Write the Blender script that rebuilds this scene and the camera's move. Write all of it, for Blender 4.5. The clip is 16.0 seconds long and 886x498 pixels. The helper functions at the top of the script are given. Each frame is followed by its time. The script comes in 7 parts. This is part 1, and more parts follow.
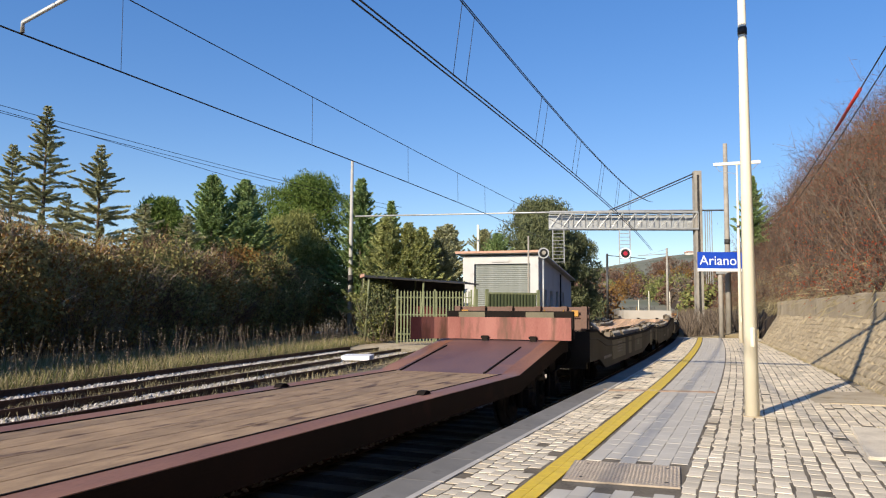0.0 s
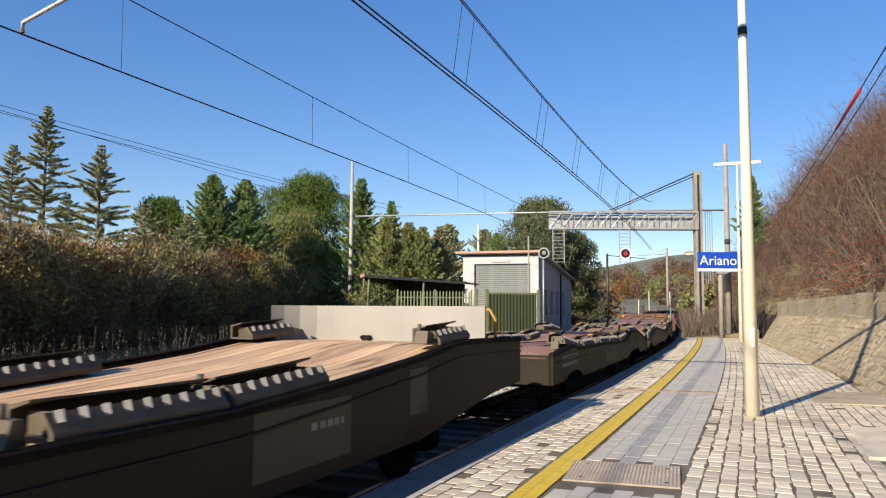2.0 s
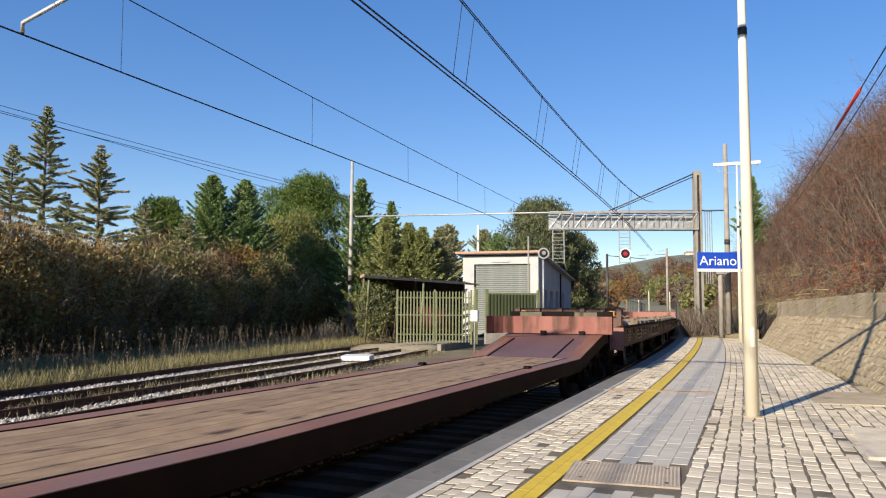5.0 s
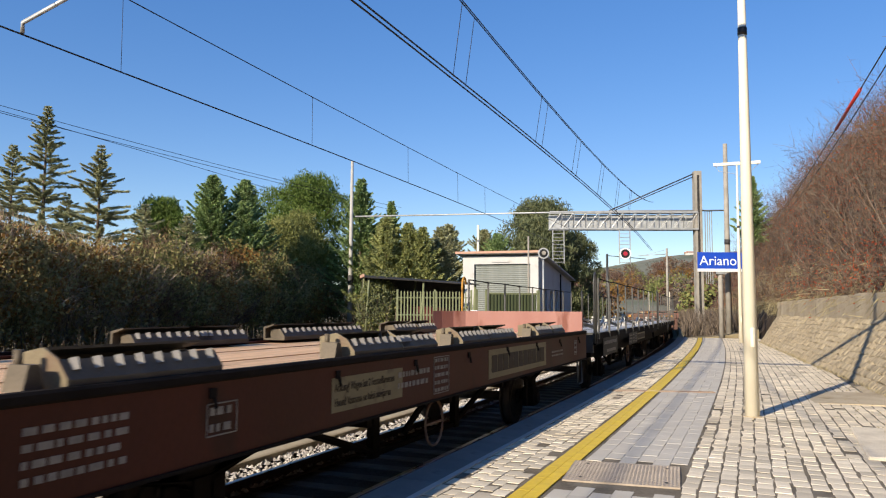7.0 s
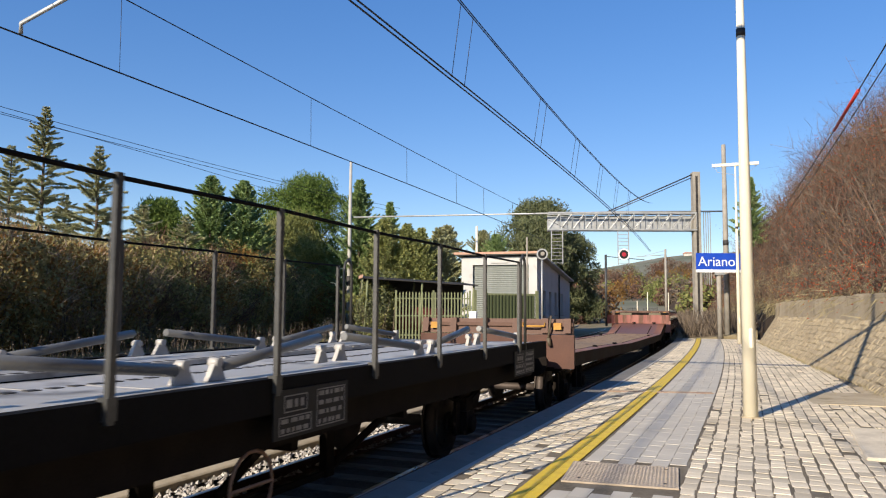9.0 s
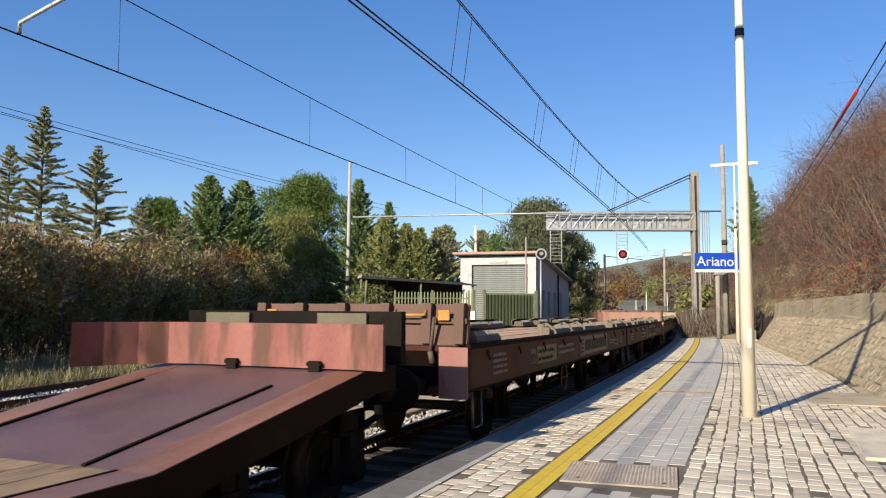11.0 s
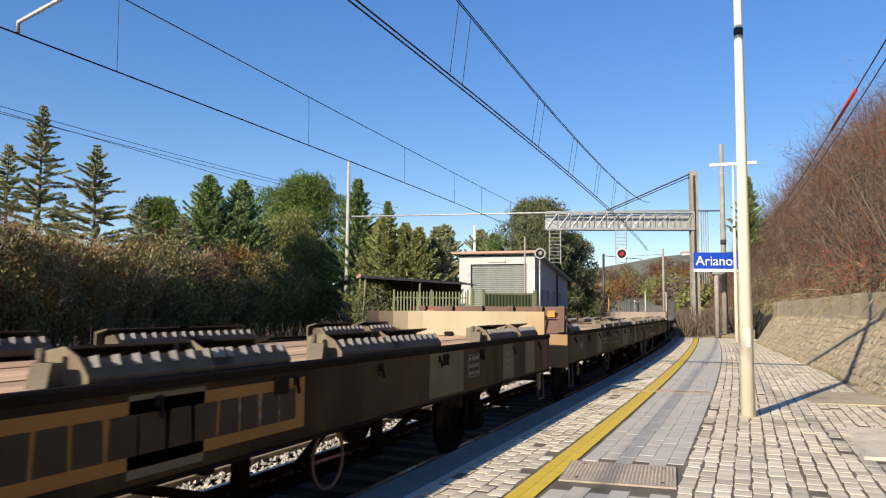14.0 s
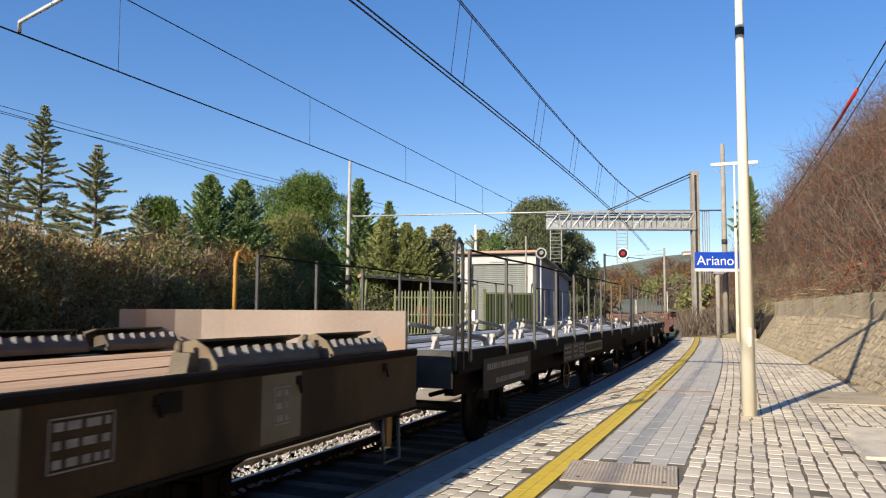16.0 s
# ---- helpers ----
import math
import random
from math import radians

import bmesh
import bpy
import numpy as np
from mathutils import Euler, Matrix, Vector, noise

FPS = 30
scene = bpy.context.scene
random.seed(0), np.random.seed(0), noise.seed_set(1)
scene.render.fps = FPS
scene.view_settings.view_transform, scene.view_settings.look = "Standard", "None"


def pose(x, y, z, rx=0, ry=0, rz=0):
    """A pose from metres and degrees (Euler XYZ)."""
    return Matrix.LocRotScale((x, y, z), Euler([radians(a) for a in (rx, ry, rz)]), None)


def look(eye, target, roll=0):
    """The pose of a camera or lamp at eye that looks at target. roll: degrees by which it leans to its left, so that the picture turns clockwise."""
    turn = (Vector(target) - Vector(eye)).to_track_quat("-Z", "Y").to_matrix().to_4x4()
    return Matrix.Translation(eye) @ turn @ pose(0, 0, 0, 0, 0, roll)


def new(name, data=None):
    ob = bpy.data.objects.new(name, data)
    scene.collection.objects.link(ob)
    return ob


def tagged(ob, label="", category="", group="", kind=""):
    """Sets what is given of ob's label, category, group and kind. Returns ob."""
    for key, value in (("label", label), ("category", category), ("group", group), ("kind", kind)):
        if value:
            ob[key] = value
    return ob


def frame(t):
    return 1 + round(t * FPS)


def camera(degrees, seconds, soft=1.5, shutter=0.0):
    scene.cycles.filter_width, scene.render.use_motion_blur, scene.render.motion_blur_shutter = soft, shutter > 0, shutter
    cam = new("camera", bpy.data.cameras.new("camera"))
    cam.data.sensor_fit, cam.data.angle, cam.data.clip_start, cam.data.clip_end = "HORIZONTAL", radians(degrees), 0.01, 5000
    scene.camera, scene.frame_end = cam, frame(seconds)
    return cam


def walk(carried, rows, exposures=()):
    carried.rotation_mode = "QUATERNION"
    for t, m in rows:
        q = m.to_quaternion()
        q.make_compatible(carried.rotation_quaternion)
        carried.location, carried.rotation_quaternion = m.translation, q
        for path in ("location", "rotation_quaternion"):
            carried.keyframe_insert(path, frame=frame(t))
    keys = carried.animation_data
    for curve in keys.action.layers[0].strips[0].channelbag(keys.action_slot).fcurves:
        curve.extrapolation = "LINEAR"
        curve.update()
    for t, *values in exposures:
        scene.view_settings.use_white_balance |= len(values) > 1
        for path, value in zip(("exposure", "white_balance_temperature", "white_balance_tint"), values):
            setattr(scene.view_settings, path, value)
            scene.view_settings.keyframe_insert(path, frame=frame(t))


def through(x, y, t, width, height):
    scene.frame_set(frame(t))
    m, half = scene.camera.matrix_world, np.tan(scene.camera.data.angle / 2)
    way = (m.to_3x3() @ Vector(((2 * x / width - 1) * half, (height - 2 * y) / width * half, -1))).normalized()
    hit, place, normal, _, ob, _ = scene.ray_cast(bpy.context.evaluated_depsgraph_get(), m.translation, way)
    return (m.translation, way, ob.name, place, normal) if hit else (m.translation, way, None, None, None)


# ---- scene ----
cam = camera(61.03, 16.0, soft=1.15, shutter=0.05)
EYE = (0.0, 0.0, 1.45)


def aim(dx, dy):
    """The camera's small sway: shifts of the view in thousandths, to the right and up."""
    yaw, lift = radians(22.253 + dx * 0.0405), radians(4.643 + dy * 0.0428)
    way = (-math.sin(yaw) * math.cos(lift), math.cos(yaw) * math.cos(lift), math.sin(lift))
    return look(EYE, [e + 10 * w for e, w in zip(EYE, way)], 0.37)


walk(cam, [(t, aim(dx, dy)) for t, dx, dy in (
    (0, 0, 0), (0.5, 0.2, 0), (1, 0, 0), (1.5, -0.2, 0), (2, 0.2, 0), (2.5, -0.1, 0.1), (3, -0.7, 0.1), (3.5, -0.8, 0.3),
    (4, -0.4, 0.2), (5.2, 0, 0.5), (6.5, 0.4, 0.8), (7, 0, 0.4), (7.5, 0, 0.2), (8, 0.1, 1.5), (8.5, -0.6, 1.7), (9, -2.5, 1.8),
    (10.2, -4.2, 1.6), (11.5, -4.6, 1.3), (12, -3, 0.8), (12.5, -2, 0), (13, -5.7, -0.4), (13.5, -7.5, 0), (14, -6.5, 0.6),
    (14.5, -4.9, 0.8), (15, -4.6, 0.4), (15.5, -4.3, -0.1), (16, -4.5, 0))])

# ---- light ----
SUN_UP, SUN_X, SUN_Y = radians(24), -0.278, -0.96
world = bpy.data.worlds.new("sky")
scene.world = world
world.use_nodes = True
wn = world.node_tree.nodes
sky = wn.new("ShaderNodeTexSky")
sky.sky_type, sky.sun_disc = "NISHITA", False
sky.sun_elevation, sky.sun_rotation = SUN_UP, math.pi + 0.282
sky.altitude, sky.air_density, sky.dust_density, sky.ozone_density = 1500, 1.0, 0.05, 1.6
tone = wn.new("ShaderNodeHueSaturation")
tone.inputs["Saturation"].default_value, tone.inputs["Hue"].default_value = 1.68, 0.516
soften = wn.new("ShaderNodeGamma")
soften.inputs["Gamma"].default_value = 0.64
world.node_tree.links.new(sky.outputs[0], soften.inputs["Color"])
world.node_tree.links.new(soften.outputs[0], tone.inputs["Color"])
world.node_tree.links.new(tone.outputs[0], wn["Background"].inputs[0])
wn["Background"].inputs[1].default_value = 0.2
sun = new("sun", bpy.data.lights.new("sun", "SUN"))
sun.data.energy, sun.data.angle, sun.data.color = 5.0, radians(0.53), (1.0, 0.87, 0.7)
sun.matrix_basis = look((SUN_X * 50, SUN_Y * 50, 50 * math.tan(SUN_UP)), (0, 0, 0))
scene.view_settings.exposure = 0.52


# ---- materials ----
def surf(name, c1, c2, scale=3.0, rough=0.7, metal=0.0, bump=0.3, fine=60.0, spot=None, spot_scale=1.2, spot_at=0.6, rand=0.0,
         island=0.0, stretch=(1, 1, 1), depth=0.01, spec=0.3):
    """Two colours mixed by coarse and fine noise, with stains of a third, relief and random value by piece."""
    m = bpy.data.materials.new(name)
    m.use_nodes = True
    nt = m.node_tree
    b = nt.nodes["Principled BSDF"]
    co = nt.nodes.new("ShaderNodeTexCoord")
    mp = nt.nodes.new("ShaderNodeMapping")
    mp.inputs["Scale"].default_value = stretch
    nt.links.new(co.outputs["Object"], mp.inputs[0])

    def tex(sc, det):
        n = nt.nodes.new("ShaderNodeTexNoise")
        n.inputs["Scale"].default_value, n.inputs["Detail"].default_value = sc, det
        nt.links.new(mp.outputs[0], n.inputs["Vector"])
        return n

    def mix(fac, a, c):
        x = nt.nodes.new("ShaderNodeMix")
        x.data_type = "RGBA"
        nt.links.new(fac, x.inputs[0])
        for sock, v in ((x.inputs[6], a), (x.inputs[7], c)):
            if isinstance(v, tuple):
                sock.default_value = (*v, 1)
            else:
                nt.links.new(v, sock)
        return x.outputs[2]

    def ramp(src, lo, hi):
        r = nt.nodes.new("ShaderNodeMapRange")
        r.inputs[1].default_value, r.inputs[2].default_value = lo, hi
        nt.links.new(src, r.inputs[0])
        return r.outputs[0]

    big, small = tex(scale, 5), tex(fine, 3)
    add = nt.nodes.new("ShaderNodeMath")
    add.operation = "MULTIPLY_ADD"
    nt.links.new(small.outputs[0], add.inputs[0])
    add.inputs[1].default_value = 0.45
    nt.links.new(big.outputs[0], add.inputs[2])
    col = mix(ramp(add.outputs[0], 0.5, 0.95), c1, c2)
    if spot:
        col = mix(ramp(tex(spot_scale, 6).outputs[0], spot_at, spot_at + 0.12), col, spot)
    if rand or island:
        src = nt.nodes.new("ShaderNodeObjectInfo").outputs["Random"] if rand else nt.nodes.new("ShaderNodeNewGeometry").outputs["Random Per Island"]
        amt = rand or island
        hsv = nt.nodes.new("ShaderNodeHueSaturation")
        r = nt.nodes.new("ShaderNodeMapRange")
        r.inputs[3].default_value, r.inputs[4].default_value = 1 - amt, 1 + amt
        nt.links.new(src, r.inputs[0])
        nt.links.new(r.outputs[0], hsv.inputs["Value"])
        nt.links.new(col, hsv.inputs["Color"])
        col = hsv.outputs[0]
    nt.links.new(col, b.inputs["Base Color"])
    rr = nt.nodes.new("ShaderNodeMapRange")
    rr.inputs[3].default_value, rr.inputs[4].default_value = max(0.05, rough - 0.12), min(1, rough + 0.12)
    nt.links.new(big.outputs[0], rr.inputs[0])
    nt.links.new(rr.outputs[0], b.inputs["Roughness"])
    b.inputs["Metallic"].default_value = metal
    b.inputs["Specular IOR Level"].default_value = spec
    if bump:
        bp = nt.nodes.new("ShaderNodeBump")
        bp.inputs["Strength"].default_value, bp.inputs["Distance"].default_value = bump, depth
        nt.links.new(add.outputs[0], bp.inputs["Height"])
        nt.links.new(bp.outputs[0], b.inputs["Normal"])
    return m


def leafy(name, c1, c2, through=0.35, island=0.35):
    """Foliage: per-leaf colour and light passing through."""
    m = bpy.data.materials.new(name)
    m.use_nodes = True
    nt = m.node_tree
    b = nt.nodes["Principled BSDF"]
    g = nt.nodes.new("ShaderNodeNewGeometry")
    x = nt.nodes.new("ShaderNodeMix")
    x.data_type = "RGBA"
    x.inputs[6].default_value, x.inputs[7].default_value = (*c1, 1), (*c2, 1)
    nt.links.new(g.outputs["Random Per Island"], x.inputs[0])
    nt.links.new(x.outputs[2], b.inputs["Base Color"])
    b.inputs["Roughness"].default_value = 0.7
    b.inputs["Specular IOR Level"].default_value = 0.2
    tr = nt.nodes.new("ShaderNodeBsdfTranslucent")
    nt.links.new(x.outputs[2], tr.inputs[0])
    ms = nt.nodes.new("ShaderNodeMixShader")
    ms.inputs[0].default_value = through
    nt.links.new(b.outputs[0], ms.inputs[1])
    nt.links.new(tr.outputs[0], ms.inputs[2])
    nt.links.new(ms.outputs[0], nt.nodes["Material Output"].inputs[0])
    return m


def glow(name, col, strength):
    m = bpy.data.materials.new(name)
    m.use_nodes = True
    b = m.node_tree.nodes["Principled BSDF"]
    b.inputs["Base Color"].default_value = (*col, 1)
    b.inputs["Emission Color"].default_value, b.inputs["Emission Strength"].default_value = (*col, 1), strength
    return m


M = dict(
    ground=surf("dry_ground", (0.16, 0.13, 0.075), (0.27, 0.22, 0.13), 0.6, 0.95, bump=0.6, fine=9, depth=0.05, spot=(0.12, 0.12, 0.05), spot_scale=0.25),
    dirt=surf("pale_dirt", (0.36, 0.29, 0.19), (0.5, 0.42, 0.29), 1.4, 0.95, bump=0.5, fine=22, depth=0.02, spot=(0.24, 0.19, 0.1), spot_scale=2.2),
    # bed colour is darkened to hold the shade below the train
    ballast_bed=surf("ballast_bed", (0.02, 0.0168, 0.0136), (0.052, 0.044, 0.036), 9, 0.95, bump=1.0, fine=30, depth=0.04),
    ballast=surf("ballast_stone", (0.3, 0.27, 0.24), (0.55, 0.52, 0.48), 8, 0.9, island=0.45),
    rail=surf("rusty_rail", (0.06, 0.032, 0.02), (0.13, 0.07, 0.045), 5, 0.7, 0.3),
    railtop=surf("polished_rail", (0.3, 0.29, 0.28), (0.42, 0.4, 0.38), 5, 0.3, 0.9, bump=0),
    # sleepers are darkened with the bed, for the same shade
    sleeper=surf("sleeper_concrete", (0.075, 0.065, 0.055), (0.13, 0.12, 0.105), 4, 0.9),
    kerb=surf("kerb_concrete", (0.42, 0.397, 0.352), (0.525, 0.495, 0.441), 2.5, 0.85, rand=0.08, spot=(0.316, 0.289, 0.245), spot_scale=3),
    # kerb concrete again, darkened to hold the train's shadow on it
    kerbshade=surf("worn_kerb_concrete", (0.16, 0.153, 0.14), (0.22, 0.21, 0.19), 2.5, 0.85, rand=0.08, spot=(0.12, 0.11, 0.095), spot_scale=3),
    mortar=surf("mossy_joint", (0.09, 0.075, 0.052), (0.22, 0.185, 0.135), 2.5, 0.95, bump=0.6, fine=40, spot=(0.22, 0.2, 0.16), spot_scale=1.2, spot_at=0.56),
    sett=surf("pale_sett", (0.536, 0.464, 0.345), (0.739, 0.656, 0.502), 3, 0.85, rand=0.22, bump=0.3, fine=45, spot=(0.435, 0.372, 0.279), spot_scale=2.3, spot_at=0.62),
    sett_far=surf("pale_sett_far", (0.545, 0.466, 0.338), (0.753, 0.659, 0.491), 0.8, 0.85, island=0.2, bump=0.3, fine=45, spot=(0.416, 0.36, 0.261), spot_scale=0.7, spot_at=0.58),
    slab=surf("smooth_paver", (0.464, 0.428, 0.358), (0.557, 0.518, 0.435), 1.5, 0.8, rand=0.07, bump=0.15, fine=80),
    yellow=surf("worn_yellow_paint", (0.62, 0.42, 0.03), (0.8, 0.58, 0.06), 6, 0.6, bump=0.3, fine=70, spot=(0.42, 0.36, 0.2), spot_scale=7, spot_at=0.66),
    cover=surf("steel_cover", (0.35, 0.29, 0.218), (0.481, 0.405, 0.31), 5, 0.6, 0.25, fine=120),
    rustboard=surf("rusty_channel", (0.2, 0.11, 0.07), (0.34, 0.22, 0.15), 6, 0.8),
    cream=surf("cream_paint", (0.72, 0.66, 0.5), (0.8, 0.75, 0.6), 1.5, 0.45, bump=0.05),
    darkband=surf("dark_band", (0.03, 0.03, 0.03), (0.06, 0.055, 0.05), 5, 0.6),
    galv=surf("galvanised_steel", (0.36, 0.37, 0.36), (0.5, 0.51, 0.5), 4, 0.5, 0.5),
    palegrey=surf("pale_grey_mast_concrete", (0.34, 0.33, 0.3), (0.46, 0.45, 0.41), 2, 0.85, spot=(0.24, 0.225, 0.2), spot_scale=1.2),
    concrete=surf("mast_concrete", (0.24, 0.22, 0.185), (0.36, 0.335, 0.29), 2, 0.9),
    white=surf("white_render", (0.472, 0.472, 0.459), (0.538, 0.538, 0.525), 1.0, 0.9, spot=(0.393, 0.38, 0.353), spot_scale=0.8),
    shutter=surf("grey_shutter", (0.2, 0.22, 0.2), (0.28, 0.3, 0.28), 2, 0.6, 0.1),
    brick=surf("roof_edge", (0.42, 0.24, 0.17), (0.55, 0.34, 0.25), 4, 0.85),
    fence=surf("olive_green_paint", (0.135, 0.153, 0.0765), (0.225, 0.243, 0.135), 3, 0.6),
    fence_rust=surf("green_panel_rust", (0.045, 0.06, 0.028), (0.085, 0.1, 0.05), 2, 0.65, spot=(0.28, 0.13, 0.06), spot_scale=1.2, spot_at=0.58, stretch=(1, 1, 0.2)),
    dark=surf("dark_interior", (0.02, 0.02, 0.02), (0.05, 0.045, 0.04), 3, 0.8),
    redpaint=surf("dull_red_paint", (0.07, 0.016, 0.018), (0.11, 0.03, 0.026), 3, 0.6),
    glass=surf("window_glass", (0.03, 0.035, 0.045), (0.06, 0.065, 0.08), 2, 0.1, spec=0.6, bump=0),
    blue=surf("sign_blue", (0.012, 0.06, 0.42), (0.02, 0.075, 0.48), 2, 0.4, bump=0),
    signwhite=surf("sign_white", (0.8, 0.8, 0.8), (0.86, 0.86, 0.86), 2, 0.5, bump=0),
    wire=surf("copper_wire", (0.03, 0.028, 0.026), (0.06, 0.05, 0.045), 8, 0.5, 0.5, bump=0),
    insul=surf("brown_insulator", (0.06, 0.03, 0.02), (0.12, 0.06, 0.04), 8, 0.25, bump=0),
    redtube=surf("red_cable_guard", (0.5, 0.03, 0.02), (0.6, 0.06, 0.04), 3, 0.5, bump=0),
    stone=surf("revetment_stone", (0.264, 0.212, 0.132), (0.383, 0.319, 0.212), 2.0, 0.95, rand=0.2, bump=0.6, fine=25, depth=0.02),
    stone_far=surf("revetment_stone_far", (0.264, 0.212, 0.132), (0.383, 0.319, 0.212), 2.0, 0.95, island=0.22, bump=0.6, fine=25, depth=0.02),
    parapet=surf("old_parapet", (0.3, 0.24, 0.155), (0.46, 0.385, 0.27), 1.2, 0.95, bump=0.5, fine=20, spot=(0.2, 0.17, 0.11), spot_scale=1.5),
    # dark brown below the twigs, so gaps in the brushwood look dark
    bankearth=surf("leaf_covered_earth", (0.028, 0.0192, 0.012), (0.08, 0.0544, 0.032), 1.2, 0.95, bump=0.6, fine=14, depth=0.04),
    # tan with sunlight put into it, far lighter than the wagon's side paint
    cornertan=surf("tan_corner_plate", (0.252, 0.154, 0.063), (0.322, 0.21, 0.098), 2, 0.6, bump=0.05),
    bark=surf("bark", (0.07, 0.05, 0.035), (0.16, 0.12, 0.09), 6, 0.95),
    twig=surf("bare_twig", (0.085, 0.047, 0.032), (0.175, 0.1, 0.067), 3, 0.9, island=0.5, bump=0),
    hedge_twig=surf("pale_brown_twig", (0.26, 0.185, 0.12), (0.46, 0.35, 0.25), 3, 0.9, island=0.5, bump=0),
    twig_grey=surf("grey_twig", (0.085, 0.068, 0.05), (0.18, 0.14, 0.105), 3, 0.9, island=0.5, bump=0),
    needle=leafy("fir_needles", (0.25, 0.26, 0.13), (0.56, 0.55, 0.33), 0.25),
    needle2=leafy("blue_fir_needles", (0.14, 0.221, 0.08), (0.421, 0.52, 0.221), 0.25),
    feather=leafy("yellow_green_needles", (0.2, 0.24, 0.085), (0.52, 0.52, 0.22), 0.3),
    pine=leafy("pine_needles", (0.075, 0.127, 0.025), (0.188, 0.253, 0.0625), 0.3),
    cedar=leafy("cedar_needles", (0.0858, 0.107, 0.0501), (0.215, 0.229, 0.114), 0.25),
    shrub=leafy("shrub_leaves", (0.15, 0.132, 0.048), (0.43, 0.36, 0.15), 0.3),
    olive=leafy("olive_leaves", (0.131, 0.153, 0.0437), (0.328, 0.328, 0.115), 0.3),
    autumn=leafy("autumn_leaves", (0.19, 0.095, 0.03), (0.34, 0.2, 0.06), 0.4),
    redleaf=leafy("red_leaves", (0.3, 0.05, 0.025), (0.46, 0.12, 0.045), 0.4),
    drygrass=leafy("dry_grass", (0.255, 0.212, 0.102), (0.425, 0.365, 0.221), 0.3),
    greengrass=leafy("green_grass", (0.1, 0.13, 0.03), (0.22, 0.22, 0.08), 0.3),
    # grey-olive, with the haze of distance mixed into the colour
    hill=surf("far_hillside", (0.14, 0.15, 0.1), (0.24, 0.22, 0.155), 0.012, 0.95, bump=0, fine=0.12, spot=(0.122, 0.139, 0.0814), spot_scale=0.02, spot_at=0.5),
    houses=surf("far_house", (0.6, 0.55, 0.48), (0.75, 0.7, 0.64), 0.5, 0.9, bump=0),
    # the train; side paints are darkened to carry the shade on that side
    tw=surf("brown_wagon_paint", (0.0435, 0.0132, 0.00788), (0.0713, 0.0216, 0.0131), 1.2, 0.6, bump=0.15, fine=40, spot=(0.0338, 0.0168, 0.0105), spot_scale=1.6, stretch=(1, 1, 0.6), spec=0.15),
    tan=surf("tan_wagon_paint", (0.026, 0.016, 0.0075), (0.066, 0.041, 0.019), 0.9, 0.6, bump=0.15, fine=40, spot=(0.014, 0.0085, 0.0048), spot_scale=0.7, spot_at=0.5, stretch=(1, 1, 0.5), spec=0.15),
    greyw=surf("grey_brown_wagon_paint", (0.0149, 0.0119, 0.00883), (0.0298, 0.0238, 0.0177), 1.1, 0.6, bump=0.15, fine=40, spot=(0.0149, 0.0101, 0.00716), spot_scale=0.9, spec=0.15),
    olivew=surf("olive_grey_wagon_paint", (0.0638, 0.0561, 0.0425), (0.102, 0.0892, 0.068), 1.0, 0.6, bump=0.15, fine=40, spot=(0.0382, 0.0281, 0.0204), spot_scale=1.0, spec=0.15),
    olivedark=surf("dull_olive_brown_paint", (0.02, 0.0165, 0.0115), (0.04, 0.033, 0.023), 1.0, 0.6, bump=0.15, fine=40, spot=(0.018, 0.014, 0.01), spot_scale=1.0, spec=0.12),
    blackw=surf("black_wagon_frame", (0.0048, 0.0045, 0.0042), (0.0108, 0.0096, 0.009), 1.5, 0.8, bump=0.15, fine=40, spec=0.08),
    under=surf("grimy_underframe", (0.008, 0.0064, 0.0056), (0.0192, 0.0152, 0.0128), 3, 0.85, spec=0.08),
    patchdark=surf("faded_olive_patch", (0.05, 0.043, 0.03), (0.08, 0.069, 0.048), 2, 0.7, bump=0.1),
    patch=surf("pale_paint_patch", (0.11, 0.096, 0.062), (0.17, 0.15, 0.1), 2, 0.7, bump=0.1),
    plate=surf("cream_plate", (0.151, 0.126, 0.0693), (0.214, 0.183, 0.107), 3, 0.6, bump=0.05, spot=(0.0882, 0.063, 0.0378), spot_scale=4),
    ochre=surf("ochre_plate", (0.223, 0.11, 0.0258), (0.304, 0.156, 0.0405), 2, 0.6, bump=0.05),
    boardgrey=surf("dark_grey_board", (0.016, 0.016, 0.015), (0.028, 0.027, 0.025), 2, 0.6, bump=0.1, spec=0.15),
    ink=surf("dark_lettering", (0.025, 0.018, 0.012), (0.05, 0.036, 0.024), 4, 0.7, bump=0),
    chalk=surf("white_lettering", (0.16, 0.145, 0.13), (0.27, 0.25, 0.225), 9, 0.7, bump=0),
    wood=surf("weathered_deck_boards", (0.481, 0.288, 0.152), (0.811, 0.54, 0.309), 1.2, 0.7, rand=0.22, bump=0.4, fine=25, stretch=(9, 0.7, 4), spot=(0.18, 0.0925, 0.0552), spot_scale=1.1, spot_at=0.57),
    oldwood=surf("dark_worn_ramp_boards", (0.25, 0.16, 0.085), (0.44, 0.3, 0.17), 2.2, 0.7, rand=0.16, bump=0.5, fine=25, stretch=(4, 1.2, 4), spot=(0.1, 0.055, 0.032), spot_scale=1.6, spot_at=0.58),
    ribdeck=surf("purple_brown_deck_steel", (0.194, 0.104, 0.0808), (0.307, 0.183, 0.14), 2, 0.55, 0.1, bump=0.2, fine=40, spot=(0.365, 0.281, 0.204), spot_scale=3, spot_at=0.62),
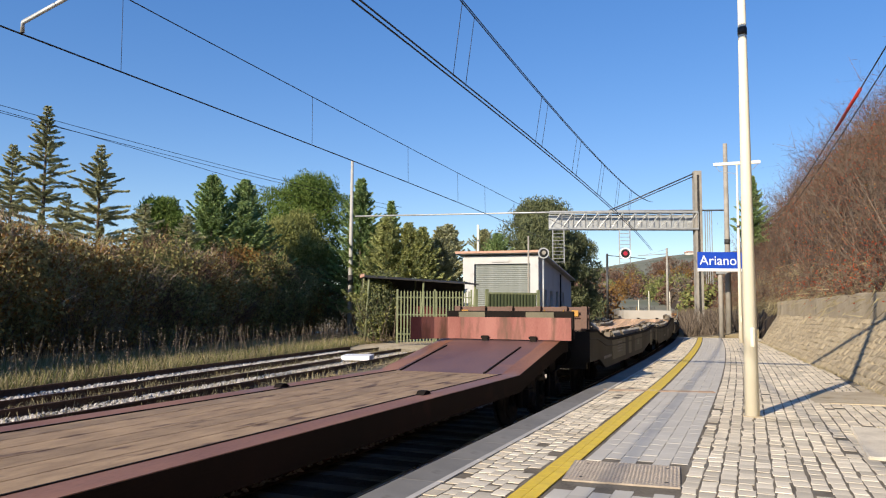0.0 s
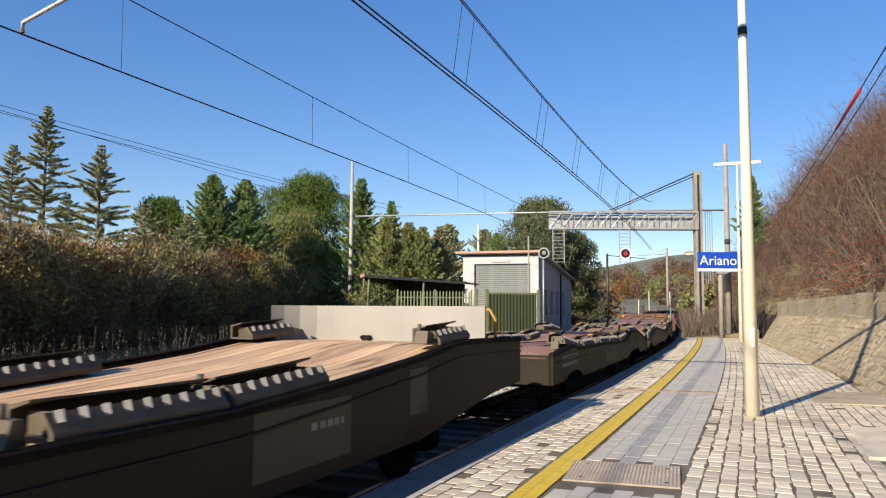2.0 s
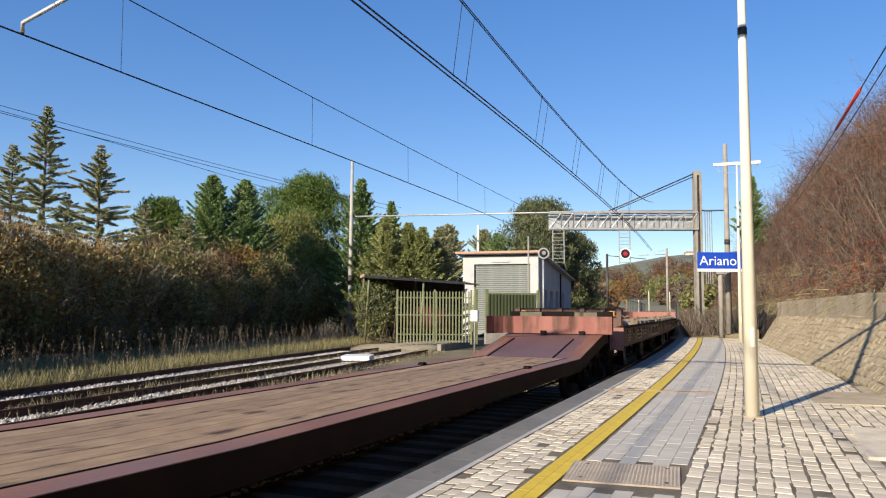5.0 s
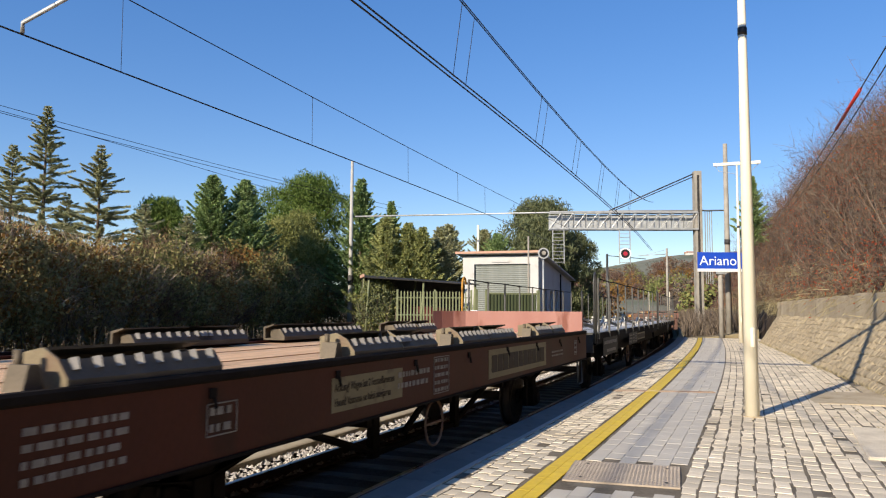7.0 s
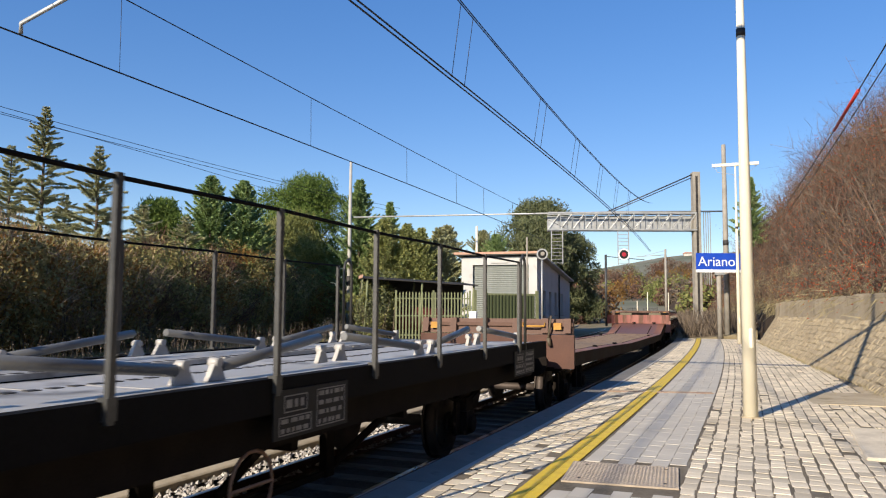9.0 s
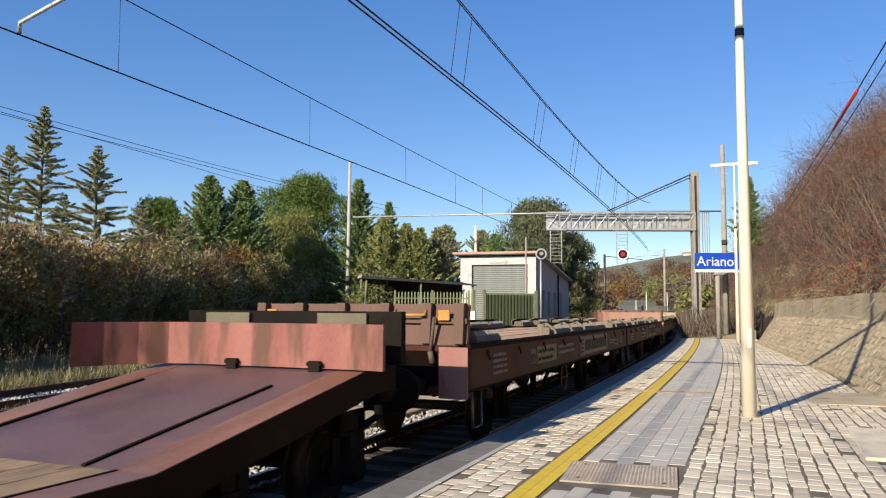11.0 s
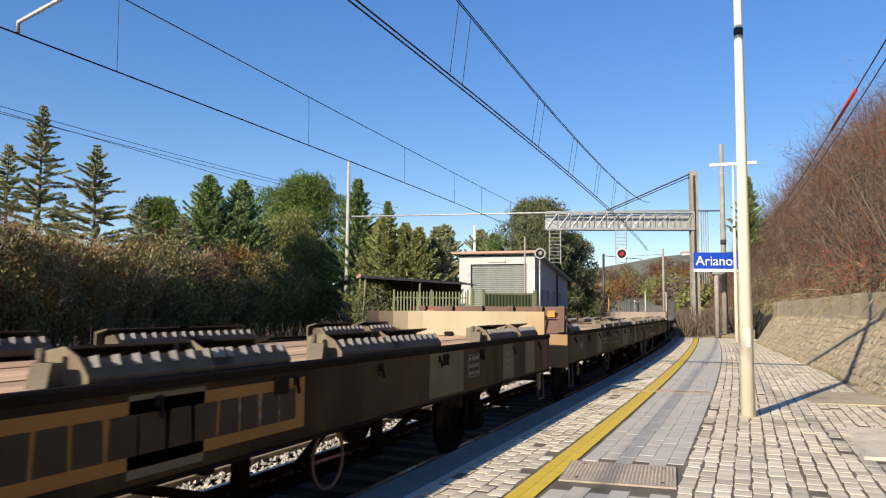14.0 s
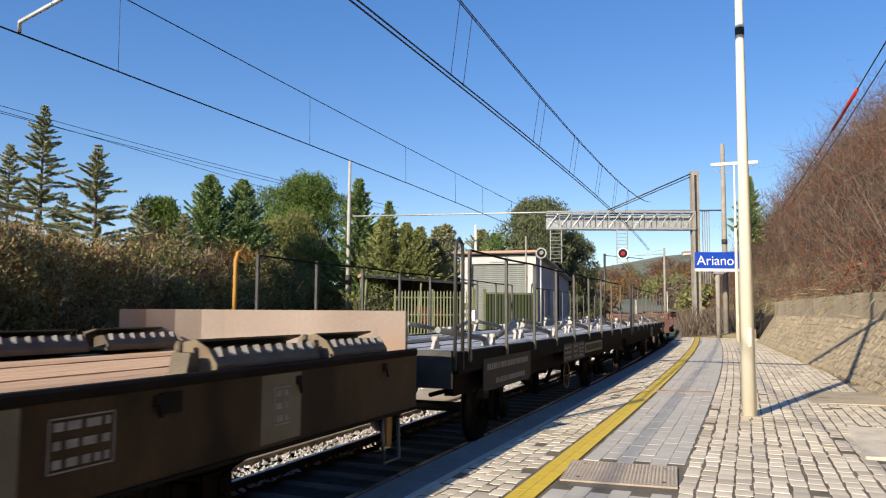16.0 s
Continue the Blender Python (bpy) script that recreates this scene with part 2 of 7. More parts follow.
    rustdeck=surf("rust_deck_steel", (0.188, 0.0837, 0.0534), (0.338, 0.168, 0.106), 1.2, 0.6, 0.1, bump=0.2, fine=30, spot=(0.225, 0.135, 0.119), spot_scale=0.9, spot_at=0.52, stretch=(1.5, 0.5, 1)),
    twdark=surf("dark_rust_beam", (0.07, 0.033, 0.024), (0.12, 0.058, 0.04), 1.4, 0.65, bump=0.2, spot=(0.16, 0.07, 0.04), spot_scale=2.2, spot_at=0.62),
    # same rust as the beam, darkened to hold the shade on the side
    rampside_shaded=surf("dark_rust_side", (0.01, 0.006, 0.0045), (0.024, 0.013, 0.0095), 1.4, 0.7, bump=0.2, spot=(0.035, 0.016, 0.011), spot_scale=2.2, spot_at=0.62, spec=0.06),
    purpledeck=surf("purple_brown_ramp_steel", (0.124, 0.0704, 0.0704), (0.199, 0.116, 0.103), 1.3, 0.5, 0.2, bump=0.2, fine=30, spot=(0.248, 0.124, 0.0828), spot_scale=1.5, spot_at=0.6),
    chock=surf("worn_grey_chock", (0.0822, 0.0654, 0.0444), (0.141, 0.114, 0.0785), 4, 0.6, 0.1, bump=0.2),
    chockend=surf("worn_cream_chock_end", (0.13, 0.105, 0.065), (0.22, 0.18, 0.11), 5, 0.6, bump=0.1, spot=(0.16, 0.11, 0.07), spot_scale=5, spot_at=0.56),
    tooth=surf("scuffed_chock_teeth", (0.24, 0.224, 0.192), (0.336, 0.312, 0.272), 6, 0.5, 0.1, bump=0),
    flap_pink=surf("faded_pink_flap", (0.266, 0.121, 0.0984), (0.329, 0.174, 0.144), 1.2, 0.65, bump=0.15, spot=(0.174, 0.0641, 0.0449), spot_scale=2.2, spot_at=0.54, stretch=(1.4, 1, 0.5)),
    flap_red=surf("weathered_red_flap", (0.204, 0.0646, 0.051), (0.313, 0.136, 0.109), 1.5, 0.65, bump=0.15, spot=(0.12, 0.06, 0.04), spot_scale=2.6, spot_at=0.52, stretch=(1.6, 1, 0.35)),
    flap_rust=surf("rust_streaked_flap", (0.245, 0.137, 0.0936), (0.331, 0.209, 0.151), 1.5, 0.65, bump=0.15, spot=(0.23, 0.108, 0.0648), spot_scale=1.6, stretch=(1, 1, 0.4)),
    flap_brown=surf("brown_ribbed_flap", (0.09, 0.048, 0.033), (0.15, 0.084, 0.06), 1.5, 0.65, bump=0.15, spot=(0.18, 0.078, 0.054), spot_scale=1.4, stretch=(1, 1, 0.5)),
    flap_tan=surf("tan_grey_flap", (0.33, 0.27, 0.17), (0.42, 0.36, 0.25), 1.1, 0.6, bump=0.15, spot=(0.36, 0.25, 0.13), spot_scale=1.2, stretch=(1, 1, 0.5)),
    flap_worn=surf("worn_pinkish_grey_flap", (0.22, 0.17, 0.135), (0.3, 0.25, 0.21), 1.1, 0.6, bump=0.15, spot=(0.3, 0.19, 0.12), spot_scale=1.2, stretch=(1, 1, 0.5)),
    flap_grey=surf("pale_grey_flap", (0.289, 0.276, 0.242), (0.365, 0.348, 0.31), 1.1, 0.6, bump=0.15, spot=(0.425, 0.187, 0.085), spot_scale=1.1, spot_at=0.68),
    lightdeck=surf("bright_deck_panel", (0.4, 0.385, 0.35), (0.52, 0.5, 0.46), 1.4, 0.45, 0.1, bump=0.1, spot=(0.13, 0.115, 0.095), spot_scale=1.3, spot_at=0.56),
    tube=surf("grey_steel_tube", (0.13, 0.13, 0.125), (0.2, 0.2, 0.19), 3, 0.4, 0.5, bump=0.05),
    stake=surf("dark_steel_stake", (0.05, 0.05, 0.048), (0.09, 0.09, 0.085), 3, 0.45, 0.4, bump=0.05),
    orange=surf("orange_yellow_paint", (0.36, 0.17, 0.03), (0.5, 0.27, 0.05), 4, 0.55, bump=0.05),
    greenpaint=surf("green_grey_paint", (0.13, 0.22, 0.19), (0.2, 0.3, 0.26), 4, 0.5, bump=0.05),
    redlamp=surf("red_reflector", (0.48, 0.016, 0.016), (0.56, 0.032, 0.024), 4, 0.3, bump=0),
    tyre=surf("wheel_steel", (0.05, 0.04, 0.035), (0.11, 0.09, 0.08), 4, 0.6, 0.5),
    signal_black=surf("signal_black", (0.012, 0.012, 0.012), (0.02, 0.02, 0.02), 4, 0.5, bump=0),
    signal_red=glow("signal_red_lens", (0.3, 0.015, 0.03), 0.35),
)


# ---- mesh helpers ----
def box(bm, x0, x1, y0, y1, z0, z1):
    v = [bm.verts.new(p) for p in ((x0, y0, z0), (x1, y0, z0), (x1, y1, z0), (x0, y1, z0), (x0, y0, z1), (x1, y0, z1), (x1, y1, z1), (x0, y1, z1))]
    for f in ((3, 2, 1, 0), (4, 5, 6, 7), (0, 1, 5, 4), (1, 2, 6, 5), (2, 3, 7, 6), (3, 0, 4, 7)):
        bm.faces.new([v[i] for i in f])


def prism(bm, prof, a, b, axis="y"):
    """A closed outline pushed along y, with (x, z) points, or along x, with (y, z) points."""
    def at(p, q):
        return (p[0], q, p[1]) if axis == "y" else (q, p[0], p[1]) if axis == "x" else (p[0], p[1], q)
    lo, hi = [bm.verts.new(at(p, a)) for p in prof], [bm.verts.new(at(p, b)) for p in prof]
    n = len(prof)
    faces = [bm.faces.new(lo), bm.faces.new(hi[::-1])]
    faces += [bm.faces.new((lo[(i + 1) % n], lo[i], hi[i], hi[(i + 1) % n])) for i in range(n)]
    bmesh.ops.recalc_face_normals(bm, faces=faces)


def rod(bm, a, b, r, n=8, r2=None):
    a, b = Vector(a), Vector(b)
    q = (b - a).to_track_quat("Z", "Y").to_matrix()
    r2 = r if r2 is None else r2
    ring = [q @ Vector((math.cos(2 * math.pi * i / n), math.sin(2 * math.pi * i / n), 0)) for i in range(n)]
    lo, hi = [bm.verts.new(a + r * w) for w in ring], [bm.verts.new(b + r2 * w) for w in ring]
    for i in range(n):
        f = bm.faces.new((lo[i], lo[(i + 1) % n], hi[(i + 1) % n], hi[i]))
        f.smooth = n > 6
    bm.faces.new(lo[::-1])
    bm.faces.new(hi)


def rods(bm, pts, r, n=6):
    """One bent tube through the points."""
    pts = [Vector(p) for p in pts]
    rings = []
    for i, p in enumerate(pts):
        way = (pts[min(i + 1, len(pts) - 1)] - pts[max(i - 1, 0)]).normalized()
        q = way.to_track_quat("Z", "Y").to_matrix()
        rings.append([bm.verts.new(p + q @ Vector((r * math.cos(2 * math.pi * k / n), r * math.sin(2 * math.pi * k / n), 0))) for k in range(n)])
    for a, b in zip(rings, rings[1:]):
        off = min(range(n), key=lambda o: (b[o].co - a[0].co - (sum((v.co for v in b), Vector()) - sum((v.co for v in a), Vector())) / n).length)
        for k in range(n):
            bm.faces.new((a[k], a[(k + 1) % n], b[(k + 1 + off) % n], b[(k + off) % n])).smooth = True
    bm.faces.new(rings[0][::-1])
    bm.faces.new(rings[-1])


def bevel(bm, w):
    bmesh.ops.bevel(bm, geom=list(bm.edges), offset=w, segments=1, affect="EDGES")


def shape(make, *args, **kw):
    bm = bmesh.new()
    make(bm, *args, **kw)
    return bm


def part(name, bm, material, parent=None, label="", m=None):
    """Links a bmesh as one mesh object under a thing or a part."""
    me = bpy.data.meshes.new(name)
    bm.to_mesh(me)
    bm.free()
    me.materials.append(M[material])
    ob = new(name, me)
    ob.parent = parent
    if m is not None:
        ob.matrix_basis = m
    if label:
        ob["label"] = label
    return ob


def again(ob, m, parent=None):
    """Another piece on the same mesh."""
    c = new(ob.name.split(".")[0], ob.data)
    c.parent = parent or ob.parent
    c.matrix_basis = m
    if "label" in ob:
        c["label"] = ob["label"]
    return c


def thing(name, label, category, m=None, group="", kind=""):
    ob = tagged(new(name), label, category, group, kind)
    if m is not None:
        ob.matrix_basis = m
    return ob


def quads(name, v, material, parent=None):
    """One mesh from an array of quads (n, 4, 3)."""
    v = np.asarray(v, dtype=np.float32)
    n = len(v)
    me = bpy.data.meshes.new(name)
    me.vertices.add(4 * n)
    me.vertices.foreach_set("co", v.reshape(-1))
    me.loops.add(4 * n)
    me.loops.foreach_set("vertex_index", np.arange(4 * n, dtype=np.int32))
    me.polygons.add(n)
    me.polygons.foreach_set("loop_start", np.arange(n, dtype=np.int32) * 4)
    me.update(calc_edges=True)
    me.materials.append(M[material])
    ob = new(name, me)
    ob.parent = parent
    return ob


def text(name, words, size, material, parent, m, squeeze=1.0):
    cu = bpy.data.curves.new(name, "FONT")
    cu.body, cu.size, cu.extrude = words, size, 0.002
    cu.materials.append(M[material])
    ob = new(name, cu)
    ob.parent = parent
    ob.matrix_basis = m @ Matrix.Diagonal((squeeze, 1, 1, 1))
    return ob


# ---- the line of the railway: straight, then a wide bend to the left ----
BEND, BEND_FROM, RAIL_Z, TRACK_X = 600.0, 10.0, -0.42, -4.5


def along(x, s):
    """The place beside the line: x metres right of the origin, s metres on, and its heading."""
    if s <= BEND_FROM:
        return x, s, 0.0
    a = (s - BEND_FROM) / BEND
    return -BEND + (BEND + x) * math.cos(a), BEND_FROM + (BEND + x) * math.sin(a), a


def strip(bm, prof, s0, s1, step=3.0):
    """An outline of (x, z) points carried along the line."""
    n = max(1, int(math.ceil((s1 - s0) / step)))
    if s0 < BEND_FROM < s1:
        cuts = [s0] + list(np.linspace(BEND_FROM, s1, n + 1))
    else:
        cuts = list(np.linspace(s0, s1, n + 1))
    rings = []
    for s in cuts:
        ring = []
        for x, z in prof:
            px, py, _ = along(x, s)
            ring.append(bm.verts.new((px, py, z)))
        rings.append(ring)
    k = len(prof)
    for a, b in zip(rings, rings[1:]):
        for i in range(k):
            bm.faces.new((a[i], a[(i + 1) % k], b[(i + 1) % k], b[i]))
    bm.faces.new(rings[0][::-1])
    bm.faces.new(rings[-1])
    bmesh.ops.recalc_face_normals(bm, faces=bm.faces)


# ---- ground and hills: one sheet ----
def lerp(x, xs, ys):
    return float(np.interp(x, xs, ys))


def terrain(x, y):
    r, a = math.hypot(x, y), math.degrees(math.atan2(-x, y))
    top = lerp(a, (-180, -100, -40, 0, 3, 7, 9, 11, 14, 36, 43, 53, 70, 110, 180), (30, 30, 40, 50, 48, 43, 40, 36, 28, 18, 34, 42, 40, 30, 30))
    far = lerp(r, (0, 60, 110, 250, 560, 900, 5000), (0, 0, 0.01, 0.16, 0.93, 1.0, 1.1))
    z = -0.62 + far * top * (1 + 0.12 * noise.noise(Vector((x / 130, y / 130, 0))) + 0.05 * noise.noise(Vector((x / 35, y / 35, 3))))
    if a > 20 and r > 26:
        z += lerp(r, (26, 40, 60, 110), (0, 0.05, 0.3, 1.6)) * lerp(a, (20, 32), (0, 1))
    return z + (0.05 * noise.noise(Vector((x / 1.7, y / 1.7, 7))) if r < 60 and x < -16 else 0)


def make_ground():
    bm = bmesh.new()
    radii = [0, 3, 6, 9, 12, 15, 18, 21, 24, 28, 32, 37, 43, 50, 60, 75, 95, 120, 150, 190, 240, 300, 370, 450, 540, 640, 760, 900, 1200, 2000, 4500]
    n, rings = 180, []
    for r in radii[1:]:
        rings.append([bm.verts.new((r * math.sin(-i * 2 * math.pi / n), r * math.cos(i * 2 * math.pi / n), terrain(r * math.sin(-i * 2 * math.pi / n), r * math.cos(i * 2 * math.pi / n)))) for i in range(n)])
    mid = bm.verts.new((0, 0, -0.62))
    for i in range(n):
        bm.faces.new((mid, rings[0][i], rings[0][(i + 1) % n]))
        for a, b in zip(rings, rings[1:]):
            bm.faces.new((a[i], b[i], b[(i + 1) % n], a[(i + 1) % n]))
    bmesh.ops.recalc_face_normals(bm, faces=bm.faces)
    for f in bm.faces:
        f.smooth = True
    ob = part("ground", bm, "ground")
    ob.data.materials.append(M["hill"])
    for p in ob.data.polygons:
        p.material_index = 1 if math.hypot(p.center.x, p.center.y) > 110 else 0
    return tagged(ob, "dry grassy ground rising to distant hills", "ground", kind="structure")


make_ground()


# ---- tracks ----
def rail_profile(x):
    return [(x + a, RAIL_Z + b) for a, b in ((-0.07, -0.17), (0.07, -0.17), (0.07, -0.155), (0.012, -0.14), (0.012, -0.04), (0.035, -0.03), (0.035, -0.006),
                                             (-0.035, -0.006), (-0.035, -0.03), (-0.012, -0.04), (-0.012, -0.14), (-0.07, -0.155))]


def track(name, centre, label, s0=-300, s1=360, used=True):
    th = thing(name, label, "railway track", kind="structure")
    for side in (-0.7525, 0.7525):
        r = part("rail", shape(strip, rail_profile(centre + side), s0, s1, 6), "rail", th)
        if used:
            x = centre + side
            part("running_face", shape(strip, [(x - 0.033, RAIL_Z - 0.006), (x + 0.033, RAIL_Z - 0.006), (x + 0.028, RAIL_Z), (x - 0.028, RAIL_Z)], s0, s1, 6), "railtop", r, "polished running surface")
    base = None
    for i in range(-6, 80):
        px, py, a = along(centre, i * 0.62 + 0.3)
        m = pose(px, py, RAIL_Z - 0.17, rz=math.degrees(a))
        if base is None:
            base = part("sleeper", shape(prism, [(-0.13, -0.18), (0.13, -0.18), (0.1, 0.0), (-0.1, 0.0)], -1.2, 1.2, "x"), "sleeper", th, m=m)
        else:
            again(base, m)
    return th


# shade under the wagons is put into the bed's colour
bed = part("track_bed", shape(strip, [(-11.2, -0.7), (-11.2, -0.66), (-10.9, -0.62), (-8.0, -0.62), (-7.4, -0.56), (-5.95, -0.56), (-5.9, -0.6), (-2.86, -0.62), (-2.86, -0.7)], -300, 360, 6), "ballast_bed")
tagged(bed, "ballast bed under the tracks, darkened for the train's shade", "track bed", kind="structure")
path = part("walkway", shape(strip, [(-7.35, -0.6), (-7.35, -0.47), (-7.3, -0.455), (-5.98, -0.455), (-5.95, -0.47), (-5.95, -0.6)], -60, 200, 4), "dirt")
tagged(path, "pale sandy walkway between the two running tracks", "walkway", kind="structure")
track("track_1", TRACK_X, "running track with polished rails on concrete sleepers")
track("track_2", -9.4, "second running track with rails on concrete sleepers")


def siding_x(kind, y):
    xs, zs = {"d": ((0, 8.6, 11, 14, 18.3, 21.5, 30, 38), (-11.1, -11.15, -11.35, -11.85, -12.3, -12.65, -13.9, -15.3)),
              "b": ((0, 10.6, 14.2, 18, 23.5, 28.5, 35.5, 45), (-13.7, -13.8, -14.45, -15.05, -15.85, -16.5, -17.65, -19.5))}[kind]
    return lerp(y, xs, zs)


def siding(name, kind, gauge, end, label):
    """A rusty siding that swings away to the left."""
    th = thing(name, label, "railway track", kind="structure")
    ys = np.linspace(-12, end, 46)
    cen = [(siding_x(kind, y), y) for y in ys]
    cen = [(np.mean([c[0] for c in cen[max(0, i - 2):i + 3]]), c[1]) for i, c in enumerate(cen)]
    for gx in (0.0, -gauge):
        bm = bmesh.new()
        prof = [(a, b - RAIL_Z * 0) for a, b in ((-0.06, -0.17), (0.06, -0.17), (0.012, -0.14), (0.012, -0.04), (0.035, -0.03), (0.035, 0), (-0.035, 0), (-0.035, -0.03), (-0.012, -0.04), (-0.012, -0.14))]
        rings = [[bm.verts.new((x + gx + a, y, RAIL_Z + b)) for a, b in prof] for x, y in cen]
        for a, b in zip(rings, rings[1:]):
            for i in range(len(prof)):
                bm.faces.new((a[i], a[(i + 1) % len(prof)], b[(i + 1) % len(prof)], b[i]))
        bmesh.ops.recalc_face_normals(bm, faces=bm.faces)
        part("rail", bm, "rail", th)
    base = None
    for i in range(70):
        y = -8 + i * 0.66
        if y > end - 1:
            break
        m = pose(siding_x(kind, y) - gauge / 2, y, RAIL_Z - 0.185)
        if base is None:
            base = part("sleeper", shape(box, -1.2, 1.2, -0.12, 0.12, -0.15, 0.01), "bark", th, "old timber sleeper", m=m)
        else:
            again(base, m)
    return th


siding("track_3", "d", 1.42, 33, "rusty overgrown siding with timber sleepers")
siding("track_4", "b", 1.6, 33.6, "rusty overgrown siding beside dry grass")


def stones():
    """Ballast stones: lumps of eight faces, thick where the sun reaches beside the walkway."""
    rng = np.random.default_rng(5)
    out = []
    for n, x0, x1, y0, y1, size, z in ((5200, -6.1, -5.15, 1, 26, 0.035, -0.55), (2600, -6.0, -5.2, 26, 60, 0.05, -0.55), (2600, -8.4, -7.4, 2, 40, 0.04, -0.57),
                                       (3600, -12.4, -11.15, 6, 33, 0.05, -0.6), (900, -13.4, -12.8, 6, 32, 0.05, -0.6), (3000, -15.3, -13.9, 6, 33, 0.05, -0.6)):
        x, s = rng.uniform(x0, x1, n), rng.uniform(y0, y1, n)
        for i in range(n):
            px, py, _ = along(x[i], s[i])
            d = 0 if x0 > -10 else siding_x("d", py) + 11.1 if x0 > -13 else siding_x("b", py) + 13.8
            r = size * rng.uniform(0.6, 1.5, 6) * (1, 1, 1, 1, 0.8, 0.8)
            c, sn = math.cos(i), math.sin(i)
            ax, ay = np.array((c, sn, 0)), np.array((-sn, c, 0))
            o = np.array((px + d, py, z + size * 0.4))
            p = [o + ax * r[0], o + ay * r[1], o - ax * r[2], o - ay * r[3], o + (0.01, 0, r[4]), o - (0, 0, r[5])]
            for k in range(4):
                out.append((p[k], p[(k + 1) % 4], (p[(k + 1) % 4] + p[4]) / 2, p[4]))
    v = np.array(out)
    ob = quads("ballast", v, "ballast")
    tagged(ob, "pale broken ballast stones beside the rails", "ballast", kind="stuff")


stones()

# ---- platform ----
P_END = 45.0
plat = thing("platform", "paved station platform with a concrete kerb and yellow line", "platform", kind="structure")
part("base", shape(strip, [(-2.84, -0.7), (-2.84, -0.2), (-2.5, -0.005), (3.4, -0.005), (3.4, -0.7)], -25, P_END, 3), "mortar", plat, "dark mossy joints of the paving")


def wall_foot(s):
    return lerp(s, (-10, 5, 18, 23, 30, 38, 60), (2.7, 2.6, 2.02, 1.7, 1.4, 1.13, 0.9))


def on_line(x, s, z=0.0):
    px, py, a = along(x, s)
    return pose(px, py, z, rz=math.degrees(a))


def lay_kerb():
    first = None
    for i in range(-8, 45):
        m = on_line(-2.69, i * 1.0 + 0.5, 0)
        if first is None:
            bm = shape(prism, [(-0.19, -0.16), (0.19, -0.16), (0.19, 0.0), (-0.165, 0.0), (-0.19, -0.025)], -0.496, 0.496)
            first = part("kerb_stone", bm, "kerbshade", plat, "worn grey concrete kerb stone darkened for the train's shade", m=m)
            # lip keeps the sunlit concrete colour, past the edge of the shade
            lip = part("kerb_lip", shape(box, 0.192, 0.25, -0.49, 0.49, -0.05, 0.008), "kerb", plat, "pale stone lip where the kerb's shade ends", m=m)
        else:
            again(first, m)
            again(lip, m)


def lay_yellow():
    first = None
    for i in range(-8, 90):
        m = on_line(-1.68, i * 0.5 + 0.25, 0.004)
        if first is None:
            bm = bmesh.new()
            box(bm, -0.107, -0.002, -0.247, 0.247, -0.04, 0.004)
            box(bm, 0.002, 0.107, -0.247, 0.247, -0.04, 0.004)
            first = part("yellow_tile", bm, "yellow", plat, "worn yellow line tile", m=m)
        else:
            again(first, m)


def sett_mesh(w, l, seed, mat="sett"):
    rng = random.Random(seed)
    bm = bmesh.new()
    ch = 0.004 if mat == "sett" else 0.002
    pts = [(-w / 2, -l / 2), (w / 2, -l / 2), (w / 2, l / 2), (-w / 2, l / 2)]
    j = 0.011 if mat == "sett" else 0.002
    pts = [(x + rng.uniform(-j, j) * 0.7, y + rng.uniform(-j, j)) for x, y in pts]
    low = [bm.verts.new((x, y, -0.035)) for x, y in pts]
    hi = [bm.verts.new((x * (1 - ch / w * 2), y * (1 - ch / l * 2), rng.uniform(-0.0005, 0.0015))) for x, y in pts]
    edge = [bm.verts.new((x, y, -0.0015)) for x, y in pts]
    for i in range(4):
        j = (i + 1) % 4
        bm.faces.new((low[i], low[j], edge[j], edge[i]))
        bm.faces.new((edge[i], edge[j], hi[j], hi[i]))
    bm.faces.new(hi)
    me = bpy.data.meshes.new("sett")
    bm.to_mesh(me)
    bm.free()
    me.materials.append(M[mat])
    return me


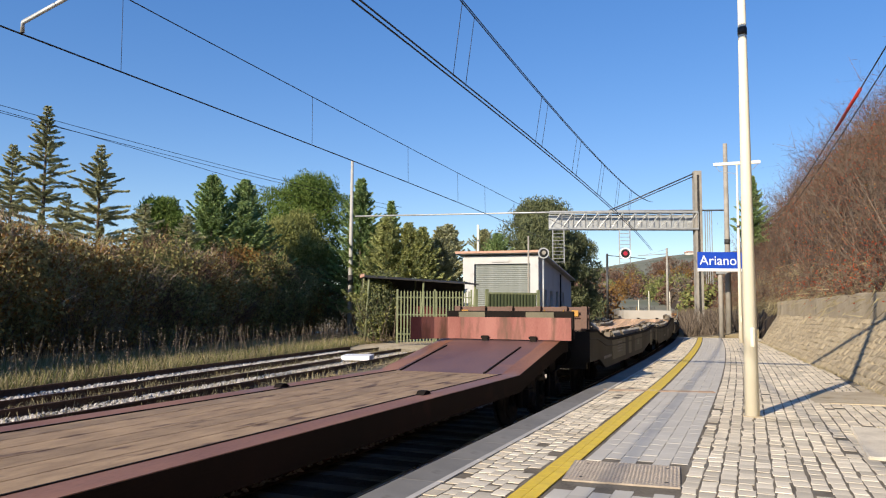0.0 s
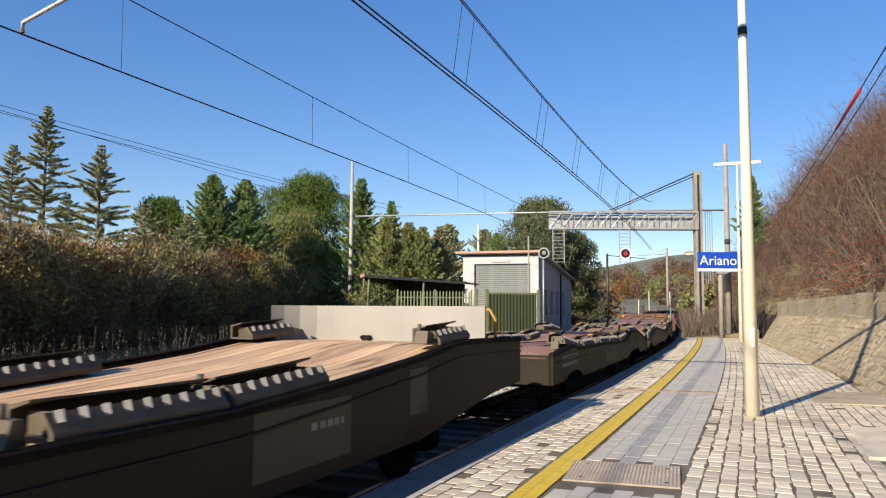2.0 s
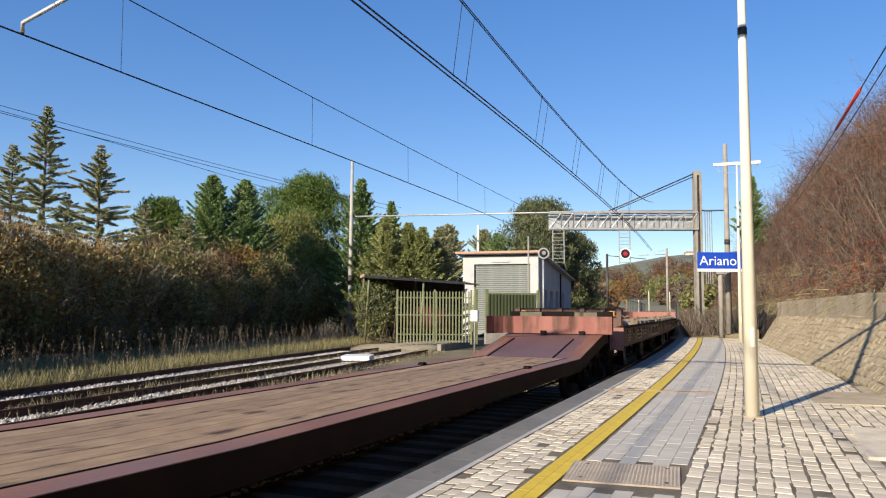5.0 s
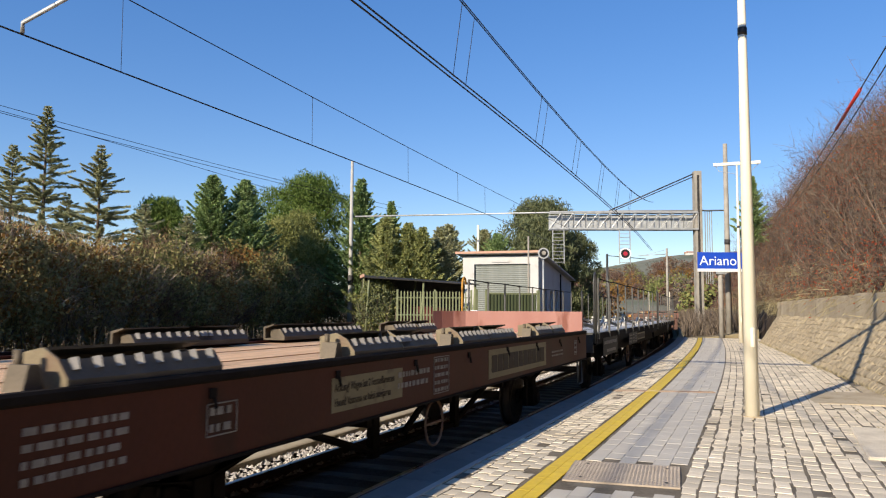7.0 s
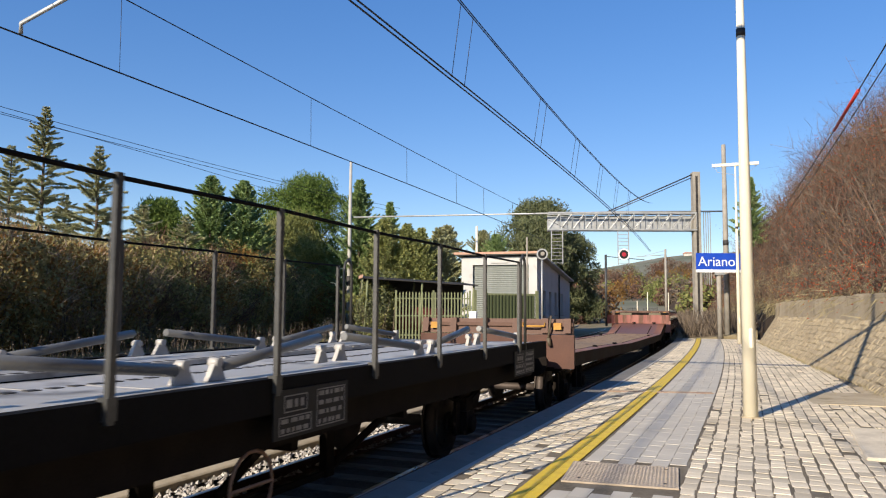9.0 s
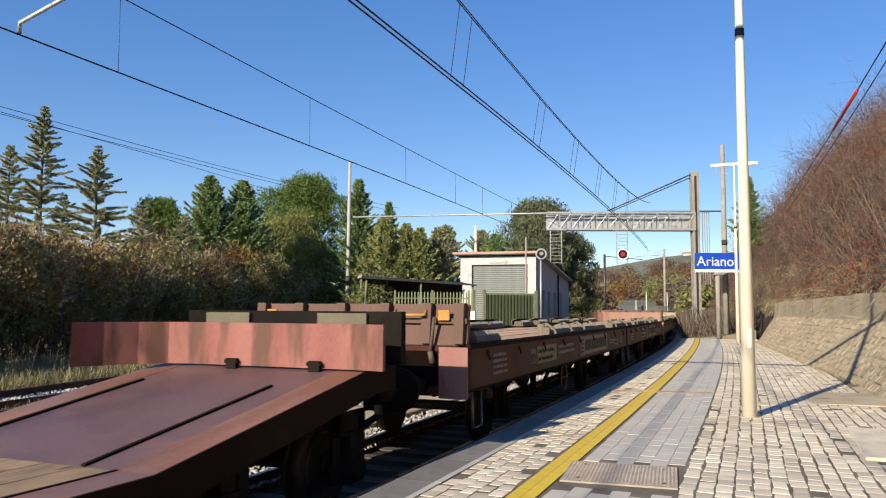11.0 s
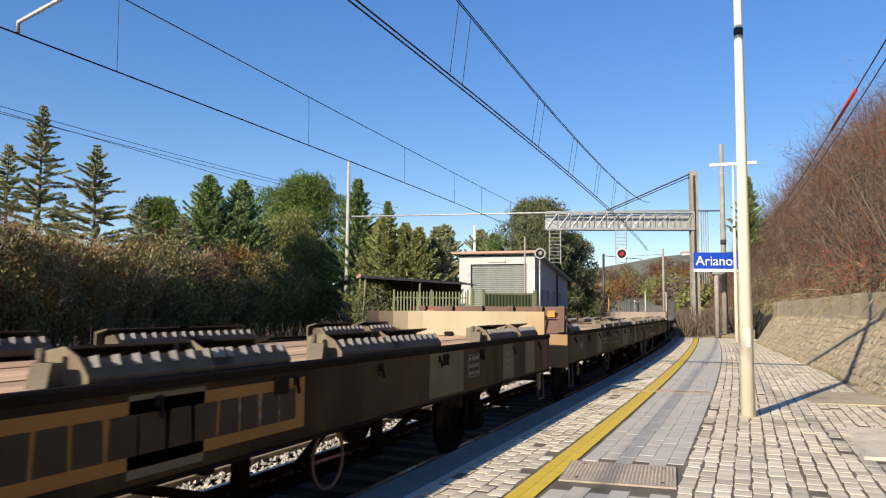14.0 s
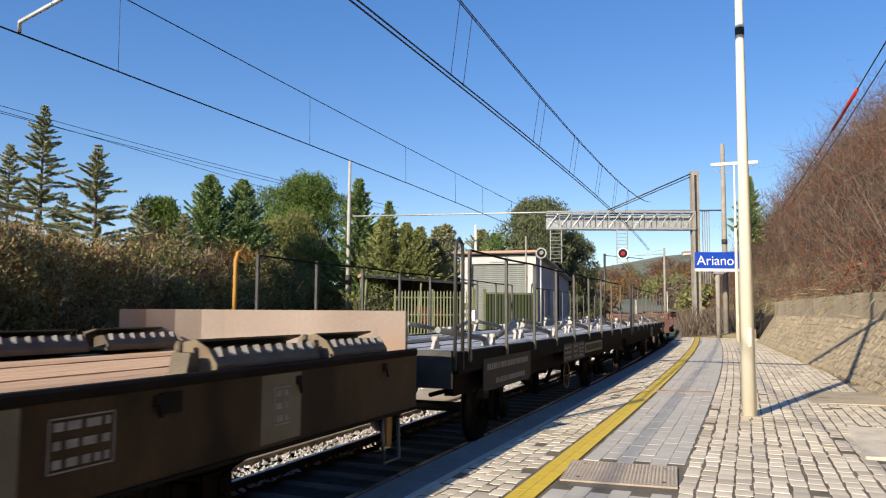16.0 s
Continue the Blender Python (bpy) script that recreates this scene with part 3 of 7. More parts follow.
def lay_setts():
    rng = random.Random(8)
    kinds = [sett_mesh(0.116 + 0.008 * (k % 3), 0.196 + 0.008 * (k % 4), k) for k in range(9)]
    small = [sett_mesh(0.105 + 0.012 * (k % 3), 0.165 + 0.015 * (k % 3), 40 + k) for k in range(6)]
    slabs = [sett_mesh(0.153, 0.321, 80 + k, "slab") for k in range(4)]
    far, count = {"sett_far": [], "slab": []}, 0

    def piece(me, x, s, rest):
        nonlocal count
        px, py, a = along(x, s)
        turn = a + rng.uniform(-0.03, 0.03)
        near = count < 300 and 5.0 < s < 8.6 and -2.3 < x < 1.5
        if near:
            ob = new("sett", me)
            ob.parent = plat
            ob.matrix_basis = pose(px, py, rng.uniform(-0.002, 0.001), rng.uniform(-0.3, 0.3), rng.uniform(-0.3, 0.3), math.degrees(turn))
            count += 1
            return
        c, sn, z = math.cos(turn), math.sin(turn), rng.uniform(-0.002, 0.001)
        for p in me.polygons:
            far[rest].append([(px + c * v[0] - sn * v[1], py + sn * v[0] + c * v[1], v[2] + z) for v in (me.vertices[i].co for i in p.vertices)])

    step = 0.222
    for i in range(int(-6 / step), int(P_END / step)):
        s = (i + 0.5) * step
        for k in range(5):                                   # small stones beside the kerb
            if rng.random() > 0.04:
                piece(rng.choice(small), -2.37 + k * 0.121 + rng.uniform(-0.008, 0.008), s + rng.uniform(-0.02, 0.02) + (k % 2) * 0.09, "sett_far")
        lim = wall_foot(s) + 0.3
        for k in range(28):
            x = -0.50 + k * 0.143
            if x > lim or x > 1.85 + 0.15 * noise.noise(Vector((s, 0, 0))) or rng.random() < 0.015:
                continue
            if 1.2 < x and 8.5 < s < 11:
                continue
            piece(rng.choice(kinds), x + rng.uniform(-0.006, 0.006), s + 0.1 * (k % 2) + rng.uniform(-0.012, 0.012), "sett_far")
    for i in range(int(-6 / 0.325), int(P_END / 0.325)):
        s = (i + 0.5) * 0.325
        for k in range(6):
            x = -1.455 + k * 0.157
            if 6.25 < s < 7.55 and x < -0.6:
                continue
            piece(rng.choice(slabs), x, s + (0.16 if k % 2 else 0), "slab")
    for key, polys in far.items():
        v = np.array([p for p in polys if len(p) == 4])
        ob = quads("paving", v, key, plat)
        ob["kind"] = "stuff"


lay_kerb()
lay_yellow()


def access_cover():
    th = thing("access_cover", "brown-grey chequered steel access cover set in the paving", "cover", m=pose(-1.08, 6.98, 0.004, rz=5))
    bm = shape(box, -0.5, 0.47, -0.44, 0.44, -0.03, 0.006)
    part("cover_plate", bm, "cover", th)
    bm = bmesh.new()
    for i in range(30):
        for j in range(26):
            x, y = -0.47 + i * 0.032, -0.41 + j * 0.033
            t = 0.011
            s = 1 if (i + j) % 2 else -1
            box(bm, x - t, x + t, y - 0.003, y + 0.003, 0.006, 0.0085) if s > 0 else box(bm, x - 0.003, x + 0.003, y - t, y + t, 0.006, 0.0085)
    part("tread_pattern", bm, "cover", th)
    hole = None
    for x in (-0.36, 0.36):
        for y in (-0.3, 0.3):
            m = pose(x, y, 0.009)
            if hole is None:
                hole = part("lifting_hole", shape(rod, (0, 0, -0.004), (0, 0, 0.001), 0.018), "dark", th, "dark lifting hole", m=m)
            else:
                again(hole, m)


access_cover()
chan = thing("drain_channel", "rusty steel channel across the paving", "drain", m=pose(-1.6, 14.35, 0.0, rz=14))
part("channel", shape(box, -0.98, 0.98, -0.1, 0.1, -0.04, 0.007), "rustboard", chan)
for off in (-0.085, 0.085):
    part("lip", shape(box, -0.98, 0.98, off - 0.008, off + 0.008, 0.007, 0.013), "cover", chan, "worn steel lip")
slab = thing("stone_slab", "pale worn stone slab at the platform's back edge", "slab", m=pose(1.58, 9.72, 0.0, rz=-2))
bm = shape(box, -0.5, 0.5, -1.1, 1.1, -0.05, 0.03)
bevel(bm, 0.012)
part("slab_top", bm, "sett", slab)
dirt = part("verge", shape(strip, [(1.8, -0.06), (1.85, -0.012), (2.0, 0.012), (2.4, 0.05), (3.3, 0.3), (3.3, -0.06)], -10, 17.0, 2), "dirt")
tagged(dirt, "dry dirt verge with leaf litter behind the paving", "verge", kind="structure")
dirt2 = part("verge_strip", shape(strip, [(0.75, -0.06), (0.8, -0.004), (1.2, 0.008), (2.2, 0.02), (2.2, -0.06)], 13.6, 15.6, 2), "dirt")
tagged(dirt2, "sandy dirt spilled over the platform paving", "verge", kind="structure")
tail = part("platform_end_ground", shape(strip, [(-3.2, -0.7), (-3.0, -0.1), (-1.0, 0.06), (0.6, 0.3), (1.4, 0.5), (1.4, -0.7)], P_END + 0.02, 130, 4), "ground")
tagged(tail, "rough dry ground beyond the platform's end", "ground", kind="structure")


# ---- right side: revetment, parapet, bank ----
def revetment():
    th = thing("revetment_wall", "sloping beige stone revetment with a weathered parapet", "retaining wall", kind="structure")
    bm = bmesh.new()
    cuts = list(np.linspace(-12, 40, 27))
    rings = []
    for s in cuts:
        f, run = wall_foot(s), lerp(s, (18, 38), (1.2, 0.8))
        ring = [(f - 0.02, -0.3), (f + 0.02, 0.0), (f + run, 1.27), (f + run + 0.4, 1.27), (f + run + 0.4, -0.3)]
        rings.append([bm.verts.new((*along(x, s)[:2], z)) for x, z in ring])
    for a, b in zip(rings, rings[1:]):
        for i in range(5):
            bm.faces.new((a[i], a[(i + 1) % 5], b[(i + 1) % 5], b[i]))
    bm.faces.new(rings[0])
    bm.faces.new(rings[-1])
    bmesh.ops.recalc_face_normals(bm, faces=bm.faces)
    part("backing", bm, "parapet", th)
    bm = bmesh.new()
    rings = []
    for s in np.linspace(14, 40, 27):
        f = wall_foot(s) + lerp(s, (18, 38), (1.2, 0.8))
        top = 1.95 + 0.05 * noise.noise(Vector((s * 0.8, 1, 0)))
        rings.append([bm.verts.new((*along(x, s)[:2], z)) for x, z in ((f + 0.0, 1.26), (f + 0.03, top), (f + 0.35, top + 0.03), (f + 0.36, 1.26))])
    for a, b in zip(rings, rings[1:]):
        for i in range(4):
            bm.faces.new((a[i], a[(i + 1) % 4], b[(i + 1) % 4], b[i]))
    bm.faces.new(rings[0])
    bm.faces.new(rings[-1])
    bmesh.ops.recalc_face_normals(bm, faces=bm.faces)
    part("parapet", bm, "parapet", th, "weathered vertical parapet")
    rng = random.Random(3)
    kinds = []
    for k in range(8):
        b2 = bmesh.new()
        w, h = 0.17 + 0.02 * (k % 3), 0.08 + 0.012 * (k % 2)
        p = [(-w, -h), (w * 0.3, -h * 1.1), (w, -h * 0.7), (w * 1.02, h * 0.7), (w * 0.2, h), (-w * 0.95, h * 0.9)]
        p = [(x + rng.uniform(-0.02, 0.02), y + rng.uniform(-0.015, 0.015)) for x, y in p]
        lo = [b2.verts.new((x, y, 0)) for x, y in p]
        hi = [b2.verts.new((x * 0.8, y * 0.75, rng.uniform(0.02, 0.04))) for x, y in p]
        for i in range(6):
            b2.faces.new((lo[i], lo[(i + 1) % 6], hi[(i + 1) % 6], hi[i]))
        b2.faces.new(hi)
        me = bpy.data.meshes.new("stone")
        b2.to_mesh(me)
        b2.free()
        me.materials.append(M["stone"])
        kinds.append(me)
    n, far = 0, []
    rows = 10
    for r in range(rows):
        for i in range(150):
            s = 8.0 + i * 0.215 + (0.1 if r % 2 else 0)
            if s > 39.5:
                continue
            t = (r + 0.5) / rows
            f, run = wall_foot(s), lerp(s, (18, 38), (1.2, 0.8))
            px, py, a = along(f + run * t, s + rng.uniform(-0.03, 0.03))
            m = pose(px, py, 1.27 * t + 0.0, 0, 0, math.degrees(a)) @ pose(0, 0, 0, 0, -math.degrees(math.atan2(1.27, run)), 0) @ pose(0, 0, 0, 0, 0, 90 + rng.uniform(-14, 14))
            me = rng.choice(kinds)
            if n < 290 and 15.5 < s < 22.5:
                ob = new("stone", me)
                ob.parent, ob.matrix_basis = th, m
                n += 1
            else:
                for p in me.polygons:
                    vs = [m @ me.vertices[k].co for k in p.vertices]
                    if len(vs) == 6:
                        far += [vs[:4], [vs[0], vs[3], vs[4], vs[5]]]
                    else:
                        far.append(vs)
    ob = quads("stonework", np.array([[tuple(v) for v in q] for q in far]), "stone_far", th)
    ob["kind"] = "stuff"


def bank_z(d, s=0.0):
    """Height of the bank, d metres behind the wall; it stands higher further along."""
    return lerp(d, (0, 0.4, 3, 8, 16, 40), (1.85, 1.95, 5.2, 9.6, 12.0, 15.0)) + lerp(s, (10, 20, 30, 45, 90), (0.4, 0.5, 1.0, 3.0, 4.4)) * min(1, d / 3)


def bank():
    bm = bmesh.new()
    ds = (0, 0.4, 1.5, 3, 5, 8, 12, 16, 25, 40)
    rings = []
    for s in np.linspace(-30, 200, 80):
        f = wall_foot(min(s, 60)) + lerp(s, (18, 38), (1.2, 0.8)) + 0.3
        k = lerp(s, (-30, 6, 16, 42, 60, 120, 200), (1, 1, 1, 1, 1.0, 0.6, 0.3))
        ring = []
        for d in ds:
            px, py, _ = along(f + d, s)
            ring.append(bm.verts.new((px, py, bank_z(d, s) * k + (0.5 * noise.noise(Vector((px / 3, py / 3, 0))) if d > 1 else 0))))
        px, py, _ = along(f, s)
        ring.insert(0, bm.verts.new((px - 0.1, py, -0.7)))
        rings.append(ring)
    for a, b in zip(rings, rings[1:]):
        for i in range(len(a) - 1):
            bm.faces.new((a[i], a[i + 1], b[i + 1], b[i])).smooth = True
    bmesh.ops.recalc_face_normals(bm, faces=bm.faces)
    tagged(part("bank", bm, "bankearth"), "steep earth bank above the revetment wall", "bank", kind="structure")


def blades(rng, base, up, length, width):
    """Thin tapering quads from base points along up vectors."""
    n = len(base)
    side = np.cross(up, rng.normal(size=(n, 3)))
    side /= np.linalg.norm(side, axis=1, keepdims=True)
    w, l = np.asarray(width).reshape(-1, 1), np.asarray(length).reshape(-1, 1)
    tip = base + up * l
    return np.stack((base - side * w, base + side * w, tip + side * w * 0.35, tip - side * w * 0.35), 1)


def leaves(rng, at, size):
    n = len(at)
    a = rng.normal(size=(n, 3))
    a /= np.linalg.norm(a, axis=1, keepdims=True)
    b = np.cross(a, rng.normal(size=(n, 3)))
    b /= np.linalg.norm(b, axis=1, keepdims=True)
    s = (size * rng.uniform(0.6, 1.3, n)).reshape(-1, 1)
    return np.stack((at - a * s, at - b * s * 0.55, at + a * s, at + b * s * 0.55), 1)


def bank_brush():
    """Leafless brush that covers the bank, with patches of red and yellow leaves."""
    rng = np.random.default_rng(11)
    n = 12500
    s = rng.uniform(0, 1, n) ** 1.25 * 90 + 8
    d = rng.uniform(0, 1, n) ** 1.25 * 13
    base = np.array([(*along(wall_foot(min(a, 60)) + lerp(a, (18, 38), (1.2, 0.8)) + 0.3 + b, a)[:2], bank_z(b, a) * lerp(a, (60, 120), (1.0, 0.6)) - 0.1) for a, b in zip(s, d)])
    clump = np.array([noise.noise(Vector((p[0] / 1.6, p[1] / 1.6, 5))) for p in base])
    up = np.stack((rng.normal(-0.12, 0.45, n) + 0.3 * clump, rng.normal(0, 0.45, n), np.ones(n)), 1)
    up /= np.linalg.norm(up, axis=1, keepdims=True)
    ln = rng.uniform(0.9, 3.2, n) * (0.45 + 0.55 * np.clip(d / 3, 0, 1)) * np.clip(1.0 + 0.9 * clump, 0.4, 1.7)
    out = [blades(rng, base, up, ln, rng.uniform(0.007, 0.015, n))]
    for k in range(7):
        at = base + up * (ln * rng.uniform(0.15, 0.95, n)).reshape(-1, 1)
        u2 = up + rng.normal(0, 0.9, (n, 3))
        u2 /= np.linalg.norm(u2, axis=1, keepdims=True)
        l2 = ln * rng.uniform(0.15, 0.42, n)
        out.append(blades(rng, at, u2, l2, rng.uniform(0.005, 0.011, n)))
        u3 = u2 + rng.normal(0, 1.1, (n, 3))                 # fine twigs on the branches
        u3 /= np.linalg.norm(u3, axis=1, keepdims=True)
        out.append(blades(rng, at + u2 * (l2 * rng.uniform(0.3, 1.0, n))[:, None], u3, rng.uniform(0.15, 0.5, n), rng.uniform(0.004, 0.009, n)))
    v = np.concatenate(out)
    pick = rng.random(len(v)) < 0.5
    tagged(quads("bank_brush", v[pick], "twig"), "leafless brown brushwood covering the bank", "brushwood", kind="stuff")
    tagged(quads("grey_brush", v[~pick], "twig_grey"), "leafless grey-brown brushwood covering the bank", "brushwood", kind="stuff")
    tips = base + up * (ln * rng.uniform(0.2, 1.0, n)).reshape(-1, 1)
    dens = np.array([noise.noise(Vector((p[0] / 2.2, p[1] / 5, p[2] / 2.2))) for p in tips])
    red = tips[dens > 0.1]
    red = np.repeat(red, 6, 0) + rng.normal(0, 0.28, (len(red) * 6, 3))
    tagged(quads("red_bank_leaves", leaves(rng, red, 0.038), "redleaf"), "patches of red autumn leaves on the bank", "foliage", kind="stuff")
    yel = tips[dens < -0.22]
    yel = np.repeat(yel, 3, 0) + rng.normal(0, 0.3, (len(yel) * 3, 3))
    tagged(quads("brown_bank_leaves", leaves(rng, yel, 0.045), "autumn"), "brown and yellow leaves among the brushwood", "foliage", kind="stuff")
    low = base[d < 1.2]
    low = np.repeat(low, 8, 0) + rng.normal(0, 0.2, (len(low) * 8, 3))
    hang = np.tile((-0.5, 0.0, -0.55), (len(low), 1)) + rng.normal(0, 0.3, (len(low), 3))
    hang /= np.linalg.norm(hang, axis=1, keepdims=True)
    tagged(quads("hanging_grass", blades(rng, low, hang, rng.uniform(0.2, 0.6, len(low)), rng.uniform(0.006, 0.014, len(low))), "drygrass"), "dry grass hanging over the parapet", "grass", kind="stuff")


revetment()
bank()
bank_brush()


# ---- masts, gantry, lamps, sign ----
def lamp_post(x, y, h=8.6, r=0.101):
    th = thing("lamp_post", "tall cream-painted steel lamp post on the platform", "lamp post", m=pose(x, y, 0), group="platform lamp posts")
    bm = shape(rod, (0, 0, -0.05), (0, 0, h), r, 20, r * 0.34)
    part("post", bm, "cream", th)
    part("collar", shape(rod, (0, 0, 5.46), (0, 0, 5.57), r * 0.64, 20, r * 0.64), "darkband", th, "dark band round the post")
    bm = shape(box, -0.01, 0.06, -r * 1.0, -r * 0.6, 0.95, 1.24)
    bevel(bm, 0.02)
    part("hatch", bm, "cream", th, "small access hatch with two screws")
    part("footing", shape(rod, (0, 0, -0.04), (0, 0, 0.012), r * 1.25, 16), "dirt", th, "grout round the foot")
    part("crossarm", shape(box, -1.05, 1.05, -0.06, 0.06, h - 0.09, h + 0.05), "cream", th)
    part("cable", shape(rods, [(-0.95, 0.03, h - 0.1), (-0.8, 0.03, h - 0.35), (-0.1, 0.03, h - 0.5), (0, 0.03, h - 0.65)], 0.012, 5), "galv", th)
    part("bracket", shape(rods, [(0.1, 0.03, h - 0.65), (0.6, 0.03, h - 0.45), (0.95, 0.03, h - 0.1)], 0.012, 5), "galv", th)
    return th


lamp_post(-0.02, 11.48)
lamp_post(-0.47, 38.4)


def station_sign():
    th = thing("station_sign", "blue enamel station name board with white letters on posts", "sign", m=pose(-1.46, 44.7, 0, rz=23))
    part("board", shape(box, -1.35, 1.35, -0.02, 0.02, 3.86, 4.78), "blue", th)
    part("lower_strip", shape(box, -1.35, 1.35, -0.025, 0.025, 3.70, 3.86), "signwhite", th, "white lower strip")
    text("lettering", "Ariano", 0.76, "signwhite", th, pose(-1.25, -0.026, 4.06, 90), 1.0)
    for x in (-0.03, 1.2):
        part("post", shape(rod, (x, 0.16, -0.1), (x, 0.16, 4.5), 0.13 if x < 0 else 0.1, 12), "concrete", th)
    part("clamp", shape(box, -0.3, 0.25, -0.02, 0.09, 3.56, 3.7), "galv", th)


station_sign()


def mast(name, x, y, h, r0, r1, label, z0=-0.3, material="concrete"):
    th = thing(name, label, "mast", m=pose(x, y, z0), group="line masts")
    part("shaft", shape(rod, (0, 0, -0.2), (0, 0, h - z0), r0, 14, r1), material, th)
    return th


m_r = mast("concrete_mast", -1.2, 47.0, 11.4, 0.18, 0.12, "round grey concrete mast behind the name board", 0.0)
part("band", shape(rod, (0, 0, 5.4), (0, 0, 5.7), 0.165, 14), "darkband", m_r, "dark band")
m_l = mast("concrete_mast", -26.5, 47.3, 12.2, 0.19, 0.1, "pale grey round concrete mast among the shrubs", -0.5, "palegrey")
part("band", shape(rod, (0, 0, 3.7), (0, 0, 4.4), 0.19, 14), "darkband", m_l, "dark stained band")
m_f = mast("concrete_mast", -12.2, 124.0, 11.5, 0.22, 0.16, "distant round concrete mast beside the line", 0.0)
part("arm", shape(rods, [(-0.1, 0, 10.6), (-4.5, 0, 10.4)], 0.06), "galv", m_f)
part("stay", shape(rods, [(-0.1, 0, 11.3), (-3.6, 0, 10.45)], 0.03), "galv", m_f)
m_s = mast("steel_mast", -15.8, 90.5, 8.3, 0.14, 0.14, "dark steel mast beside the line", 0.0, "stake")
part("arm", shape(rods, [(0, 0, 8.1), (4.5, 0, 7.6)], 0.05), "stake", m_s)
mast("thin_pole", -12.24, 43.4, 5.9, 0.06, 0.05, "thin grey pole in front of the white building", 0.3, "concrete")
mast("rear_pole", -18.7, 52.6, 7.8, 0.11, 0.09, "pale pole behind the white building", 0.0, "cream")
for px_, py_, h_ in ((-14.6, 120, 4.6), (-15.9, 118, 3.2), (-13.4, 140, 5.0)):
    mast("far_signal_post", px_, py_, h_, 0.07, 0.06, "slim pale signal post far along the line", 0.0, "cream")


def gantry():
    th = thing("signal_gantry", "grey lattice signal gantry across the tracks", "gantry", m=pose(-8.2, 53.4, 0, rz=20))
    L, R, lo, hi = -5.15, 5.15, 7.2, 8.38
    for y in (-0.35, 0.35):
        for z in (lo, hi):
            part("chord", shape(box, L, R, y - 0.06, y + 0.06, z - 0.06, z + 0.06), "galv", th)
        n = 12
        for i in range(n):
            a, b = L + (R - L) * i / n, L + (R - L) * (i + 1) / n
            part("diagonal", shape(rod, (a, y, lo), (b, y, hi), 0.03, 6), "galv", th)
            part("upright", shape(rod, (b, y, lo), (b, y, hi), 0.028, 6), "galv", th)
    part("walkway", shape(box, L, R, -0.3, 0.3, lo - 0.02, lo + 0.02), "galv", th)
    part("rear_screen", shape(box, L, R, 0.42, 0.44, lo + 0.1, hi - 0.1), "galv", th, "pale mesh screen behind the lattice")
    leg = part("leg", shape(box, 4.95, 5.45, -0.3, 0.3, -0.4, 11.3), "concrete", th, "tall double-channel concrete leg")
    part("slot", shape(box, 5.12, 5.28, -0.304, -0.3, 0.4, 11.0), "dark", leg, "dark recess between the channels")
    part("stay", shape(rods, [(5.1, 0, 11.2), (-1.2, 0, 8.4)], 0.05), "stake", th)
    part("stay", shape(rods, [(5.1, 0.1, 11.0), (-0.9, 0.1, 8.4)], 0.035), "stake", th)
    part("tie_beam", shape(rods, [(-18.9, -0.2, 8.05), (0, 0, 8.5), (7.2, 0, 8.55)], 0.06), "galv", th, "long thin tie beam")
    part("footing", shape(box, 4.7, 5.7, -0.6, 0.6, -0.6, 0.45), "concrete", th)
    for x in (5.75, 5.9, 6.05, 6.2):
        part("cable_riser", shape(rod, (x, 0.1, 3.4), (x, 0.1, 8.5), 0.03, 6), "galv", th)
    # hanging ladder cages
    for cx, w, bottom in ((-4.55, 0.42, 4.75), (0.05, 0.4, 4.75)):
        cage = part("ladder_cage", shape(box, cx - w, cx - w + 0.06, -0.35, -0.29, bottom, lo), "galv", th)
        part("cage_post", shape(box, cx + w - 0.06, cx + w, -0.35, -0.29, bottom, lo), "galv", cage)
        for i in range(10):
            z = bottom + 0.1 + i * (lo - bottom - 0.2) / 9
            part("rung", shape(rod, (cx - w, -0.32, z), (cx + w, -0.32, z), 0.022, 6), "galv", cage)
    # signal head
    hx, hz = 0.05, 5.45
    head = part("signal_disc", shape(rod, (hx, -0.42, hz), (hx, -0.5, hz), 0.36, 28), "signal_black", th, "round black signal disc")
    bm = bmesh.new()
    for i in range(28):
        a, b = 2 * math.pi * i / 28, 2 * math.pi * (i + 1) / 28
        v = [bm.verts.new((hx + r * math.cos(t), -0.503, hz + r * math.sin(t))) for r, t in ((0.31, a), (0.4, a), (0.4, b), (0.31, b))]
        bm.faces.new(v)
    bmesh.ops.remove_doubles(bm, verts=bm.verts[:], dist=0.001)
    bmesh.ops.solidify(bm, geom=bm.faces[:], thickness=0.01)
    part("white_ring", bm, "signwhite", head, "white ring")
    part("red_lens", shape(rod, (hx, -0.5, hz), (hx, -0.52, hz), 0.15, 20), "signal_red", head, "glowing red lens")


gantry()


def disc_signal():
    """The repeater signal on the white building's corner."""
    th = thing("disc_signal", "small round signal with a white ring on a thin mast", "signal", m=pose(-12.35, 47.3, 0, rz=20))
    part("mast", shape(rod, (0, 0, 0), (0, 0, 4.9), 0.06, 8), "galv", th)
    part("disc", shape(rod, (0, -0.1, 5.15), (0, -0.2, 5.15), 0.36, 24), "galv", th)
    part("face", shape(rod, (0, -0.2, 5.15), (0, -0.215, 5.15), 0.27, 24), "signal_black", th, "dark disc face")
    part("lens_hood", shape(rod, (0.02, -0.21, 5.17), (0.02, -0.3, 5.17), 0.13, 16), "concrete", th, "grey lens hood")


disc_signal()


def wire(name, label, pts, r=0.012):
    th = thing(name, label, "overhead wire")
    part("cable", shape(rods, pts, r, 5), "wire", th)
    return th


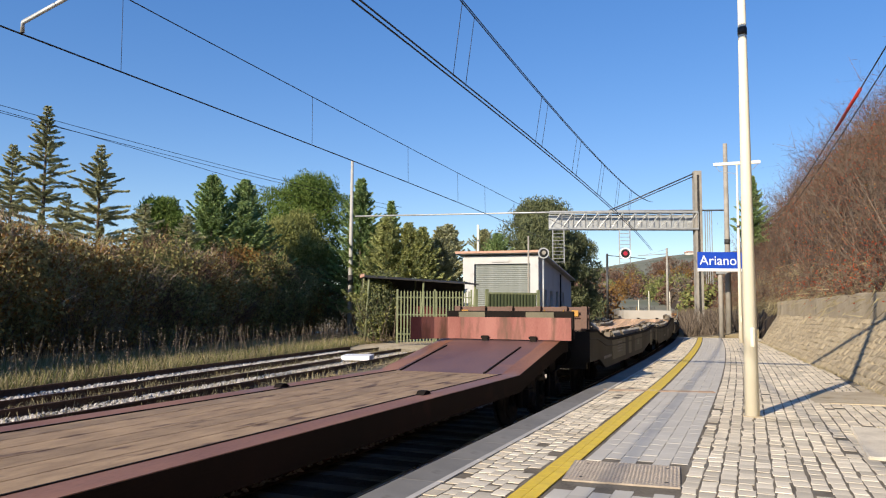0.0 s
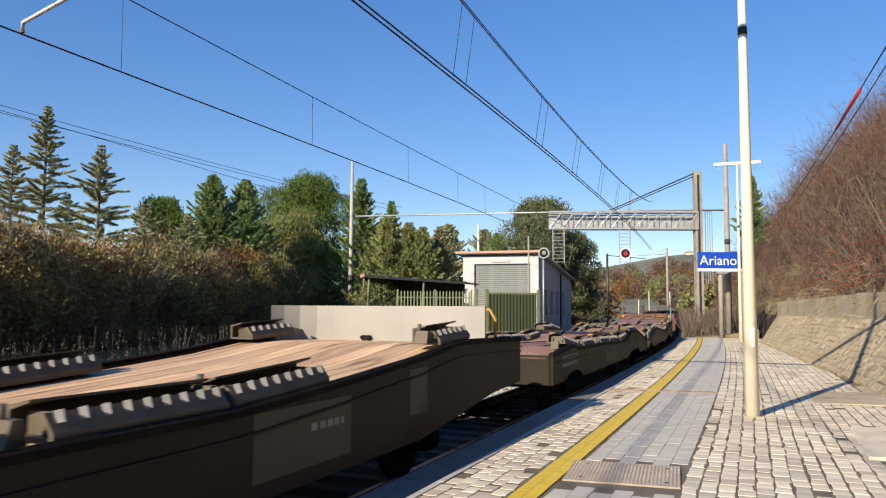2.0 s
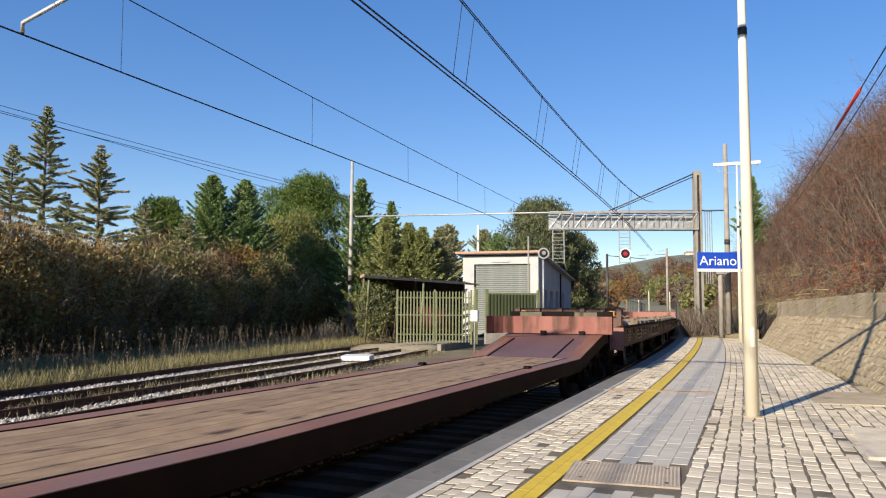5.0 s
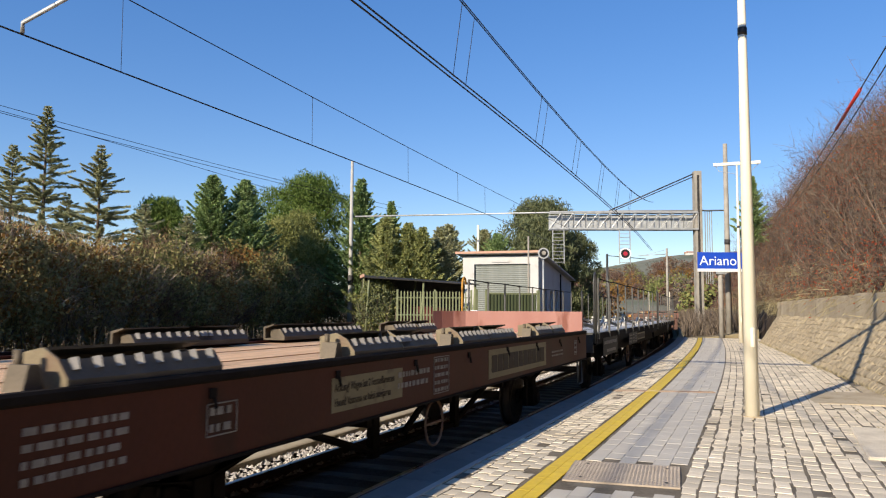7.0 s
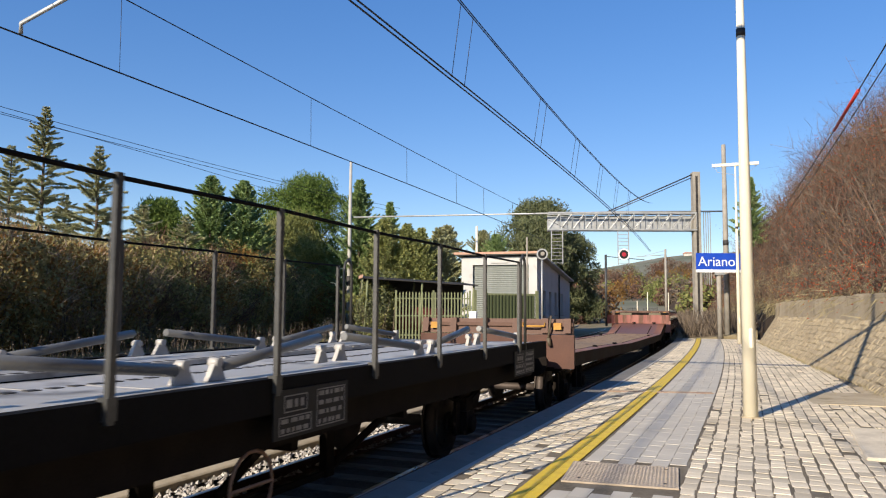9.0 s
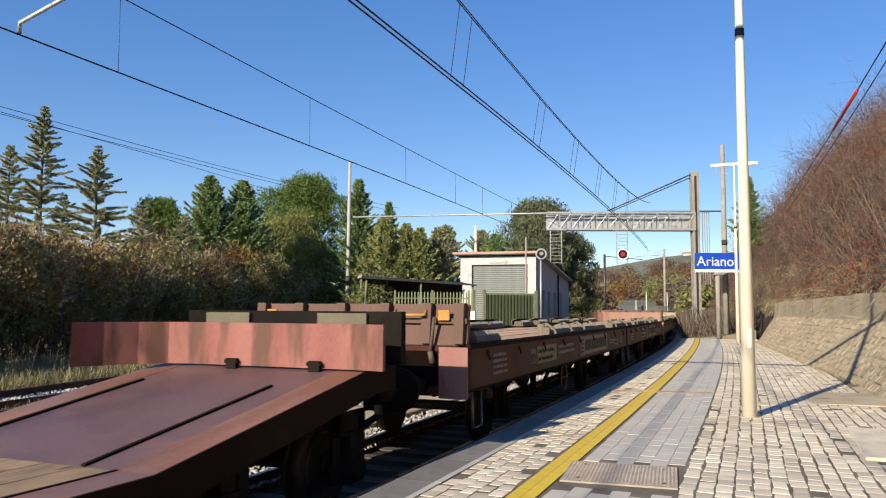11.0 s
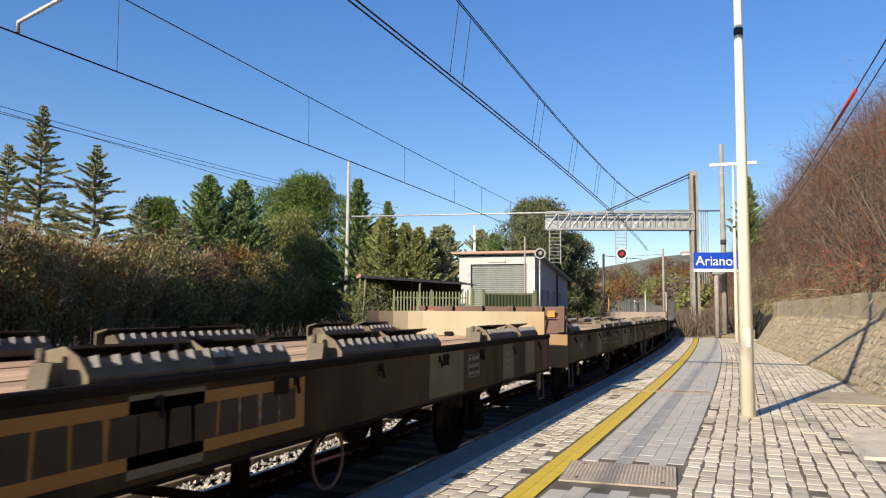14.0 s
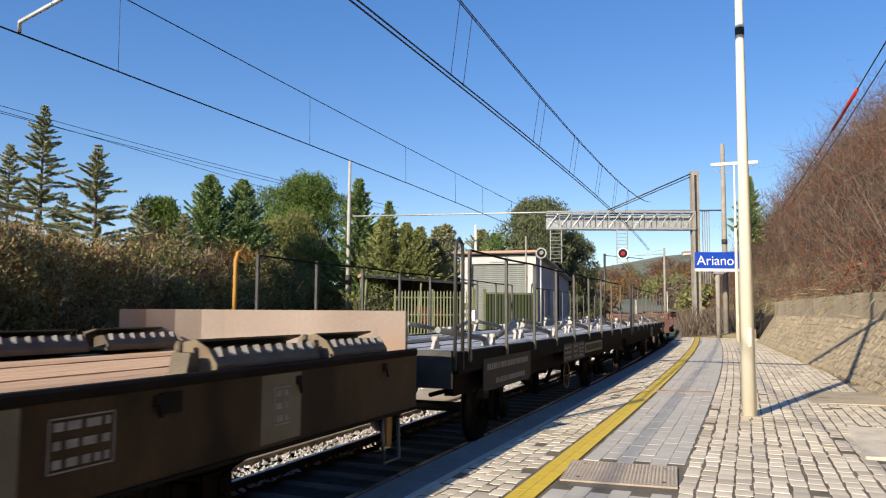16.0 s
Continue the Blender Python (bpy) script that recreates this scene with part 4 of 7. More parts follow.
def catenary(x, name, low, at, curve, aside, spots, s_far, twin):
    """Contact wire, messenger and droppers of one track."""
    th = thing(name, "black overhead contact wire with messenger and droppers", "overhead wire")
    ss = list(np.arange(-20, s_far + 0.1, 3.0))

    def up(s):
        return low + curve * (s - at) ** 2
    for dx in ((0.045, -0.045) if twin else (0.0,)):
        part("contact_wire", shape(rods, [(*along(x + dx, s)[:2], 5.29) for s in ss], 0.0135, 5), "wire", th)
        part("messenger", shape(rods, [(*along(x + aside + dx * 0.4, s)[:2], up(s)) for s in ss], 0.0105, 5), "wire", th)
    for s in spots:
        for dx in ((-0.3, 0.3) if twin else (0.0,)):
            part("dropper", shape(rods, [(*along(x, s + dx)[:2], 5.3), (*along(x + aside, s + dx)[:2], up(s + dx))], 0.006, 4), "wire", th)
    return th


catenary(-4.46, "near_catenary", 6.33, 20.5, 0.0025, 0.16, (6.8, 11.6, 16.9, 21.0, 25.3, 29.4, 33.6), 51, True)
catenary(-9.42, "far_catenary", 6.36, 26, 0.0007, -0.02, (4.0, 9.1, 15.0, 20.6, 25.1, 28.4, 33.0, 38.0), 54, False)
for a, b, sag in (((-35.5, 12.5, 12.04), (-28.6, 60.0, 10.53), 0.46), ((-36.03, 12.5, 11.73), (-29.93, 56.0, 9.05), -0.29), ((-35.75, 12.6, 11.43), (-29.02, 58.0, 10.19), 0.14)):
    a, b = Vector(a), Vector(b)
    wire("feeder_wire", "sagging black feeder wire above the shrubs", [a.lerp(b, t) - Vector((0, 0, sag * (1 - (2 * t - 1) ** 2))) for t in np.linspace(0, 1, 16)], 0.016)
RIGHT_LOW, RIGHT_HIGH = ((3.7, 3, 7.76), (2.11, 65, 8.37)), ((3.11, 3, 7.04), (1.58, 65, 8.3))
f1 = wire("feeder_cable", "black feeder cable beside the bank", [Vector(RIGHT_LOW[0]).lerp(Vector(RIGHT_LOW[1]), t) - Vector((0, 0, 0.46 * (1 - (2 * t - 1) ** 2))) for t in np.linspace(0, 1, 18)], 0.016)
f2 = wire("feeder_cable", "black feeder cable with a red guard beside the bank", [Vector(RIGHT_HIGH[0]).lerp(Vector(RIGHT_HIGH[1]), t) - Vector((0, 0, 0.46 * (1 - (2 * t - 1) ** 2))) for t in np.linspace(0, 1, 18)], 0.016)


def guard():
    def p(t):
        return Vector(RIGHT_HIGH[0]).lerp(Vector(RIGHT_HIGH[1]), t) - Vector((0, 0, 0.46 * (1 - (2 * t - 1) ** 2)))
    part("red_guard", shape(rods, [p(0.29), p(0.365)], 0.045, 8), "redtube", f2, "red plastic guard")


guard()


def portal():
    """The catenary portal over the camera, with the steady arm of the far track."""
    th = thing("catenary_portal", "steel catenary portal with steady arm and brown insulator", "gantry", m=pose(0, 7.3, 0))
    part("beam", shape(box, -17, 4.6, -0.06, 0.06, 7.35, 7.5), "galv", th)
    for x in (-17, 4.6):
        part("leg", shape(rod, (x, 0, -0.6), (x, 0, 7.9), 0.14, 12), "concrete", th)
    part("steady_arm", shape(rods, [(-9.42, 0, 5.31), (-9.42, 0, 5.46), (-7.95, 0, 5.86)], 0.03, 8), "galv", th)
    ins = part("insulator", shape(rod, (-7.97, 0, 5.855), (-7.55, 0, 5.97), 0.045, 10), "insul", th, "ribbed brown insulator")
    for t in (0.15, 0.4, 0.65, 0.9):
        c = Vector((-7.97, 0, 5.855)).lerp(Vector((-7.55, 0, 5.97)), t)
        part("shed", shape(rod, c - Vector((0.02, 0, 0.005)), c + Vector((0.02, 0, 0.005)), 0.085, 12), "insul", ins)
    part("hanger", shape(rods, [(-7.55, 0, 5.97), (-7.2, 0, 6.05), (-7.2, 0, 7.4)], 0.03, 8), "galv", th)
    part("bridle", shape(rods, [(-8.75, 1.2, 6.35), (-8.0, 0.8, 6.2), (-7.9, 0.7, 6.6)], 0.008, 5), "wire", th)


portal()


# ---- buildings, fence ----
def building():
    th = thing("trackside_building", "white rendered trackside building with a roller shutter and lean-to roof", "building", m=pose(-13.05, 48.7, 0, rz=4))
    W, D, H, HB = 5.25, 14.0, 5.15, 3.9
    x0 = -W
    # front wall with the shutter's opening
    bm = bmesh.new()
    box(bm, x0, -4.45, 0, 0.3, -0.3, H)
    box(bm, -0.55, 0, 0, 0.3, -0.3, H)
    box(bm, -4.45, -0.55, 0, 0.3, 4.6, H)
    part("front_wall", bm, "white", th)
    sh = part("roller_shutter", shape(box, -4.45, -0.55, 0.22, 0.26, -0.2, 4.6), "shutter", th, "grey corrugated roller shutter")
    slat = None
    for i in range(34):
        m = pose(-2.5, 0.15, 0.2 + i * 0.13)
        if slat is None:
            slat = part("slat", shape(prism, [(-0.01, -0.055), (0.025, 0.0), (-0.01, 0.05), (-0.02, 0.0)], -1.94, 1.94, "x"), "shutter", sh, m=pose(-2.5, 0.2, 0.2, rz=180))
        else:
            again(slat, pose(-2.5, 0.2, 0.2 + i * 0.13, rz=180))
    # side wall with windows
    wins = [(2.2, 1.0), (4.4, 1.0), (6.8, 1.0), (9.6, 1.0)]
    bm = bmesh.new()
    prism(bm, [(0.3, -0.3), (D, -0.3), (D, 1.2), (0.3, 1.2)], -0.3, 0.0, "x")
    ys = [0.3] + [v for y, w in wins for v in (y, y + w)] + [D]
    for a, b in zip(ys[::2], ys[1::2]):
        prism(bm, [(a, 1.2), (b, 1.2), (b, 2.9), (a, 2.9)], -0.3, 0.0, "x")
    prism(bm, [(0.3, 2.9), (D, 2.9), (D, HB), (0.3, H)], -0.3, 0.0, "x")
    part("side_wall", bm, "white", th)
    part("back_wall", shape(box, x0, 0, D, D + 0.3, -0.3, HB), "white", th)
    part("far_wall", shape(prism, [(0.3, -0.3), (D, -0.3), (D, HB), (0.3, H)], x0, x0 + 0.3, "x"), "white", th)
    for y, w in wins:
        wi = part("window", shape(box, -0.2, -0.17, y, y + w, 1.2, 2.9), "glass", th)
        part("frame", shape(box, -0.22, -0.12, y + w / 2 - 0.04, y + w / 2 + 0.04, 1.2, 2.9), "dark", wi)
        part("sill", shape(box, -0.1, 0.06, y - 0.05, y + w + 0.05, 1.14, 1.199), "concrete", wi)
    part("roof", shape(prism, [(-0.45, H + 0.14), (D + 0.4, HB + 0.1), (D + 0.4, HB + 0.2), (-0.45, H + 0.24)], x0 - 0.4, 0.35, "x"), "white", th)
    part("roof_edge", shape(box, x0 - 0.42, 0.37, -0.5, -0.452, H + 0.15, H + 0.3), "brick", th, "thin row of terracotta edge tiles")
    part("downpipe", shape(rod, (0.06, 8.6, 0), (0.06, 8.6, 4.3), 0.06, 8), "dark", th)
    part("sign_plate", shape(box, -0.75, -0.56, -0.03, 0, 3.7, 3.95), "concrete", th)
    part("fascia_lamp", shape(box, -3.2, -2.0, -0.08, 0, 4.72, 4.86), "white", th)


building()


def shed():
    th = thing("open_shed", "low open shed with a dark sloping roof behind the fence", "shed", m=pose(-18.0, 40.0, 0.1, ry=3, rz=34))
    part("roof", shape(prism, [(-1.6, 2.95), (1.6, 3.2), (1.6, 3.25), (-1.6, 3.0)], -3.4, 3.2, "x"), "dark", th, "dark sheet roof")
    part("fascia", shape(box, -3.46, -3.4, -1.62, 0.2, 2.98, 3.16), "brick", th)
    for x in (-3.1, 0, 3.0):
        part("post", shape(rod, (x, -1.4, -0.3), (x, -1.4, 3.0), 0.06, 8), "fence", th)
        part("rear_post", shape(rod, (x, 1.4, -0.3), (x, 1.4, 3.3), 0.06, 8), "fence", th)
    # tank and back panel are coloured dark for the shade inside the shed
    part("stored_tank", shape(rod, (-1.2, 0.6, 0.9), (2.2, 0.6, 0.9), 0.7, 20), "redpaint", th, "red tank darkened for the shade under the roof")
    part("back_panel", shape(box, -3.2, 3.0, 1.45, 1.5, -0.3, 3.2), "dark", th)


shed()


def palisade(x, y, turn, wide, posts):
    th = thing("palisade_fence", "olive-green steel palisade fence with flat pales", "fence", m=pose(x, y, 0.1, rz=turn), group="palisade fence runs")
    for z in (0.1, 1.1, 2.0):
        part("rail", shape(box, -wide, 0, 0.02, 0.06, z - 0.03, z + 0.03), "fence", th)
    pale = None
    for i in range(int((wide - 0.2) / 0.168) + 1):
        m = pose(-0.12 - i * 0.168, 0, 0)
        if pale is None:
            pale = part("pale", shape(prism, [(-0.035, -0.32), (0.035, -0.32), (0.035, 2.28), (0.0, 2.36), (-0.035, 2.28)], -0.012, 0.012), "fence", th, m=m)
        else:
            again(pale, m)
    for x in posts:
        part("post", shape(box, x - 0.05, x + 0.05, 0.03, 0.13, -0.4, 2.42), "fence", th)


palisade(-13.45, 36.8, 21.5, 3.85, (-3.85, -1.9, 0.0))


def sheet_gate():
    th = thing("sheet_gate", "green corrugated steel gate with rust streaks between posts", "gate", m=pose(-13.25, 37.0, 0.1, rz=42))
    for x in (0.0, 0.6, 3.6):
        part("post", shape(box, x - 0.07, x + 0.07, -0.07, 0.07, -0.4, 2.45), "fence", th)
    sheet = None
    for i in range(15):
        m = pose(0.72 + i * 0.19, 0, 0)
        if sheet is None:
            sheet = part("sheet", shape(prism, [(-0.09, 0.0), (-0.03, 0.0), (-0.02, -0.04), (0.06, -0.04), (0.095, 0.0), (0.095, 0.012), (-0.09, 0.012)], 0.25, 2.2, "z"), "fence_rust", th, m=m)
        else:
            again(sheet, m)
    part("top_rail", shape(box, 0.6, 3.6, -0.03, 0.05, 2.2, 2.3), "fence", th)
    part("base_wall", shape(box, 0.5, 3.7, -0.1, 0.1, -0.4, 0.24), "concrete", th)


sheet_gate()
meter = thing("meter_box", "small white meter box on a thin post", "box", m=pose(-11.75, 32.6, -0.2))
part("post", shape(rod, (0, 0, -0.3), (0, 0, 1.2), 0.04, 8), "concrete", meter)
bm = shape(box, -0.17, 0.17, -0.1, 0.1, 1.15, 1.65)
bevel(bm, 0.02)
part("cabinet", bm, "signwhite", meter)
def make_yard():
    """The dirt yard: it rises gently from the siding to the fence."""
    bm, rings = bmesh.new(), []
    for s in (33.8, 34.6, 35.5, 37, 40, 50, 70, 90, 110):
        k = lerp(s, (33.8, 37), (0, 1))
        rings.append([bm.verts.new((*along(x, s)[:2], -0.64 + (z + 0.64) * k)) for x, z in ((-21.0, -0.56), (-18.2, -0.42), (-17.0, -0.36), (-15.2, -0.36), (-14.25, -0.42), (-14.2, -0.64))])
    for p, q in zip(rings, rings[1:]):
        for n in range(5):
            bm.faces.new((p[n], p[n + 1], q[n + 1], q[n])).smooth = True
    bmesh.ops.recalc_face_normals(bm, faces=bm.faces)
    return part("yard", bm, "dirt")


yard = make_yard()
tagged(yard, "sunlit beige dirt yard in front of the fence", "yard", kind="structure")
yk = part("yard_kerb", shape(strip, [(-14.2, -0.7), (-14.2, -0.27), (-14.0, -0.27), (-14.0, -0.7)], 36, 110, 4), "concrete")
tagged(yk, "low concrete kerb along the dirt yard", "kerb", kind="structure")
plank = thing("white_slab", "short white concrete slab lying beside the siding", "slab", m=pose(-14.35, 26.3, -0.38, rz=20))
part("slab_top", shape(box, -0.55, 0.55, -0.7, 0.7, -0.12, 0.05), "signwhite", plank)


# ---- plants ----
def crown(rng, n, centre, radii, lump=0.25, seed=0):
    """Leaf places: a lumpy shell round a centre."""
    d = rng.normal(size=(n, 3))
    d /= np.linalg.norm(d, axis=1, keepdims=True)
    k = np.array([1 + lump * 2 * noise.noise(Vector(v) * 2.2 + Vector((seed, 0, 0))) + lump * noise.noise(Vector(v) * 5 + Vector((0, seed, 0))) for v in d])
    r = (rng.uniform(0.35, 1.0, n) ** 0.4) * k
    return np.asarray(centre) + d * r[:, None] * np.asarray(radii)


def shrub(x, y, rx, h, mats, n, seed, label, z0=-0.4):
    rng = np.random.default_rng(seed)
    th = thing("shrub", label, "shrub", group="shrubs beside the sidings")
    stem = np.stack((rng.normal(0, rx * 0.35, 160), rng.normal(0, rx * 0.35, 160), np.zeros(160)), 1) + (x, y, z0)
    up = np.stack((rng.normal(0, 0.35, 160), rng.normal(0, 0.35, 160), np.ones(160)), 1)
    up /= np.linalg.norm(up, axis=1, keepdims=True)
    part_ob = quads("stem", blades(rng, stem, up, rng.uniform(0.4, 0.85, 160) * h, rng.uniform(0.008, 0.02, 160)), "twig_grey", th)
    pts = crown(rng, n, (x, y, z0 + h * 0.52), (rx, rx, h * 0.52), 0.16, seed)
    pts = pts[pts[:, 2] > z0 + 0.12]
    which = np.array([noise.noise(Vector(p) * 0.55 + Vector((seed, 0, 0))) for p in pts]) + rng.normal(0, 0.2, len(pts))
    cuts = np.quantile(which, np.linspace(0, 1, len(mats) + 1))
    for i, mt in enumerate(mats):
        sel = pts[(which >= cuts[i]) & (which < cuts[i + 1])]
        if "twig" in mt:
            u = sel - (x, y, z0)
            u = u / np.linalg.norm(u, axis=1, keepdims=True) + rng.normal(0, 0.4, sel.shape)
            u /= np.linalg.norm(u, axis=1, keepdims=True)
            quads("twig", blades(rng, sel, u, rng.uniform(0.25, 0.7, len(sel)), rng.uniform(0.005, 0.012, len(sel))), mt, th)
        else:
            quads("foliage", leaves(rng, sel, 0.085), mt, th)


def hedge():
    rng = random.Random(21)
    a, b = Vector((-19.2, 2.0)), Vector((-27.8, 46.0))
    n = 19
    for i in range(n):
        t = i / (n - 1)
        p = a.lerp(b, t)
        h = lerp(t, (0, 0.35, 0.7, 1), (4.5, 4.6, 5.1, 5.3)) * rng.uniform(0.88, 1.1)
        mats = [["hedge_twig", "twig_grey", "shrub", "hedge_twig"], ["hedge_twig", "shrub", "autumn", "shrub"], ["shrub", "olive", "shrub", "twig"], ["shrub", "shrub", "olive", "autumn"]][min(3, int(t * 2.6 + rng.random() * 1.2))]
        shrub(p.x - 2.4, p.y + rng.uniform(-0.5, 0.5), 2.6, h, mats, 11000, 100 + i, ("dense brown and green trackside shrub in autumn" if t < 0.5 else "dense olive-green trackside shrub"))
    for i in range(9):
        p = a.lerp(b, (i + 0.5) / 9)
        shrub(p.x - 6.2, p.y + rng.uniform(-1, 1), 3.0, rng.uniform(3.8, 4.8), ["shrub", "olive", "twig", "shrub"], 7000, 300 + i, "dense shrub in the rear of the thicket", 0.1)


def plume(rng, x, y, z, a, ln, lift, droop, twig, width, per):
    """One bough: twigs spread to both sides of a drooping stem, shorter towards the tip."""
    d = np.array((math.cos(a), math.sin(a), 0.0))
    side = np.array((-d[1], d[0], 0.0))
    m = max(8, int(ln * per))
    t = rng.uniform(0.06, 1, m) ** 0.75
    rise = (lift * t - droop * t * t + 0.16 * t ** 4) * ln
    c = np.array((x, y, z)) + d * (t * ln)[:, None] + np.array((0, 0, 1.0)) * rise[:, None]
    s = rng.choice((-1.0, 1.0), m) * rng.uniform(0.1, 1.1, m)
    u = d * rng.uniform(0.5, 1.0, m)[:, None] + side * s[:, None] + np.array((0, 0, 1.0)) * rng.normal(-0.05, 0.28, m)[:, None]
    u /= np.linalg.norm(u, axis=1, keepdims=True)
    return blades(rng, c, u, rng.uniform(0.5, 1.0, m) * twig * (1.15 - 0.6 * t), rng.uniform(0.6, 1.2, m) * width)


def conifer(x, y, z0, h, r, mat, seed, label, sparse=False, narrow=1.0):
    rng = np.random.default_rng(seed)
    th = thing("conifer", label, "tree", group="conifers behind the shrubs")
    part("trunk", shape(rod, (x, y, z0 - 0.5), (x, y, z0 + h * 0.985), h * 0.016, 8, 0.02), "bark", th)
    out, wood = [], bmesh.new()
    z = z0 + h * 0.05
    while z < z0 + h:
        f = 1 - (z - z0) / h
        turn = rng.uniform(0, 6.28)
        k = 6 if sparse else 8
        for j in range(k):
            a = turn + 6.283 * j / k + rng.normal(0, 0.3)
            ln = max(0.14, r * (min(1.15, 0.03 + 1.3 * f) * rng.uniform(0.4, 1.2) if sparse else min(1.0, 0.05 + 1.15 * f ** 0.95) * rng.uniform(0.5, 1.18)))
            lift = rng.uniform(0.0, 0.45) + 0.6 * (1 - f) ** 2
            zz = z + rng.normal(0, 0.22 if sparse else 0.2) * min(1, 3 * f)
            if sparse:
                out.append(plume(rng, x, y, zz, a, ln, lift, 0.4, 0.2 + 0.3 * f, 0.024, 300))
                tip = np.array((x, y, zz)) + np.array((math.cos(a), math.sin(a), 0)) * ln * 0.7 + np.array((0, 0, (lift * 0.7 - 0.17) * ln))
                rod(wood, (x, y, zz), tip, 0.03 * f + 0.008, 4, 0.006)
            else:
                out.append(plume(rng, x, y, zz, a, ln, lift + 0.3, 0.22, 0.3 + 0.22 * f, 0.036, 120))
        z += (0.8 if sparse else 0.44) * (0.2 + 0.85 * f)
    if sparse:
        part("limb", wood, "bark", th)["kind"] = "stuff"
    else:
        wood.free()
    quads("crown", np.concatenate(out), mat, th)


def broad_tree(x, y, z0, h, r, mat, seed, label, n=16000, low=0.15, leaf=0.13):
    rng = np.random.default_rng(seed)
    th = thing("tree", label, "tree")
    bm = shape(rod, (x, y, z0 - 0.4), (x, y, z0 + h * 0.7), 0.25, 10, 0.08)
    prng = random.Random(seed)
    for i in range(9):
        a = prng.uniform(0, 6.28)
        b = Vector((x, y, z0 + h * prng.uniform(0.2, 0.55)))
        rod(bm, b, b + Vector((math.cos(a) * r * 0.7, math.sin(a) * r * 0.7, h * 0.25)), 0.09, 6, 0.03)
    part("trunk", bm, "bark", th)
    out = []
    for i in range(34):
        a, q = prng.uniform(0, 6.28), prng.random()
        zz = low + (1 - low) * prng.random()
        rr = r * 0.78 * math.sin(math.acos(max(-1, min(1, (zz - 0.45) * 1.7)))) * math.sqrt(q)
        c = (x + rr * math.cos(a), y + rr * math.sin(a), z0 + h * (low + (0.92 - low) * zz))
        out.append(crown(rng, n // 34, c, (r * 0.36, r * 0.36, r * 0.3), 0.25, i))
    p = np.concatenate(out)
    u = rng.normal(0, 0.6, p.shape) + (0, 0, 0.7)
    u /= np.linalg.norm(u, axis=1, keepdims=True)
    quads("crown", blades(rng, p, u, rng.uniform(0.6, 1.4, len(p)) * leaf * 2, rng.uniform(0.2, 0.4, len(p)) * leaf), mat, th)


hedge()
# dark cedar leaf colour stands for the shade over these shrubs
for i, (sx, sy, sr, sh) in enumerate(((-19.6, 38.2, 1.2, 3.4), (-21.6, 43.4, 1.4, 4.0), (-30.6, 47.6, 2.6, 5.4), (-28.4, 50.2, 2.5, 5.2), (-25.6, 51.2, 2.2, 4.9), (-23.6, 48.6, 2.0, 4.6), (-22.6, 44.8, 1.6, 4.3))):
    shrub(sx, sy, sr, sh, ["cedar", "olive", "cedar"], 8000, 500 + i, "dense olive shrub near the fence, leaves darkened for shade", -0.3)
for args in ((-36.95, 30.5, 0.6, 12.3, 3.6, "needle", 1, "tall open fir with drooping sunlit boughs", True), (-40.6, 31.3, 0.8, 10.4, 3.2, "needle", 2, "tall open fir with drooping sunlit boughs", True),
             (-31.9, 29.7, 0.4, 9.6, 3.5, "needle", 3, "open fir with drooping sunlit boughs", True), (-28.6, 29.6, 0.4, 6.3, 2.8, "needle", 4, "short open fir with spreading boughs", True),
             (-31.6, 38.4, 0.8, 9.0, 3.0, "needle2", 5, "dense dark-green fir behind the shrubs"), (-30.0, 39.6, 0.8, 7.4, 2.8, "needle2", 15, "dense dark-green fir behind the shrubs"), (-30.9, 40.8, 0.8, 9.1, 3.0, "needle2", 6, "dense dark-green fir behind the shrubs"),
             (-26.6, 48.9, 0.6, 10.4, 2.8, "needle2", 7, "narrow dark fir beside the pine"), (-24.9, 50.5, 0.6, 8.9, 1.8, "needle2", 17, "narrow dark fir near the mast"),
             (-22.9, 45.9, 0.0, 7.6, 2.6, "feather", 8, "yellowish green fir behind the fence"), (-21.6, 46.6, 0.0, 7.3, 2.5, "feather", 9, "yellowish green fir behind the fence"), (-24.2, 48.3, 0.0, 8.0, 2.6, "feather", 19, "yellowish green fir behind the fence"),
             (-22.9, 57.2, 0.6, 7.8, 3.2, "needle", 10, "green fir behind the building"), (-21.5, 62.0, 0.6, 7.8, 3.3, "needle", 20, "green fir behind the building"), (-19.6, 60.0, 0.6, 7.2, 3.0, "needle2", 21, "dark fir behind the building"),
             (-20.7, 46.9, 0.0, 7.0, 2.3, "feather", 22, "yellowish green fir behind the fence"), (-20.2, 48.8, 0.0, 7.2, 2.2, "needle", 23, "green fir behind the building"),
             (-33.2, 40.5, 0.8, 7.6, 2.8, "needle2", 24, "dense dark-green fir behind the shrubs"), (-29.2, 33.4, 0.6, 6.0, 2.6, "needle", 25, "short open fir with spreading boughs", True),
             (-38.6, 33.5, 0.8, 7.5, 3.2, "needle", 26, "open fir among the taller ones", True), (-43.5, 30.0, 0.8, 8.0, 3.2, "needle", 27, "open fir among the taller ones", True),
             (0.3, 70.0, 7.0, 6.2, 1.6, "needle2", 12, "dark conifer on the bank")):
    conifer(*args[:8], *args[8:])
broad_tree(-34.5, 37.3, 0.8, 7.7, 2.2, "pine", 31, "small rounded green pine behind shrubs", 24000, 0.15, 0.1)
broad_tree(-34.0, 52.9, 0.8, 11.5, 4.8, "pine", 32, "large rounded bright-green pine", 60000, 0.2, 0.11)
broad_tree(-31.9, 48.2, 0.5, 8.1, 3.8, "olive", 33, "grey-green bushy tree before the pine", 30000, 0.12, 0.11)
